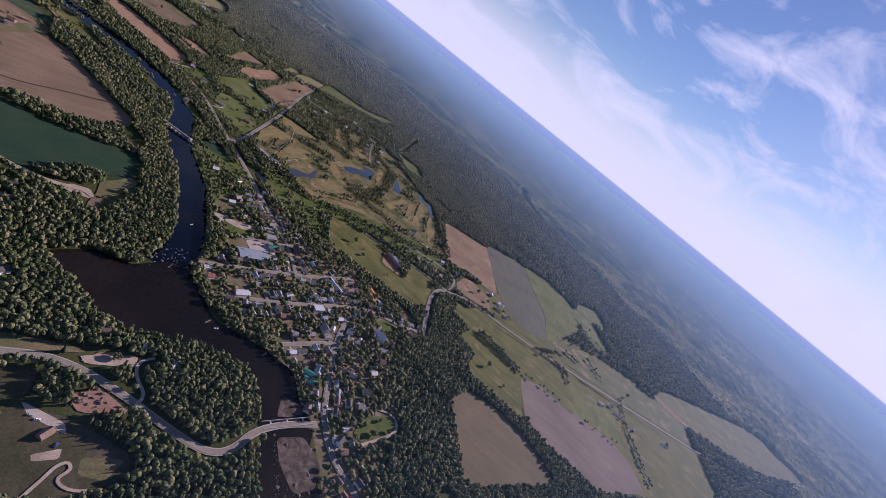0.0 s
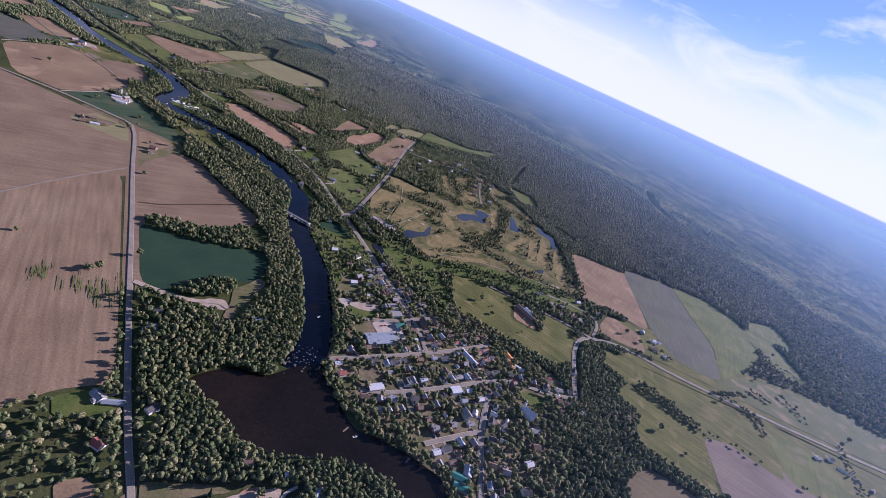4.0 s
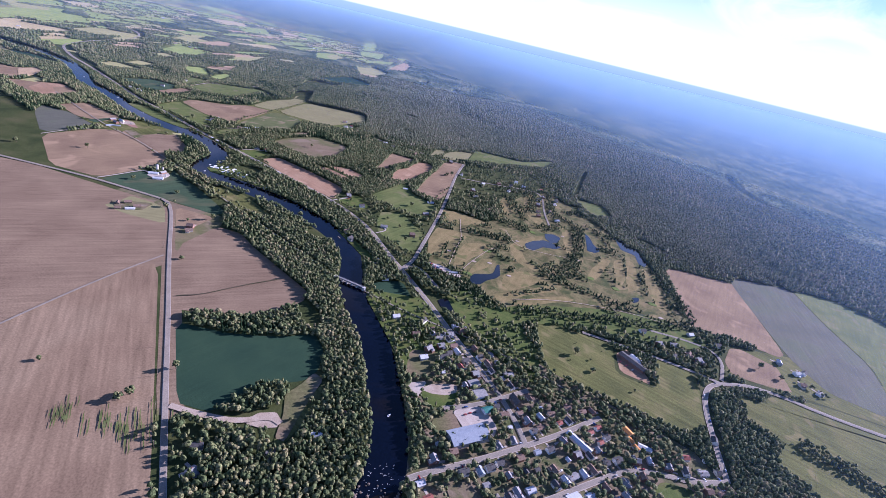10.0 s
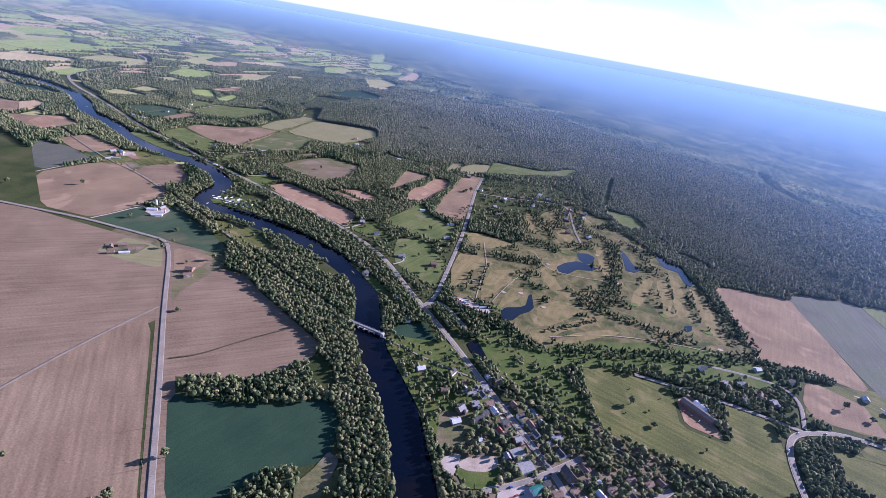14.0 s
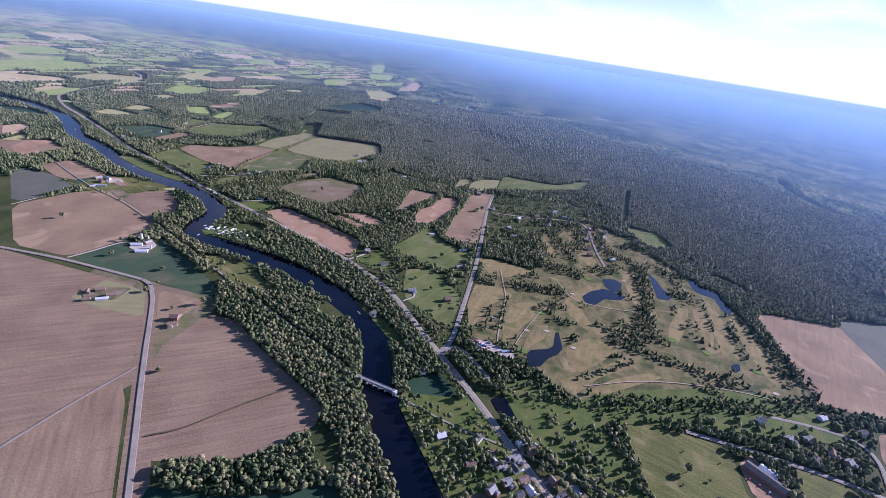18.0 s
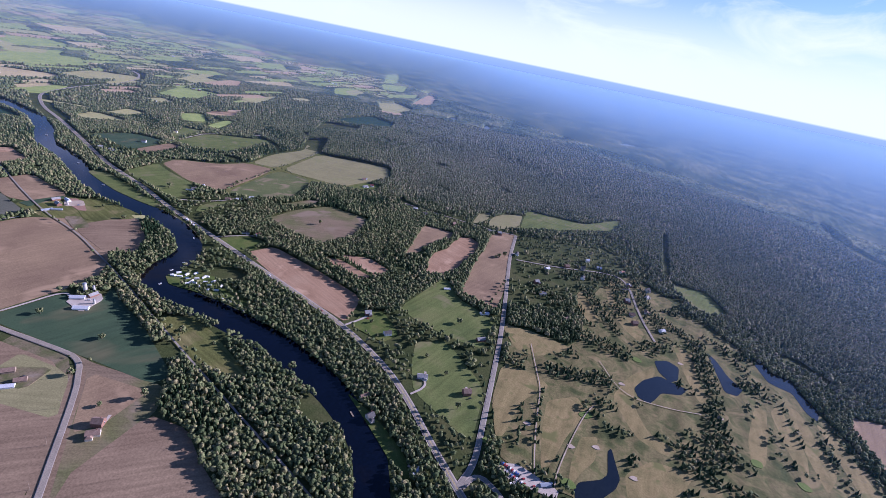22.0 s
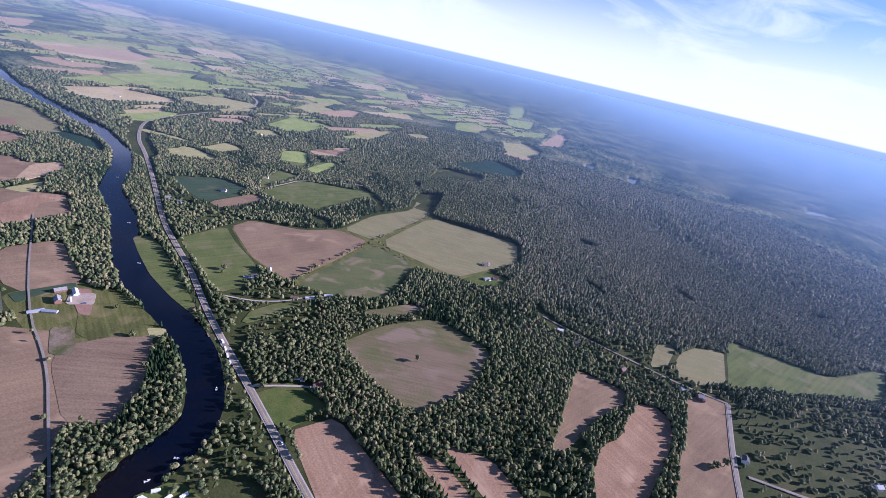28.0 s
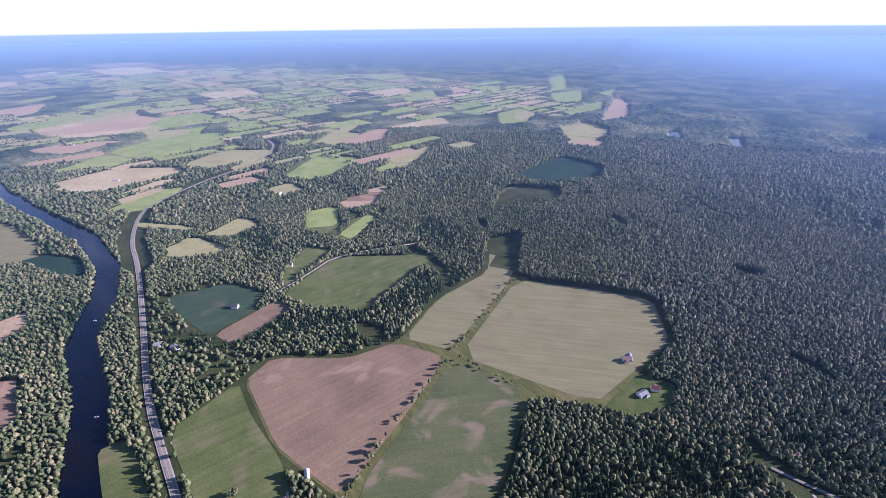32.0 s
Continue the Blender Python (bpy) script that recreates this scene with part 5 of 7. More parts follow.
def canopy(step, near, far, name):
    """Distant forest as one uneven roof of crowns."""
    reach = min(far + 800, 13000)
    xs, ys = np.arange(-reach, reach, step), np.arange(-700, reach, step)
    cx, cy = np.meshgrid(xs, ys)
    jx = cx + gen.uniform(-0.3, 0.3, cx.shape) * step
    jy = cy + gen.uniform(-0.3, 0.3, cx.shape) * step
    fx, fy = jx.ravel(), jy.ravel()
    dist = away(fx, fy, FLIGHT)
    ring = (dist >= near - step * 2) & (dist < far)
    idx = np.nonzero(ring)[0]
    wood = np.zeros(fx.shape, bool)
    wood[idx] = wooded(fx[idx], fy[idx], 0)
    top = ((np.arange(len(ys))[:, None] + np.arange(len(xs))) % 2 == 0).ravel() ^ (gen.random(fx.shape) < 0.1)
    z = np.where(wood, np.where(top, gen.uniform(10, 17, fx.shape), gen.uniform(2, 8, fx.shape)) + 3 * broad_noise(fx, fy, 160) + hill(fx, fy), -0.5)
    z[idx] *= np.where(inside(fx[idx], fy[idx], FARM_ZONE), 0.5, 1.0)
    nx = len(xs)
    i = (np.arange(len(ys) - 1)[:, None] * nx + np.arange(nx - 1)).ravel()
    quads = np.c_[i, i + 1, i + nx + 1, i + nx]
    quads = quads[wood[quads].any(1) & ring[quads].all(1)]
    used, inv = np.unique(quads, return_inverse=True)
    tagged(raw(name, np.c_[fx, fy, z][used], inv.reshape(-1, 4), M_FAR), "distant forest reaching to the horizon", "forest", kind="stuff")


gx, gy = grid_points(-3000, 2700, -500, 2600, 9.2, 0.38, gen)
dist = away(gx, gy, FLIGHT)
keep = (dist + gen.normal(0, 80, len(gx)) >= 1345) & (dist > 900) & (dist + gen.normal(0, 40, len(gx)) < 2080) & wooded(gx, gy, 1.5)
gx, gy = gx[keep], gy[keep]
dull = inside(gx + gen.normal(0, 190, len(gx)), gy, EAST)
h = gen.uniform(7.0, 13.5, len(gx)) + 2.2 * broad_noise(gx, gy, 70) + np.where(dull, 4.5 * broad_noise(gx + 900, gy, 150) + 2, 0)
w = gen.uniform(7.5, 13, len(gx))
plant("forest", "dull green forest in the middle distance", M_LEAF_DULL, MID_SHAPES, gx[dull], gy[dull], h[dull], w[dull], gen)
plant("woodland", "leafy woods round the far fields", M_LEAF, MID_SHAPES, gx[~dull], gy[~dull], h[~dull], w[~dull], gen)
hx, hy = [], []
for quad in FAR_CELLS:
    for (ax, ay), (bx, by) in zip(quad, quad[1:] + quad[:1]):
        n = int(math.dist((ax, ay), (bx, by)) / 9)
        run = rng.random() < 0.72
        for i in range(n):
            if rng.random() < 0.06:
                run = not run
            if run and rng.random() < 0.8:
                u = (i + rng.random()) / n
                hx.append(ax + (bx - ax) * u + rng.gauss(0, 2.5))
                hy.append(ay + (by - ay) * u + rng.gauss(0, 2.5))
hx, hy = np.array(hx), np.array(hy)
free = wooded(hx, hy, 0) | np.array([rng.random() < 0.9 for _ in hx])
for line in (RIVER, HWY):
    free &= away(hx, hy, line) > 24
plant("far_hedges", "broken tree rows between the far fields", M_LEAF, MID_SHAPES, hx[free], hy[free], gen.uniform(4, 12, free.sum()), gen.uniform(6, 11, free.sum()), gen, "hedge")
canopy(9.5, 2030, 2900, "far_forest")
canopy(14, 2880, 4600, "far_forest")
canopy(48, 4550, 13500, "far_forest")

# ---- haze: one tinted sheet imitates aerial haze, thin nearby and thicker far off ----
M_HAZE = bpy.data.materials.new("painted_haze")
M_HAZE.use_nodes = True
hn, hl = M_HAZE.node_tree.nodes, M_HAZE.node_tree.links
hn.clear()
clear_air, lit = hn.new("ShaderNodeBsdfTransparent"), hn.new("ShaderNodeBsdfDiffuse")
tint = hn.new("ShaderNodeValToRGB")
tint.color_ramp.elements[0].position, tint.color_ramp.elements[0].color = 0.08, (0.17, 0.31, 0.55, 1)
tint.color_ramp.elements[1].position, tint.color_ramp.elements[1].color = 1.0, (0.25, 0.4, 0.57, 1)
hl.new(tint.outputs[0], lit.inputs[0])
# lets light through, so the sheet darkens the far land less
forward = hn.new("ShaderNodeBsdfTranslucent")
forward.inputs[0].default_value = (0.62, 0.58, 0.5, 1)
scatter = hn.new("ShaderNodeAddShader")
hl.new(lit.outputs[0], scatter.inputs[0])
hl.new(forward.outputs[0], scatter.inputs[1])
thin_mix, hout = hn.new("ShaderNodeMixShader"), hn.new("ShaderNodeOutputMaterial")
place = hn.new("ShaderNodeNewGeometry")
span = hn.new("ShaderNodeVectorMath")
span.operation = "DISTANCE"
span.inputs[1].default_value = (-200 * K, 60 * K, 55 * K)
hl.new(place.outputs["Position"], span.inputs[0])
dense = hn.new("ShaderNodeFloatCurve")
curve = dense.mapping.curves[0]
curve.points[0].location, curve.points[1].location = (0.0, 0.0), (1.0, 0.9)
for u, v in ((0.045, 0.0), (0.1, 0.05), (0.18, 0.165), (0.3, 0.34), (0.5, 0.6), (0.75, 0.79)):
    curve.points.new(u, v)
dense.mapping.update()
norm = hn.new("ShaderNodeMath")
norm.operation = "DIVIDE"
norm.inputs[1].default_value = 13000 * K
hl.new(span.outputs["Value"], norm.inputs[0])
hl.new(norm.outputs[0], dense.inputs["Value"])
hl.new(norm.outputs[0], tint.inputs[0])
# the haze is painted thicker towards the sun side
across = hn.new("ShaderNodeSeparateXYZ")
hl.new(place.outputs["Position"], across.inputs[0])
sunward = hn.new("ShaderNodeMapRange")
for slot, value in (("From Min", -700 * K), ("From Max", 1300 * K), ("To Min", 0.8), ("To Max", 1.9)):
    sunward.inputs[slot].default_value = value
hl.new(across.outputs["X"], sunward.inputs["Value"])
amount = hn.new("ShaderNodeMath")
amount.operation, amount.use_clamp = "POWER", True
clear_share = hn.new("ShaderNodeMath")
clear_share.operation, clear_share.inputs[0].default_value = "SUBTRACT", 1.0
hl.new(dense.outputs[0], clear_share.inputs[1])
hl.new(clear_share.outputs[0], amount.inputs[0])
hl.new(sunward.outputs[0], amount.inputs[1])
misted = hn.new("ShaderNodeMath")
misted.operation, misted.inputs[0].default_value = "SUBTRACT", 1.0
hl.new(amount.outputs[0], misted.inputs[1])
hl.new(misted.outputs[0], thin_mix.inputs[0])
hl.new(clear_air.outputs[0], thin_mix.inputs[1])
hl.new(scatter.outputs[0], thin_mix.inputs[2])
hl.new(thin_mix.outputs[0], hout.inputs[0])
tagged(raw("haze", [(-15500, -3000, 55), (15500, -3000, 55), (15500, 15500, 55), (-15500, 15500, 55)], [(0, 1, 2, 3)], M_HAZE), "flat bluish sheet painted as summer haze over the far land", "haze", kind="stuff")

# ---- things ----
prng = random.Random(21)
TAKEN = []  # building places, kept free of village trees


def empty(name, label, category, group="", kind=""):
    return tagged(new(name), label, category, group, kind)


def gable(bm, w, d, z, rise, over=0.5, thick=0.25):
    """Two roof slopes with eaves, ridge along x."""
    x, y = w / 2 + over, d / 2 + over
    drop = rise * over / (d / 2)
    out = [(-x, -y, z - drop), (x, -y, z - drop), (x, 0, z + rise), (-x, 0, z + rise), (-x, y, z - drop), (x, y, z - drop)]
    up = [bm.verts.new((a, b, c + thick)) for a, b, c in out]
    dn = [bm.verts.new(p) for p in out]
    for q in ((0, 1, 2, 3), (3, 2, 5, 4)):
        bm.faces.new([up[i] for i in q])
        bm.faces.new([dn[i] for i in reversed(q)])
    for a, b in ((0, 1), (1, 2), (2, 5), (5, 4), (4, 3), (3, 0)):
        bm.faces.new((up[a], dn[a], dn[b], up[b]))


def walls(bm, w, d, h, rise):
    """A gabled wall box, ridge along x."""
    x, y = w / 2, d / 2
    v = [bm.verts.new(p) for p in ((-x, -y, 0), (x, -y, 0), (x, y, 0), (-x, y, 0), (-x, -y, h), (x, -y, h), (x, y, h), (-x, y, h), (x, 0, h + rise), (-x, 0, h + rise))]
    for q in ((0, 1, 5, 4), (2, 3, 7, 6), (1, 2, 6, 8, 5), (3, 0, 4, 9, 7), (0, 3, 2, 1)):
        bm.faces.new([v[i] for i in q])


def window(parent, x, y, z, w, h, turn):
    """A framed pane set 3 cm proud of its wall."""
    bm = bmesh.new()
    box(bm, x, y, z, w, 0.12, h, turn)
    pane = part("window", bm, M_WHITE, parent)
    bm = bmesh.new()
    box(bm, x + 0.05 * math.sin(turn), y - 0.05 * math.cos(turn), z + 0.12, w - 0.25, 0.12, h - 0.24, turn)
    part("pane", bm, M_GLASS, pane)


def make_house(name, label, category, w, d, h, rise, wall, roof, chimney=True, wing=None, windows=True, group=""):
    """A gabled building: wall, roof, chimney, door and windows under one base; built far off and copied."""
    base = empty(name, label, category, group)
    bm = bmesh.new()
    walls(bm, w, d, h, rise)
    part("wall", bm, wall, base)
    bm = bmesh.new()
    gable(bm, w, d, h, rise)
    part("roof", bm, roof, base)
    if wing:
        ww, wd, side = wing
        bm = bmesh.new()
        box(bm, side * w * 0.22, -d / 2 - wd / 2, 0, ww, wd, h * 0.8)
        part("wing_wall", bm, wall, base)
        bm = bmesh.new()
        box(bm, side * w * 0.22, -d / 2 - wd / 2, h * 0.8, ww + 0.8, wd + 0.6, rise * 0.7, 0, 0.45)
        part("wing_roof", bm, roof, base)
    if chimney:
        bm = bmesh.new()
        box(bm, w * 0.25, d * 0.12, h, 0.9, 0.9, rise + 1.1)
        part("chimney", bm, M_BRICK, base)
    if windows and group:
        bm = bmesh.new()
        box(bm, w * 0.34, d / 2 + 4.6, -0.2, 3.0, 8.8, 0.5)
        part("driveway", bm, M_GRAVEL, base, "pale gravel driveway")
    if windows:
        for sx in (-0.3, 0.3):
            window(base, sx * w, d / 2, h * 0.4, 1.4, 1.5, math.pi)
        window(base, w / 2, 0.8, h * 0.4, 1.3, 1.5, math.pi / 2)
        bm = bmesh.new()
        box(bm, 0, d / 2, 0.02, 1.1, 0.14, 2.1)
        part("door", bm, M_TIMBER, base)
    return base


def put(ob, x, y, deg, s=1.0, taken=7.0):
    """A copy of a thing at a plan place."""
    TAKEN.append((x, y, taken))
    c = copy_thing(ob, pose(x, y, 0, 0, 0, deg))
    c.scale = (s, s, s * prng.uniform(0.95, 1.08))
    return c


HOUSES = [
    make_house("house", "white-sided village house with a dark shingle roof", "house", 11, 8, 4.6, 2.8, M_WHITE, M_RDARK, group="village houses"),
    make_house("house", "red brick village house with a grey shingle roof", "house", 10, 8.5, 5.4, 3.0, M_BRICK, M_RGREY, wing=(5, 4, 1), group="village houses"),
    make_house("house", "cream-sided village house with a brown roof", "house", 12, 7.5, 3.6, 2.4, M_CREAM, M_RBROWN, wing=(6, 4, -1), group="village houses"),
    make_house("house", "grey-sided village house with a pale metal roof", "house", 11, 8, 4.2, 2.6, M_GREYW, M_RWHITE, group="village houses"),
    make_house("house", "white bungalow with a grey shingle roof", "house", 14, 8, 3.2, 2.0, M_WHITE, M_RGREY, wing=(6, 3, 1), group="village houses"),
    make_house("house", "brick house with a dark brown shingle roof", "house", 10.5, 9, 5.2, 3.0, M_BRICK, M_RBROWN, group="village houses"),
    make_house("house", "cream house with a dark shingle roof", "house", 9, 8, 5.0, 3.2, M_CREAM, M_RDARK, wing=(5, 5, -1), group="village houses"),
    make_house("house", "white house with a red metal roof", "house", 10, 7.5, 4.4, 2.8, M_WHITE, M_RRED, group="village houses"),
    make_house("house", "white house with a pale blue metal roof", "house", 11, 8, 4.4, 2.6, M_WHITE, M_RBLUE, group="village houses"),
]
SHEDS = [
    make_house("shed", "small white garden shed", "shed", 5, 4, 2.4, 1.2, M_WHITE, M_RWHITE, False, windows=False, group="garden sheds"),
    make_house("shed", "weathered timber shed with a dark roof", "shed", 6, 4.5, 2.5, 1.3, M_TIMBER, M_RDARK, False, windows=False, group="garden sheds"),
    make_house("shed", "grey garage with a shingle roof", "garage", 7, 6, 2.8, 1.6, M_GREYW, M_RGREY, False, windows=False, group="garden sheds"),
]
BARNS = [
    make_house("barn", "long white barn with a white metal roof", "barn", 30, 12, 4.5, 3.2, M_WHITE, M_RWHITE, False, windows=False, group="barns"),
    make_house("barn", "red timber barn with a grey metal roof", "barn", 24, 13, 6.0, 5.0, M_BRICK, M_RGREY, False, windows=False, group="barns"),
    make_house("barn", "long grey shed with a pale blue metal roof", "barn", 34, 11, 4.0, 2.4, M_GREYW, M_RBLUE, False, windows=False, group="barns"),
    make_house("barn", "weathered brown barn with a rusty roof", "barn", 20, 12, 5.5, 4.6, M_TIMBER, M_RBROWN, False, windows=False, group="barns"),
]

# the village: lots along the streets
DRIVES = []  # where cars stand in front of houses
MAINST = [(420, -597), (390, -567), (374, -525), (372, -478), (377, -379), (394, -307)]
ROADS = [l for l, c in LINES]


CROWDED = [o for o in OPEN if any(100 < x < 600 and -700 < y < -50 for x, y in o)]


def street_lots(line, gap, setback, skip, seed):
    r = random.Random(seed)
    for (ax, ay), (bx, by) in zip(line, line[1:]):
        length = math.dist((ax, ay), (bx, by))
        deg = math.degrees(math.atan2(by - ay, bx - ax))
        n = max(1, int(length / gap))
        for i in range(n):
            for side in (-1, 1):
                for row in (0, 1):
                    if r.random() < skip + 0.22 * row:
                        continue
                    u = (i + 0.5 + r.uniform(-0.2, 0.2)) / n
                    off = setback + row * 17 + r.uniform(-2, 4)
                    nx, ny = -(by - ay) / length * side, (bx - ax) / length * side
                    x, y = ax + (bx - ax) * u + nx * off, ay + (by - ay) * u + ny * off
                    if any(math.dist((x, y), t[:2]) < 9.5 + t[2] * 0.5 for t in TAKEN):
                        continue
                    if away(np.array([x]), np.array([y]), RIVER)[0] < 38 or any(inside(np.array([x + ox]), np.array([y + oy]), o)[0] for o in CROWDED for ox in (-8, 0, 8) for oy in (-8, 8)):
                        continue
                    if any(away(np.array([x]), np.array([y]), l)[0] < 10 for l in ROADS):
                        continue
                    yield x, y, deg + (180 if side > 0 else 0) + r.choice((0, 0, 90)), row


# landmark buildings first
arena = make_house("arena", "large arena hall with a pale blue metal roof", "sports hall", 48, 22, 6.5, 3.0, M_GREYW, M_RBLUE, False)
arena.matrix_basis = pose(226, -270, 0, 0, 0, 29)
TAKEN.append((229, -268, 28))
for name, label, cat, w, d, h, rise, wall, roof, x, y, deg in (
    ("long_hall", "long low white hall with a white roof", "hall", 34, 9, 3.6, 1.8, M_WHITE, M_RWHITE, 364, -242, -46),
    ("orange_shop", "shop with a bright orange roof", "shop", 15, 9, 4, 1.6, M_CREAM, M_RORANGE, 435, -206, -55),
    ("orange_shop", "low shop unit with an orange roof", "shop", 9, 6, 3, 1.2, M_CREAM, M_RORANGE, 436, -220, -55),
    ("orange_shop", "second low shop unit with an orange roof", "shop", 8, 6, 3, 1.2, M_WHITE, M_RORANGE, 440, -231, -55),
    ("long_shed", "long white shed beside orange roofs", "shed", 16, 7, 3, 1.2, M_WHITE, M_RWHITE, 452, -228, -20),
    ("teal_house", "house with a green metal roof beside the car park", "house", 13, 9, 4, 2.4, M_WHITE, M_RGREEN, 250, -222, 35),
    ("church", "white church with a pale roof", "church", 20, 11, 7, 6, M_WHITE, M_RWHITE, 452, -325, -35),
    ("store", "white flat-fronted store on the main street", "store", 16, 11, 6, 1.2, M_WHITE, M_RWHITE, 342, -324, 31),
    ("store", "pale store with a steep roof", "store", 14, 10, 6, 4, M_CREAM, M_RGREY, 357, -361, -60),
    ("green_shed", "long storage shed with a green metal roof", "shed", 18, 8, 3.5, 1.6, M_GREYW, M_RGREEN, 346, -456, -10),
    ("green_shed", "second storage shed with a green metal roof", "shed", 18, 8, 3.5, 1.6, M_GREYW, M_RGREEN, 348, -468, -10),
    ("metal_shed", "white metal shed beside green roofs", "shed", 14, 9, 4, 2, M_WHITE, M_RBLUE, 357, -445, 80),
    ("white_barn", "low white barn beside the river street", "barn", 20, 10, 3.6, 1.6, M_WHITE, M_RWHITE, 233, -362, 31),
    ("school", "long school building with a dark roof", "school", 46, 13, 5, 2.0, M_BRICK, M_RDARK, 490, -52, -49),
    ("school_wing", "lower school wing with a grey roof", "school", 20, 12, 4.0, 1.8, M_BRICK, M_RWHITE, 499, -42, -49),
    ("clinic", "low building with a flat white roof", "building", 17, 14, 4.2, 0.8, M_WHITE, M_RGREY, 240, -196, 31),
    ("clinic", "second low building with a flat white roof", "building", 15, 11, 4.0, 0.8, M_GREYW, M_RGREY, 232, -180, 31),
    ("church", "small stone church with a dark roof", "church", 16, 9, 6, 5, M_ROCK, M_RDARK, 287, -197, 120),
):
    ob = make_house(name, label, cat, w, d, h, rise, wall, roof, False)
    ob.matrix_basis = pose(x, y, 0, 0, 0, deg)
    TAKEN.append((x, y, w * 0.5))
bm = bmesh.new()
box(bm, 0, 0, 0, 3.5, 3.5, 14, 0, 0.9)
steeple = tagged(new("steeple_tower"), "white church tower with a pointed cap", "church tower")
part("tower", bm, M_WHITE, steeple)
bm = bmesh.new()
box(bm, 0, 0, 14, 4, 4, 7, 0, 0.05)
part("spire", bm, M_RWHITE, steeple)
steeple.matrix_basis = pose(443, -319, 0, 0, 0, -35)
for k, line in enumerate(STREETS + [MAINST, [(258, -334), (285, -385)], [(250, -160), (225, -122), (185, -60)]]):
    for x, y, deg, row in street_lots(line, 13.5, 12, 0.06, 40 + k):
        if row and prng.random() < 0.45:
            put(prng.choice(SHEDS), x, y, deg, 1.0, 4)
        else:
            put(prng.choice(HOUSES[:7] * 4 + [HOUSES[3], HOUSES[0], HOUSES[7], HOUSES[8]]), x, y, deg, prng.uniform(0.72, 0.98))
            if prng.random() < 0.5:
                turn = radians(deg)
                DRIVES.append((x + math.cos(turn) * 3.2 - math.sin(turn) * 7.6, y + math.sin(turn) * 3.2 + math.cos(turn) * 7.6, deg + 90))
# village edge houses and scattered homesteads
for k, x, y, deg in (
    (0, 150, -66, 60), (2, 165, -84, 40), (4, 176, -96, 30), (5, 143, -104, 20), (3, 108, -70, 30), (1, 165, -130, 50), (0, 72, 34, 20), (4, -35, -381, 60), (0, -43, -353, 20), (6, 26, -345, 40),
    (2, 80, -279, 60), (3, 62, -312, 10), (4, -25, -482, -30), (7, 5, -528, -20), (0, 24, -480, 60), (5, 127, -509, 20), (3, 170, -508, 20), (8, 200, -519, 70), (0, 213, -524, 20),
    (1, -79, 364, 30), (4, 30, 243, 10), (5, 93, 230, 20), (2, -35, 182, 40), (3, 46, 87, 60), (0, -37, 322, 30), (6, -20, 150, 50), (2, -279, 47, 30), (5, -284, 60, 10),
    (0, 421, 671, 10), (1, 412, 621, 15), (2, 408, 565, 5), (5, 404, 530, 10), (4, 467, 661, 60), (8, 455, 523, 30), (3, 383, 768, 0), (1, 219, 618, 30), (0, 182, 745, 80), (4, 228, 573, 10), (2, 265, 490, 40), (5, 300, 735, 20), (6, 340, 745, 5), (3, 250, 700, 40), (0, 330, 690, 70), (2, 445, 590, 80), (1, 436, 700, 80),
    (4, -382, 555, 30), (7, -355, 553, 60), (0, -588, 712, 40), (3, -90, 902, 30), (4, 117, 866, 40), (1, 140, 856, 20), (0, -60, 880, 20), (2, -100, 960, 40), (5, 20, 850, 50),
    (2, -277, 1068, 30), (7, -240, 1018, 10), (4, -255, 1003, 50), (0, -911, 1131, 20), (1, -596, 1430, 30), (3, -620, 1340, 50), (2, -1014, 838, 30), (4, -904, 858, 10), (0, -902, 975, 20), (1, -930, 850, 40),
    (8, 813, 23, 20), (0, 830, 29, 40), (2, 803, -8, 10), (4, 824, -22, 40), (3, 796, 48, 70), (0, 685, 58, 20), (4, 1074, -192, 20), (0, 1110, -185, 10), (1, 560, 20, 30), (4, 590, 30, 10), (2, 610, 10, 60), (0, 540, 50, 20), (6, 575, -10, 40), (3, 640, 75, 20), (1, 620, -5, 30), (0, 560, -190, 70), (2, 640, -260, 30), (4, 600, -300, 20),
    (0, 430, -450, 10), (1, 420, -480, 20), (2, 405, -430, 70), (3, 440, -410, 30), (5, 455, -380, 10), (6, 410, -360, 50), (4, 460, -350, 20), (2, 350, -510, 80), (0, 395, -540, 60),
):
    put(HOUSES[k], x, y, deg)
# farms
for k, x, y, deg in (
    (3, -420, 98, 35), (3, -398, 90, 35), (3, -432, 88, 120), (1, -455, 258, 70), (0, -446, 226, 20), (0, -468, 246, 20), (2, -724, 471, 62), (1, -748, 517, 62), (0, -731, 525, -28), (1, -728, 500, -28),
    (0, -586, 748, 130), (2, -594, 706, 20), (0, -463, 741, 35), (0, -482, 716, 35), (3, -500, 700, 20), (2, -272, 1075, 100), (0, 112, 446, 25), (0, 38, 506, 20), (1, 108, 362, 30), (3, 139, -624, 65),
    (2, -10, -484, 15), (0, 1120, -205, -25), (2, 1140, -220, -25), (0, 1280, -235, -20), (3, 1300, -225, 60), (2, -1415, 908, 20), (0, -1792, 1407, 20), (1, -633, 1335, 10), (2, 191, 112, 20), (0, 820, 22, 30),
):
    put(BARNS[k], x, y, deg, prng.uniform(0.42, 0.62), 12)


# lone farmsteads at the corners of far fields
for k, quad in enumerate([q for q in FAR_CELLS if math.hypot(q[0][0] + 270, q[0][1] - 400) < 4200][::7][:28]):
    x, y = quad[0]
    put(HOUSES[k % 7], x + 16, y + 12, 24 + 90 * (k % 2), 1.1)
    put(BARNS[k % 3], x - 14, y + 18, 24 + 90 * ((k + 1) % 2), 0.6, 12)


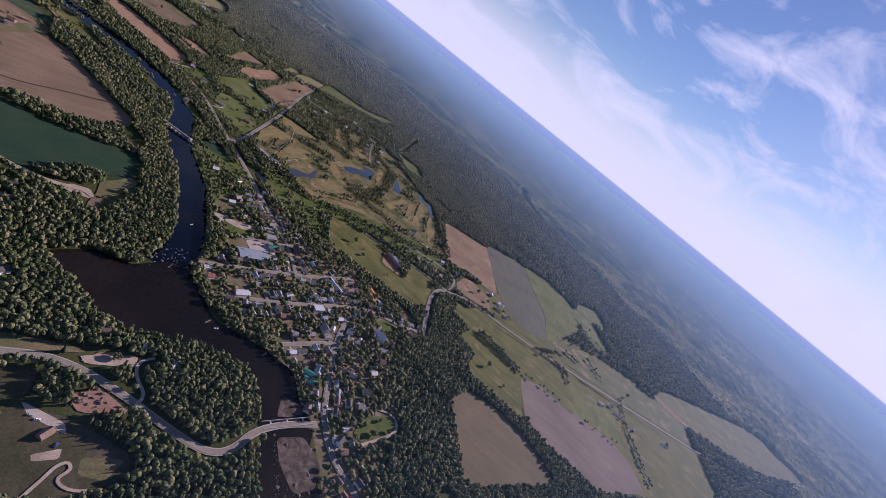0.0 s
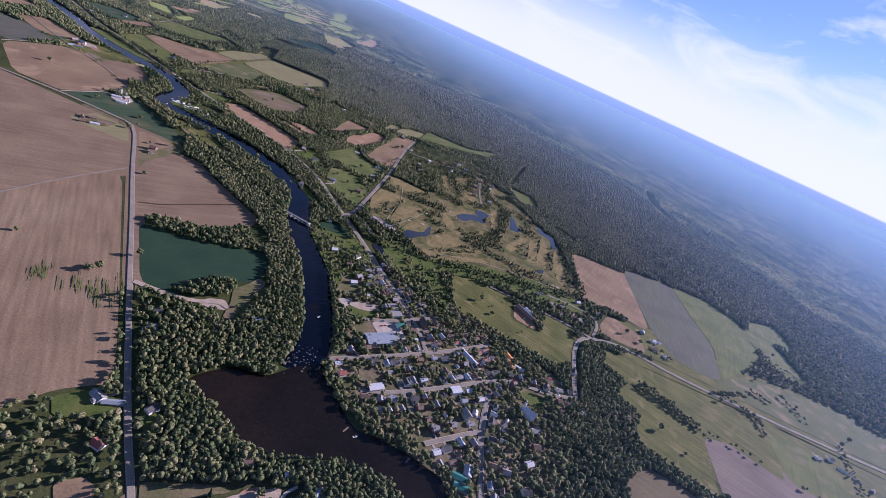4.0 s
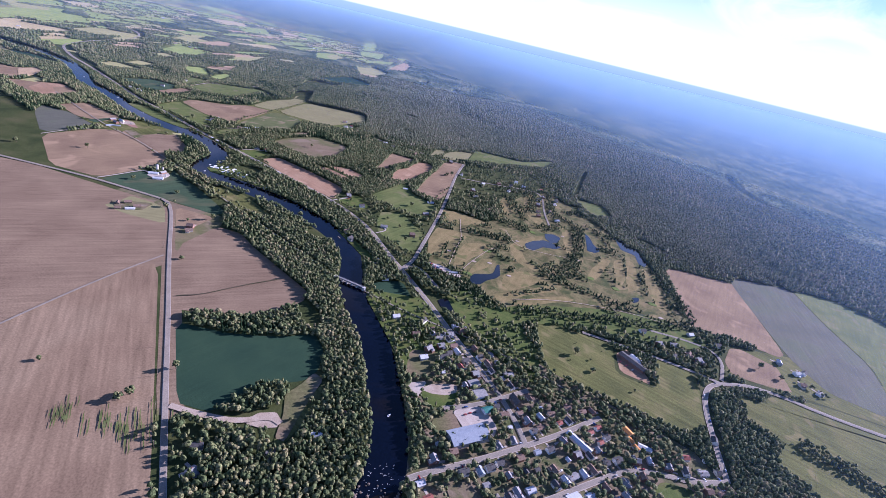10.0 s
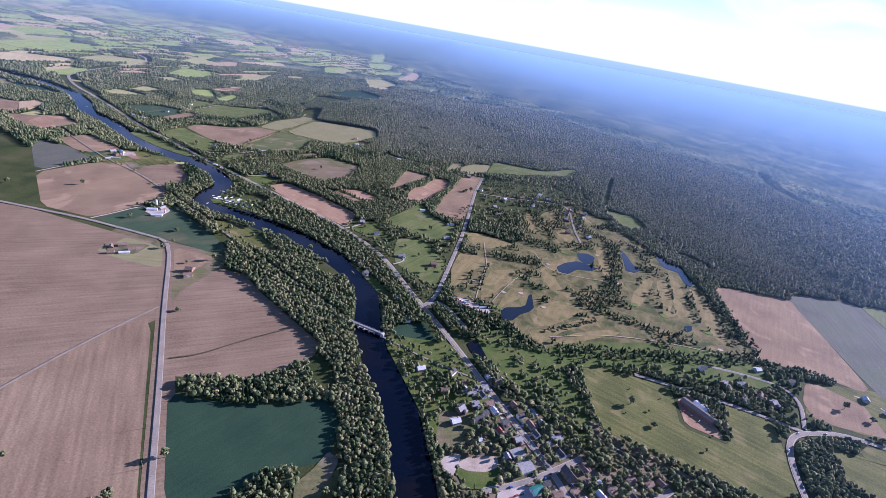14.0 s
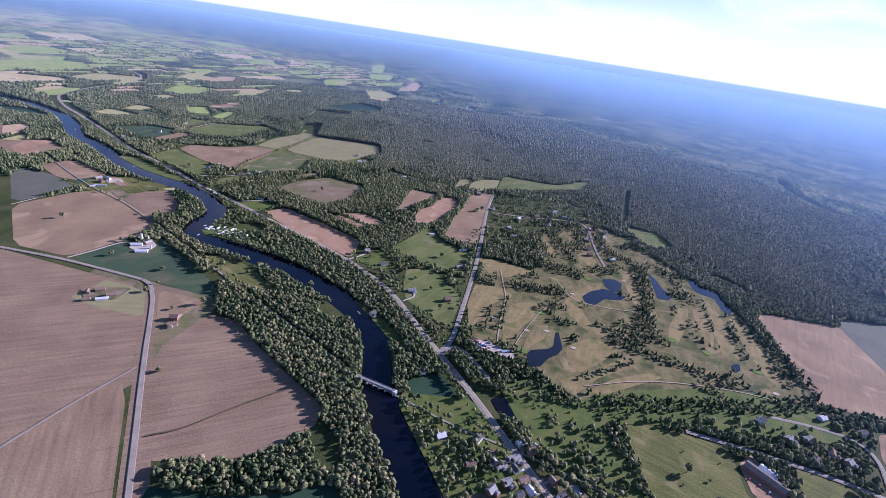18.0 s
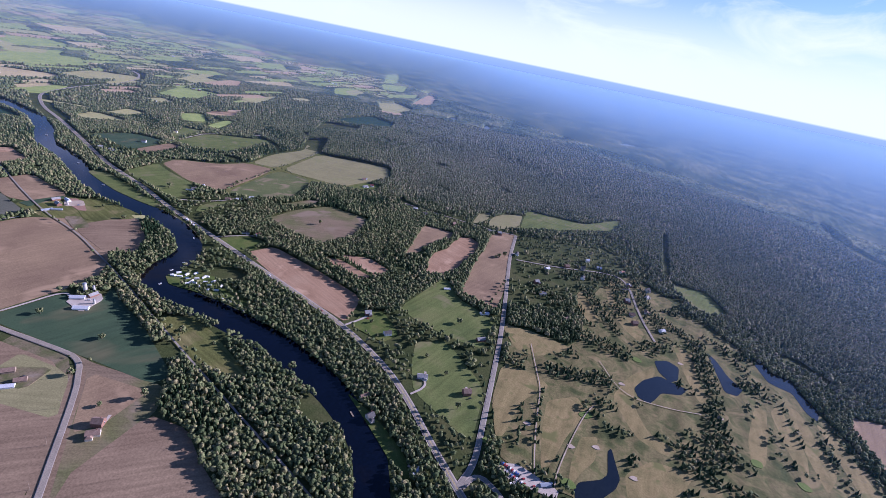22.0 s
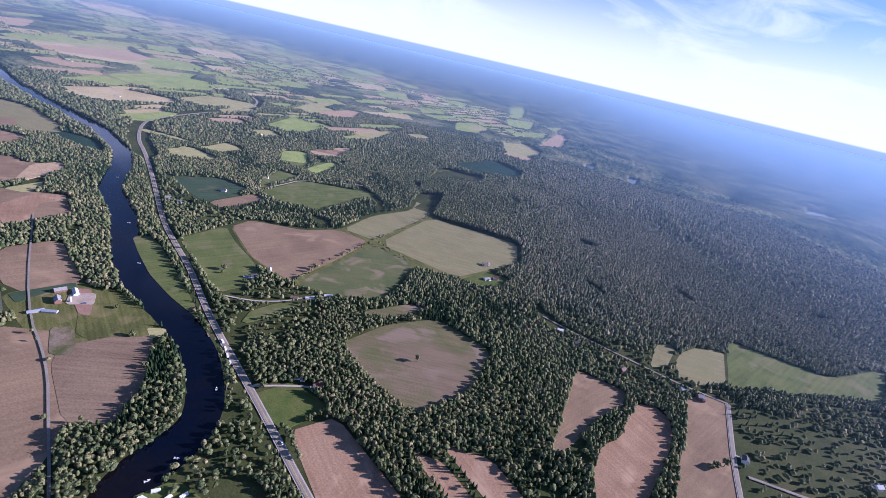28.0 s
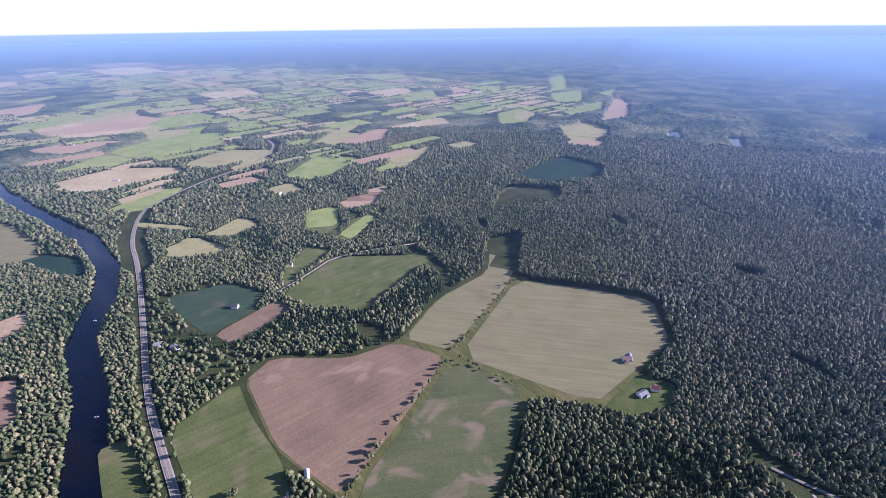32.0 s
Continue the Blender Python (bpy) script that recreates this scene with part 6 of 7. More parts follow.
def make_silo(label, h, wall, cap):
    base = empty("silo", label, "silo", "farm silos")
    for nm, r0, r1, z0, z1, m in (("shell", 2.6, 2.6, 0, h, wall), ("cap", 2.75, 0.5, h, h + 1.8, cap)):
        bm = bmesh.new()
        bmesh.ops.create_cone(bm, cap_ends=True, segments=14, radius1=r0, radius2=r1, depth=z1 - z0, matrix=Matrix.Translation((0, 0, (z0 + z1) / 2)))
        part(nm, bm, m, base)
    return base


silo = make_silo("pale concrete farm silo with a metal cap", 15, M_CONC, M_STEEL)
for x, y in ((-462, 268), (-440, 242), (-716, 508), (1130, -212)):
    put(silo, x, y, 0, prng.uniform(0.5, 0.7), 4)

# ---- vehicles ----
PAINTS = [("white", (0.75, 0.75, 0.74)), ("silver grey", (0.4, 0.41, 0.43)), ("black", (0.03, 0.03, 0.035)), ("dark red", (0.3, 0.03, 0.03)), ("blue", (0.05, 0.1, 0.28))]


def make_car(word, rgb):
    paint = mat(word.replace(" ", "_") + "_car_paint", [rgb, tuple(c * 1.08 for c in rgb)], rough=0.3, spec=0.5, fine=0)
    base = empty("car", word + " car standing on wheels", "car", "parked cars")
    bm = bmesh.new()
    box(bm, 0, 0, 0.35, 4.5, 1.8, 0.55, 0, 0.97)
    part("body", bm, paint, base)
    bm = bmesh.new()
    box(bm, -0.2, 0, 0.9, 2.6, 1.65, 0.55, 0, 0.78)
    part("cabin", bm, M_GLASS, base)
    bm = bmesh.new()
    box(bm, -0.2, 0, 1.44, 1.9, 1.3, 0.06)
    part("car_roof", bm, paint, base)
    for sx in (-1.4, 1.4):
        for sy in (-0.85, 0.85):
            bm = bmesh.new()
            bmesh.ops.create_cone(bm, cap_ends=True, segments=10, radius1=0.33, radius2=0.33, depth=0.22, matrix=Matrix.Translation((sx, sy, 0.33)) @ Matrix.Rotation(math.pi / 2, 4, "X"))
            part("wheel", bm, M_TYRE, base)
    return base


CARS = [make_car(*p) for p in PAINTS]


def park(x, y, deg, z=0.75):
    c = copy_thing(prng.choice(CARS), pose(x, y, z, 0, 0, deg))
    return c


for x, y, deg in DRIVES:
    park(x, y, deg, 0.3)
for i in range(11):
    park(140 + i * 2.1, 129 - i * 1.3, 58)
for i in range(8):
    park(146 + i * 2.8, 117 - i * 1.6, 58)
for x, y, deg in ((165, 113, 20), (176, 106, 30), (222, -236, 31), (228, -232, 31), (234, -229, 31), (246, -250, 120), (250, -256, 120), (104, -576, 40), (122, -612, 20), (128, -614, 25), (150, -630, 80), (-400, 96, 10), (-452, 246, 30), (-76, 352, 40), (24, 236, 10), (98, 222, 30), (-700, 515, 40), (-590, 728, 30), (-250, 1010, 20), (485, -70, 30), (478, -62, 30), (470, -55, 30), (555, 60, 10)):
    park(x, y, deg)
for line, z in ((STREETS[0], 1.4), (STREETS[2], 1.5), (MAINST, 1.4), (HWY[:12], 1.4), (STREETS[1], 1.4), (EROAD[:6], 1.5)):
    for (ax, ay), (bx, by) in zip(line, line[1:]):
        if prng.random() < 0.75:
            u, deg = prng.uniform(0.2, 0.8), math.degrees(math.atan2(by - ay, bx - ax))
            off = prng.choice((-2, 2))
            park(ax + (bx - ax) * u - math.sin(radians(deg)) * off, ay + (by - ay) * u + math.cos(radians(deg)) * off, deg + (180 if off > 0 else 0), z)

# trailers along the river camp
trailer = empty("camping_trailer", "white camping trailer beside the river", "trailer", "camping trailers")
bm = bmesh.new()
box(bm, 0, 0, 0.6, 7.5, 2.5, 2.3, 0, 0.95)
part("body", bm, M_WHITE, trailer)
for sx in (-0.7, 0.7):
    bm = bmesh.new()
    bmesh.ops.create_cone(bm, cap_ends=True, segments=10, radius1=0.4, radius2=0.4, depth=2.5, matrix=Matrix.Translation((sx, 0, 0.4)) @ Matrix.Rotation(math.pi / 2, 4, "X"))
    part("axle_wheels", bm, M_TYRE, trailer)
window(trailer, -1.5, -1.22, 1.5, 1.4, 0.8, 0)
for x, y, deg in ((-399, 350, 0), (-396, 362, 47), (-364, 346, 94), (-347, 337, 141), (-352, 368, 8), (-335, 358, 55), (-317, 350, 102), (-297, 317, 149), (-285, 315, 16), (-254, 303, 63), (-244, 300, 110), (-388, 352, 20), (-382, 362, 80), (-374, 352, 40), (-372, 370, 70), (-362, 356, 30), (-354, 364, 60), (-358, 343, 10), (-345, 352, 20), (-366, 338, 50), (-335, 345, 30), (-330, 332, 80), (-318, 336, 20), (-445, 508, 120), (-456, 518, 130), (-468, 528, 140), (-480, 537, 140), (-492, 546, 145), (-505, 555, 150)):
    put(trailer, x, y, deg, 1, 4)

# docks and moored boats
dock = empty("dock", "short pale timber dock on posts", "dock", "river docks")
bm = bmesh.new()
box(bm, 0, 0, 0.5, 9, 1.8, 0.18)
part("deck", bm, M_TIMBER, dock)
for sx in (-4, 0, 4):
    bm = bmesh.new()
    box(bm, sx, 0.7, -0.6, 0.25, 0.25, 1.5)
    part("post", bm, M_TIMBER, dock)
boat = empty("boat", "small white motor boat", "boat", "moored boats")
bm = bmesh.new()
vs = [bm.verts.new(p) for p in ((-2.6, -1, 0.9), (1.2, -1, 0.95), (3, 0, 1.15), (1.2, 1, 0.95), (-2.6, 1, 0.9), (-2.5, -0.6, 0), (1, -0.6, 0), (2.2, 0, 0.2), (1, 0.6, 0), (-2.5, 0.6, 0))]
for q in ((0, 1, 2, 3, 4), (9, 8, 7, 6, 5), (0, 5, 6, 1), (1, 6, 7, 2), (2, 7, 8, 3), (3, 8, 9, 4), (4, 9, 5, 0)):
    bm.faces.new([vs[i] for i in q])
part("hull", bm, M_WHITE, boat)
bm = bmesh.new()
box(bm, -0.2, 0, 0.93, 1.2, 1.3, 0.5, 0, 0.8)
part("windscreen", bm, M_GLASS, boat)
for x, y, deg in ((-386, 340, 60), (-350, 326, 15), (-325, 322, 10), (-440, 494, 130), (-462, 512, 135), (-490, 534, 140), (-42, 150, 130), (210, -436, 60), (285, -452, 60), (-530, 556, 150)):
    put(dock, x, y, deg, 1, 2)
for x, y, deg in ((-411, 366, 60), (-409, 396, 20), (-448, 486, 130), (-880, 722, 30), (-1090, 862, 40), (-745, 632, 20), (132, -262, 60), (222, -442, 30)):
    c = copy_thing(boat, pose(x, y, 0.05, 0, 0, deg))

# ---- bridges ----
rail_bridge = empty("railway_bridge", "narrow old railway bridge on pale concrete piers", "bridge")
bdeg = math.atan2(-12, 38)
bm = bmesh.new()
box(bm, 19, -6, 5.2, 52, 3.2, 0.6, bdeg)
part("deck", bm, M_RGREY, rail_bridge)
for s in (-1.9, 1.9):
    bm = bmesh.new()
    box(bm, 19 - s * math.sin(bdeg), -6 + s * math.cos(bdeg), 3.9, 52, 0.35, 1.3, bdeg)
    part("girder", bm, M_STEEL, rail_bridge)
    bm = bmesh.new()
    box(bm, 19 - s * math.sin(bdeg), -6 + s * math.cos(bdeg), 6.6, 52, 0.15, 0.15, bdeg)
    part("handrail", bm, M_STEEL, rail_bridge)
for u in (-13, -4, 5, 14):
    bm = bmesh.new()
    box(bm, 19 + u * math.cos(bdeg), -6 + u * math.sin(bdeg), -0.5, 2.2, 4.6, 4.5, bdeg, 0.8)
    part("pier", bm, M_CONC, rail_bridge, "pale concrete pier")
for u in (-27, 27):
    bm = bmesh.new()
    box(bm, 19 + u * math.cos(bdeg), -6 + u * math.sin(bdeg), -0.5, 5, 6, 6.3, bdeg, 0.9)
    part("abutment", bm, M_CONC, rail_bridge)
road_bridge = empty("road_bridge", "low concrete road bridge over the rapids", "bridge")
bdeg = math.atan2(35, 69)
for s in (-4.6, 4.6):
    bm = bmesh.new()
    box(bm, 331 - s * math.sin(bdeg), -538 + s * math.cos(bdeg), 0.4, 60, 0.4, 2.0, bdeg)
    part("parapet", bm, M_CONC, road_bridge)
for u in (-20, 0, 20):
    bm = bmesh.new()
    box(bm, 331 + u * math.cos(bdeg), -538 + u * math.sin(bdeg), -0.5, 1.6, 9, 1.5, bdeg)
    part("pier", bm, M_CONC, road_bridge)

# ---- rapids ----
for i in range(46):
    a = i < 26
    x, y = (prng.gauss(134, 16), prng.gauss(-366, 11)) if a else (prng.gauss(343, 16), prng.gauss(-598, 28))
    bm = bmesh.new()
    bmesh.ops.create_icosphere(bm, subdivisions=1, radius=1)
    for v in bm.verts:
        v.co *= prng.uniform(0.7, 1.2)
        v.co.z *= 0.6
    ob = part("rock", bm, M_ROCK)
    ob.matrix_basis = pose(x, y, 0.4, 0, 0, prng.uniform(0, 360)) @ Matrix.Scale(prng.uniform(0.8, 2.6), 4)
    tagged(ob, "bare river rock in the rapids", "rock", "rocks in the rapids")
for i in range(34):
    bm = bmesh.new()
    bmesh.ops.create_icosphere(bm, subdivisions=1, radius=1)
    for v in bm.verts:
        v.co *= prng.uniform(0.65, 1.25)
    ob = part("boulder", bm, M_ROCK)
    ob.matrix_basis = pose(prng.gauss(150, 9), prng.gauss(-579, 6), 0.7, 0, 0, prng.uniform(0, 360)) @ Matrix.Scale(prng.uniform(0.7, 2.2), 4)
    tagged(ob, "pale boulder heaped in a gravel yard", "boulder", "boulders in the gravel yard")
FV, FF = [], []
frng = np.random.default_rng(3)
for i in range(290):
    if i < 70:
        x, y, a = frng.normal(139, 13), frng.normal(-352, 16), frng.normal(0.5, 0.5)
    else:
        u, lane = frng.random(), frng.integers(0, 4)
        x, y, a = 322 + 13 * lane + 14 * u + frng.normal(0, 1.8), -566 - 62 * u + frng.normal(0, 3), frng.normal(-1.3, 0.3)
    l, w = frng.uniform(0.3, 1.5), frng.uniform(0.07, 0.24)
    c, s = math.cos(a), math.sin(a)
    if i >= 70:
        l, w = l * 3.4, w * 3.2
    k = len(FV)
    for dx, dy in ((-1, 0), (-0.3, -1), (0.6, -0.7), (1, 0.1), (0.2, 1), (-0.6, 0.6)):
        FV.append((x + dx * l * c - dy * w * s, y + dx * l * s + dy * w * c, 0.4 + 0.1 * frng.random()))
    FV.append((x, y, 0.62))
    FF += [(k + j, k + (j + 1) % 6, k + 6) for j in range(6)]
tagged(raw("white_water", FV, FF, M_FOAM), "broken white water over the rapids", "white water", kind="stuff")

# ---- utility poles ----
pole = empty("utility_pole", "grey timber utility pole with a crossarm", "utility pole", "roadside utility poles")
bm = bmesh.new()
bmesh.ops.create_cone(bm, cap_ends=True, segments=7, radius1=0.22, radius2=0.14, depth=11, matrix=Matrix.Translation((0, 0, 5.5)))
part("post", bm, M_TIMBER, pole)
bm = bmesh.new()
box(bm, 0, 0, 10, 0.15, 2.4, 0.18)
part("crossarm", bm, M_TIMBER, pole)
for s in (-1, 0, 1):
    bm = bmesh.new()
    box(bm, 0, s, 10.18, 0.12, 0.12, 0.3)
    part("insulator", bm, M_GLASS, pole)


def pole_row(line, off, gap):
    run = 0.0
    for (ax, ay), (bx, by) in zip(line, line[1:]):
        length, ang = math.dist((ax, ay), (bx, by)), math.atan2(by - ay, bx - ax)
        while run < length:
            u = run / length
            copy_thing(pole, pose(ax + (bx - ax) * u - math.sin(ang) * off, ay + (by - ay) * u + math.cos(ang) * off, 0, 0, 0, math.degrees(ang)))
            run += gap
        run -= length


pole_row(HWY[:15], 8, 48)
pole_row([(93, 84), (109, 117), (115, 164), (132, 303), (146, 435), (165, 622)], -7, 48)
pole_row(WROAD[1:9], 8, 50)

# ---- village trees, hedges, golf trees (countless) ----
tx, ty = grid_points(130, 560, -620, -80, 6.4, 0.42, gen)
keep = inside(tx, ty, VILLAGE) & (gen.random(len(tx)) < 0.82) & (broad_noise(tx, ty, 30) > -0.55)
for line, clear in LINES:
    keep &= away(tx, ty, line) > clear - 1.5
for x, y, r in TAKEN:
    keep &= np.hypot(tx - x, ty - y) > min(r, 10) + 1.0
for poly in CROWDED:
    keep &= ~inside(tx, ty, poly)
bx, by = grid_points(120, 360, -480, -90, 5.4, 0.4, gen)
bank = (away(bx, by, RIVER) < 38) & (away(bx, by, RIVER) > 24) | (away(bx, by, [(176, -372), (217, -424), (246, -428), (285, -437), (328, -458)]) < 9)
bank &= inside(bx, by, VILLAGE) & (gen.random(len(bx)) < 0.85)
for poly in CROWDED:
    bank &= ~inside(bx, by, poly)
for line, clear in LINES:
    bank &= away(bx, by, line) > min(clear, 6)
for x, y, r in TAKEN:
    bank &= np.hypot(bx - x, by - y) > min(r, 8)
tx, ty = np.r_[tx[keep], bx[bank]], np.r_[ty[keep], by[bank]]
plant("village_trees", "leafy garden trees between the village houses", M_LEAF, NEAR_SHAPES, tx, ty, gen.uniform(4, 11, len(tx)), 3.5 + 6 * gen.random(len(tx)) ** 1.3, gen, "trees")

GOLF_LAND = [(165, 428), (265, 395), (352, 650), (466, 775), (588, 562), (690, 334), (655, 90), (560, 60), (450, 30), (346, 25), (268, 32), (225, 104), (175, 114), (135, 140), (150, 355)]
ROWS = [[(579, 412), (519, 257)], [(597, 367), (570, 204)], [(630, 346), (630, 237), (638, 162)], [(688, 387), (682, 276), (671, 141)], [(689, 348), (677, 182), (666, 95)], [(656, 256), (633, 132)], [(522, 245), (563, 219)], [(543, 149), (597, 64)], [(583, 600), (592, 513)], [(528, 630), (585, 577)], [(188, 451), (160, 155)]]
ROWS += [[(204, 290), (184, 162)], [(224, 238), (207, 145)], [(160, 325), (139, 149)], [(289, 76), (359, 112), (394, 141)], [(317, 127), (367, 167)], [(596, 336), (563, 244)], [(411, 693), (433, 543)], [(315, 652), (337, 507)], [(535, 348), (494, 250)], [(612, 300), (600, 190)], [(650, 330), (655, 200)], [(560, 300), (540, 210)]]
ROWS = [pair for line in ROWS for pair in zip(line, line[1:])]
px, py = [], []
for a, b in ROWS:
    n = int(math.dist(a, b) / 4.6)
    for i in range(n):
        if gen.random() < 0.78:
            u = i / n
            px.append(a[0] + (b[0] - a[0]) * u + gen.normal(0, 3))
            py.append(a[1] + (b[1] - a[1]) * u + gen.normal(0, 2.5))
cx, cy = grid_points(130, 700, 20, 780, 7.2, 0.35, gen)
clump = inside(cx, cy, GOLF_LAND) & (broad_noise(cx * 1.25 + cy * 0.3, cy * 1.6, 32) > 0.58)
belt = np.zeros(len(cx), bool)
for line, w in (([(510, 504), (490, 400), (454, 275), (430, 207), (380, 190)], 17), ([(282, 224), (364, 224), (430, 215)], 8), ([(160, 488), (240, 470), (350, 418)], 22), ([(222, 326), (301, 330)], 17), ([(223, 586), (291, 536)], 20), ([(397, 175), (452, 157), (498, 137)], 10), ([(215, 70), (273, 22)], 16), ([(560, 500), (580, 440)], 6), ([(400, 765), (392, 560)], 11), ([(462, 740), (452, 520)], 9), ([(300, 700), (380, 720)], 16), ([(330, 640), (360, 480)], 9), ([(400, 740), (470, 560), (520, 500)], 12), ([(340, 40), (460, 60), (560, 80), (650, 110)], 14)):
    belt |= away(cx, cy, line) < w
clump |= belt
px, py = np.r_[px, cx[clump]], np.r_[py, cy[clump]]
keep = np.ones(len(px), bool)
for poly in OPEN:
    if len(poly) >= 8:
        ax = np.array(poly)
        if 150 < ax[:, 0].mean() < 700 and 60 < ax[:, 1].mean() < 500 and np.ptp(ax[:, 0]) < 130:
            keep &= ~inside(px, py, poly)
for line, clear in LINES:
    keep &= away(px, py, line) > clear
px, py = px[keep], py[keep]
spiky = gen.random(len(px)) < 0.42
plant("golf_trees", "rows and clumps of trees between the fairways", M_LEAF, NEAR_SHAPES, px[~spiky], py[~spiky], gen.uniform(3.5, 9, (~spiky).sum()), gen.uniform(3, 6.5, (~spiky).sum()), gen, "trees")
plant("golf_conifers", "small dark conifers between the fairways", M_NEEDLE, SPIRES, px[spiky], py[spiky], gen.uniform(6, 11, spiky.sum()), gen.uniform(4, 6.5, spiky.sum()), gen, "trees")

# greens, bunkers and paths
for x, y in ((127, 157), (217, 121), (532, 199), (600, 168), (375, 407), (258, 241), (483, 222)):
    ang = [k * math.tau / 10 for k in range(10)]
    field(M_FAIRWAY, "clipped bright putting green", *[(x + 9 * math.cos(a) * (1 + 0.2 * math.sin(2 * a + x)), y + 7 * math.sin(a)) for a in ang], soft=1, name="putting_green", category="putting green")
for x, y in ((262, 186), (228, 178), (330, 330), (470, 300), (600, 118), (455, 425), (175, 200), (300, 150)):
    ang = [k * math.tau / 10 for k in range(10)]
    field(M_SAND, "pale sand bunker on the golf course", *[(x + 5 * math.cos(a) * (1 + 0.3 * math.sin(3 * a + x)), y + 3.5 * math.sin(a)) for a in ang], soft=1, name="bunker", category="bunker")
road("cart_path", "narrow pale golf cart path", [(178, 120), (180, 148), (187, 209), (199, 274), (196, 311), (192, 384)], 1.7, 0, M_SAND, clear=0)
road("cart_path", "narrow winding golf cart path", [(200, 112), (205, 131), (225, 178), (257, 242), (273, 263)], 1.7, 0, M_SAND, clear=0)
road("cart_path", "narrow pale golf cart path", [(440, 298), (388, 294), (323, 303), (305, 378)], 1.7, 0, M_SAND, clear=0)
road("cart_path", "narrow pale golf cart path", [(300, 62), (400, 100), (520, 110), (600, 100)], 1.7, 0, M_SAND, clear=0)

# hedge rows and single bushes along field edges
hx, hy = [], []
for line, gap, chance in (
    ([(-510, 988), (-531, 847), (-533, 804), (-534, 741)], 7, 0.7), ([(-478, 1239), (-493, 1123), (-512, 1000)], 8, 0.6), ([(-506, 986), (-403, 962)], 9, 0.5),
    ([(-275, -50), (-300, -110), (-324, -196)], 34, 0.5), ([(-355, -370), (-330, -240)], 40, 0.4),
    ([(-463, 318), (-529, 360), (-623, 420), (-741, 470)], 7, 0.8), ([(-77, 62), (-190, 138), (-330, 233), (-463, 326)], 7, 0.85), ([(335, 20), (339, -116)], 6, 0.7),
    ([(553, -272), (641, -319), (721, -361), (784, -408), (872, -456)], 2.0, 0.95), ([(556, -280), (641, -326), (721, -368), (784, -415), (872, -463)], 3.0, 0.9), ([(110, 440), (150, 590)], 9, 0.5), ([(655, 105), (695, 384)], 7, 0.8), ([(800, 5), (835, -30)], 4, 0.9), ([(1060, 32), (1200, 150), (1290, 90)], 5, 0.85), 
    ([(700, -155), (748, -182), (796, -222)], 1.6, 0.9), ([(694, -166), (744, -194), (790, -232)], 1.8, 0.9), ([(712, -148), (770, -185)], 2.5, 0.8),
    ([(893, -98), (986, -66)], 1.8, 0.9), ([(930, -92), (975, -140), (962, -182)], 2.2, 0.85), ([(940, -96), (985, -140)], 3, 0.8), ([(1030, -40), (1062, -62)], 2.0, 0.9), ([(1120, -10), (1140, -90)], 4, 0.8),
    ([(1181, -128), (1130, -233), (1100, -340), (1094, -394)], 3.2, 0.85), ([(796, -228), (860, -242), (940, -285), (1040, -312)], 9, 0.5), ([(95, 90), (118, 249), (135, 430)], 13, 0.5), ([(57, 145), (0, 225), (-90, 318)], 10, 0.6), ([(-120, 318), (-290, 420), (-420, 498)], 9, 0.6), ([(-640, 655), (-860, 785), (-1000, 890)], 9, 0.6), ([(-520, 165), (-358, 136)], 12, 0.3),
):
    for (ax, ay), (bx, by) in zip(line, line[1:]):
        n = int(math.dist((ax, ay), (bx, by)) / gap) + 1
        for i in range(n):
            if gen.random() < chance:
                u = (i + gen.random()) / n
                hx.append(ax + (bx - ax) * u + gen.normal(0, 1.6))
                hy.append(ay + (by - ay) * u + gen.normal(0, 1.6))
hx, hy = np.array(hx), np.array(hy)
keep = np.ones(len(hx), bool)
for line, clear in LINES:
    keep &= away(hx, hy, line) > max(clear - 3, 3)
plant("hedge_trees", "uneven hedge trees along field edges and roads", M_LEAF, NEAR_SHAPES, hx[keep], hy[keep], gen.uniform(3, 10, keep.sum()), gen.uniform(2.5, 6.5, keep.sum()), gen, "hedge")


# ---- single trees ----
def make_tree(label, h, w, leaf, seed, group="single field trees"):
    """A tree: tapered trunk with limbs, and a crown of many small leaf clumps with gaps."""
    r = np.random.default_rng(seed)
    base = empty("tree", label, "tree", group)
    bm = bmesh.new()
    bmesh.ops.create_cone(bm, cap_ends=True, segments=7, radius1=0.45, radius2=0.16, depth=h * 0.7, matrix=Matrix.Translation((0, 0, h * 0.35)))
    for i in range(6):
        a, e = r.uniform(0, math.tau), r.uniform(0.5, 1.0)
        m = Matrix.Translation((0, 0, h * r.uniform(0.3, 0.55))) @ Matrix.Rotation(a, 4, "Z") @ Matrix.Rotation(e, 4, "Y") @ Matrix.Translation((0, 0, w * 0.22))
        bmesh.ops.create_cone(bm, cap_ends=True, segments=5, radius1=0.17, radius2=0.05, depth=w * 0.45, matrix=m)
    part("trunk", bm, M_BARK, base)
    V, F = [], []
    for i in range(34):
        d = r.normal(size=3)
        d /= np.linalg.norm(d)
        q = d * (0.45 + 0.55 * r.random()) * np.array([w / 2, w / 2, h * 0.33])
        s = r.uniform(0.1, 0.19) * w
        v = ICO_V * (1 + r.uniform(-0.35, 0.35, (12, 1))) * s + q + (0, 0, h * 0.64)
        F.append(ICO_F + len(V) * 12)
        V.append(v)
    raw("crown", np.concatenate(V), np.concatenate(F), leaf, base)
    return base


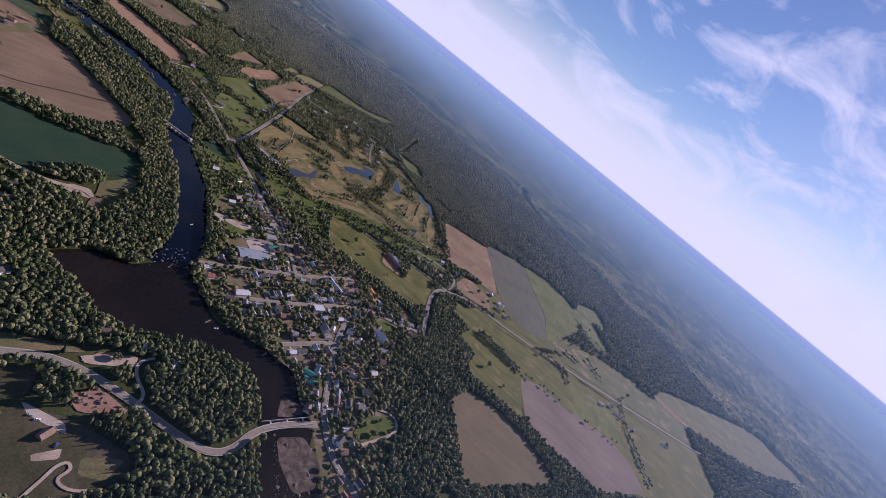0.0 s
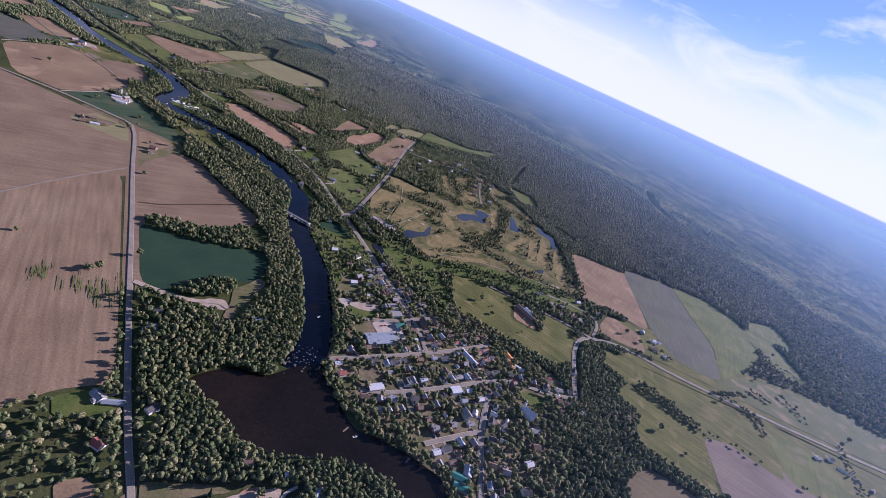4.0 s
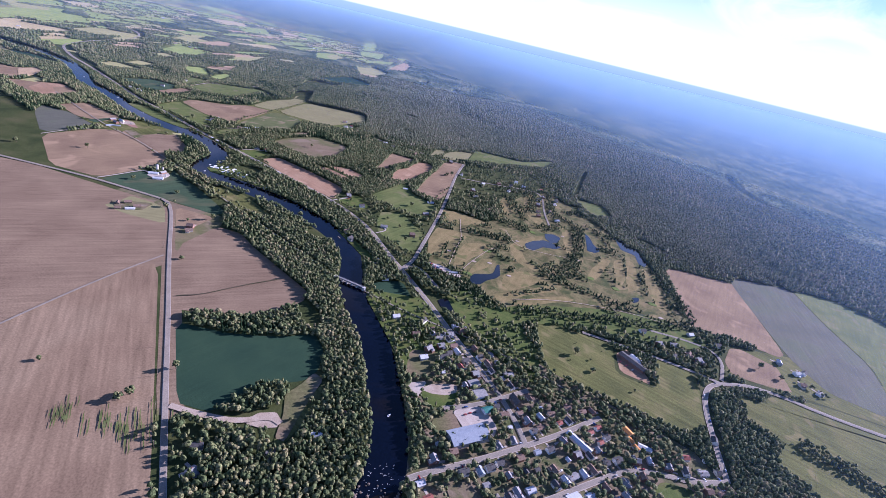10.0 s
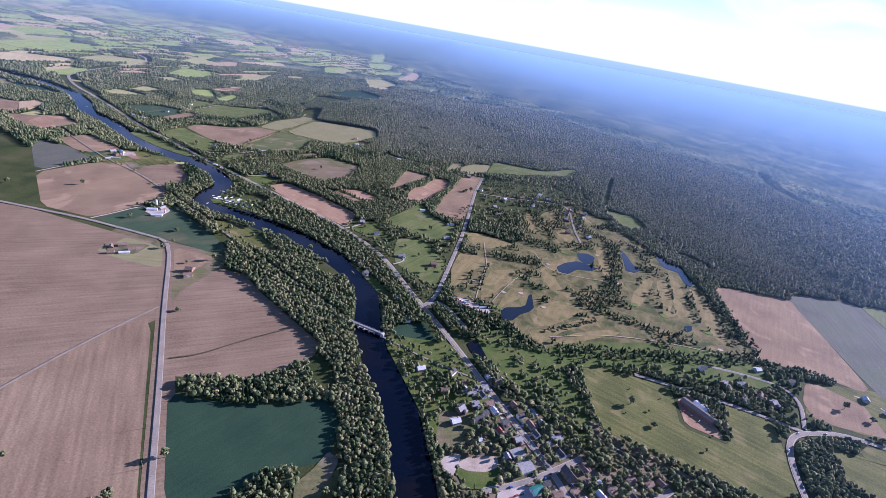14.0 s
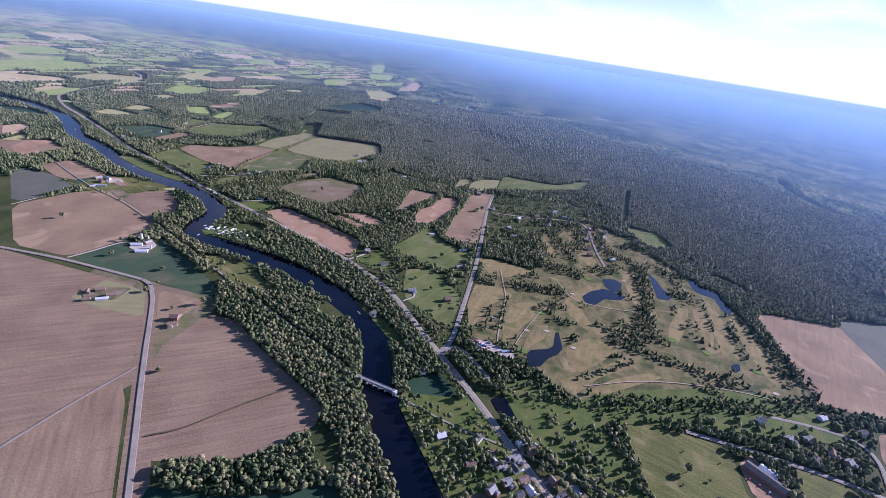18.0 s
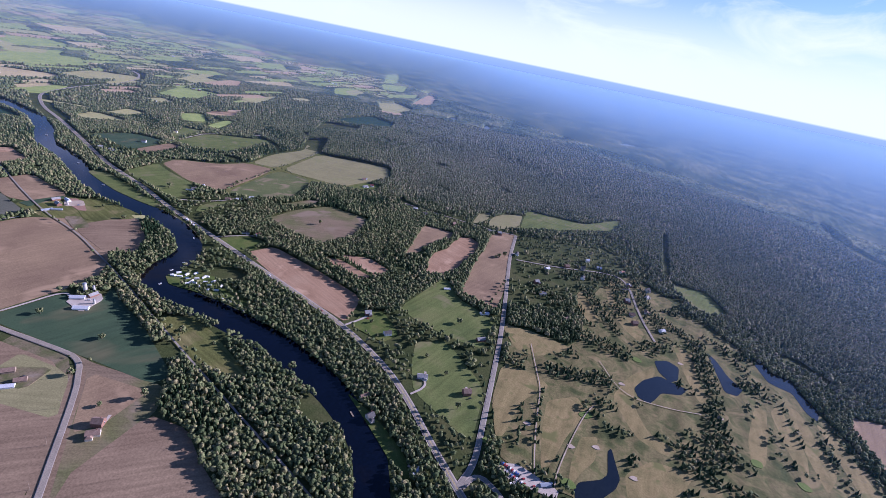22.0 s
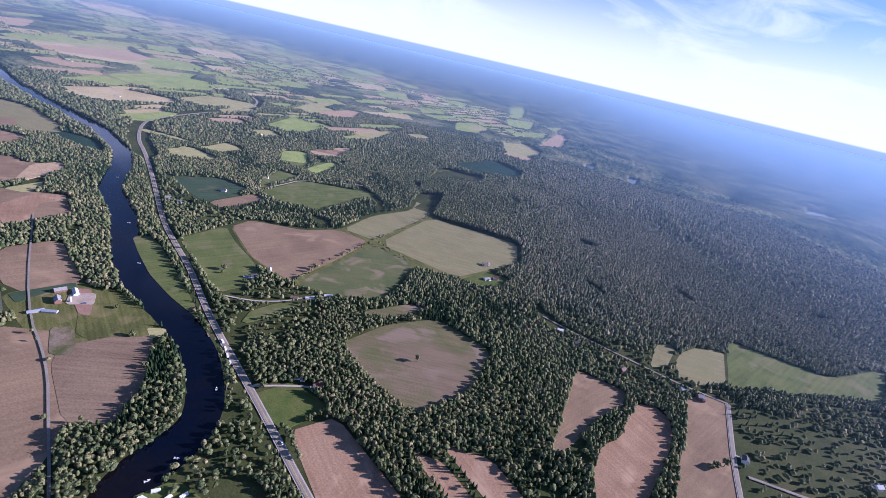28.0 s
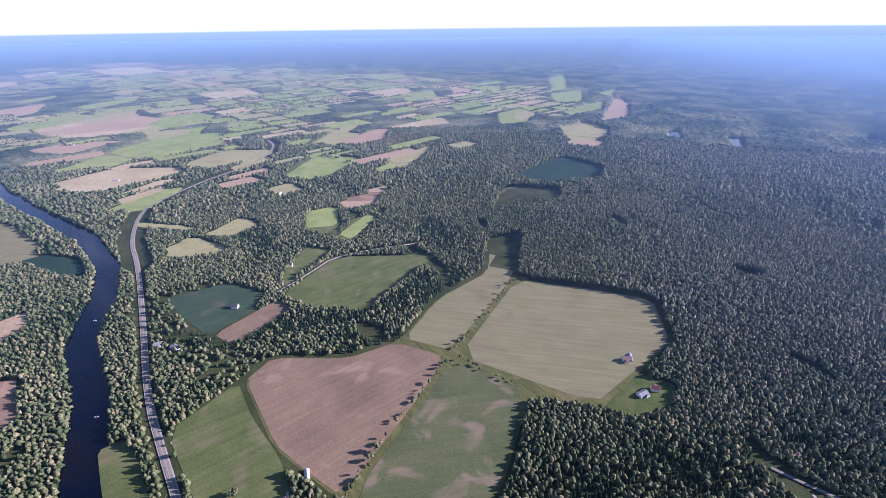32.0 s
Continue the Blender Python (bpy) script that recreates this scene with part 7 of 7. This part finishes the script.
TREES = [make_tree("round leafy field tree with a broad crown", 10, 9, M_LEAF, 1), make_tree("tall leafy tree with an uneven crown", 13, 8.5, M_LEAF, 2), make_tree("low spreading leafy tree", 7, 8, M_LEAF, 3), make_tree("small leafy tree on open ground", 6, 5.5, M_LEAF, 4)]
for x, y in ((-140, -310), (-250, -292), (-117, -258), (-268, 672), (140, 705), (150, 715), (132, 700), (-535, 800), (420, -70), (445, -40), (400, -30), (380, -80), (490, -95), (470, -120), (-650, 300), (-760, 250), (-480, 200), (-380, 178), (-300, 80), (-265, 105), (-240, -40), (-360, 112), (30, 290), (60, 260), (85, 200), (20, 350), (70, 400), (-70, 345), (-50, 310), (-410, 520), (-330, 500), (-640, 700), (-560, 690), (-590, 690), (-660, 530), (-600, 500), (-540, 470), (740, 20), (770, 0), (900, -120), (1010, -60), (1080, 20), (1150, -40), (1230, -100), (1160, 120), (1250, 180), (700, -260), (730, -300), (-140, 205), (-250, 215), (-300, 225), (40, -270), (30, -300), (-10, -320), (90, -520), (150, -530), (60, -620), (430, -500), (450, -490), (440, -515), (460, -500)):
    put(prng.choice(TREES), x + prng.uniform(-3, 3), y + prng.uniform(-3, 3), prng.uniform(0, 360), prng.uniform(0.35, 0.55) if 370 < x < 500 and -130 < y < 0 else prng.uniform(0.8, 1.2), 4)

# the first of each kind stands among the others
for k, ob in enumerate(HOUSES + SHEDS + BARNS):
    ob.matrix_basis = pose(*((188, -140), (182, -118), (200, -150), (160, -150), (192, -84), (212, -70), (480, 700), (440, 770), (360, 800), (190, -170), (205, -178), (135, -80), (-403, 78), (1160, -235), (-712, 480), (-420, 70))[k], 0, 0, 0, 30) @ Matrix.Scale(0.5 if k >= 12 else 1.0, 4)
silo.matrix_basis = pose(-470, 262, 0)
for k, ob in enumerate(CARS):
    ob.matrix_basis = pose(150 + 3 * k, 103 - k * 0.5, 0.75, 0, 0, 58)
trailer.matrix_basis, dock.matrix_basis, boat.matrix_basis = pose(-398, 352, 0), pose(-368, 330, 0, 0, 0, 70), pose(-400, 322, 0.05, 0, 0, 70)
pole.matrix_basis = pose(262, -178, 0, 0, 0, 120)
for k, ob in enumerate(TREES):
    ob.matrix_basis = pose(*((-145, -318), (395, -60), (415, -95), (-635, 690))[k], 0)

# the whole plan is laid out at the scale K
for ob in list(scene.objects):
    if ob.parent is None and ob.type in ("MESH", "EMPTY"):
        ob.matrix_basis = Matrix.Scale(K, 4) @ ob.matrix_basis
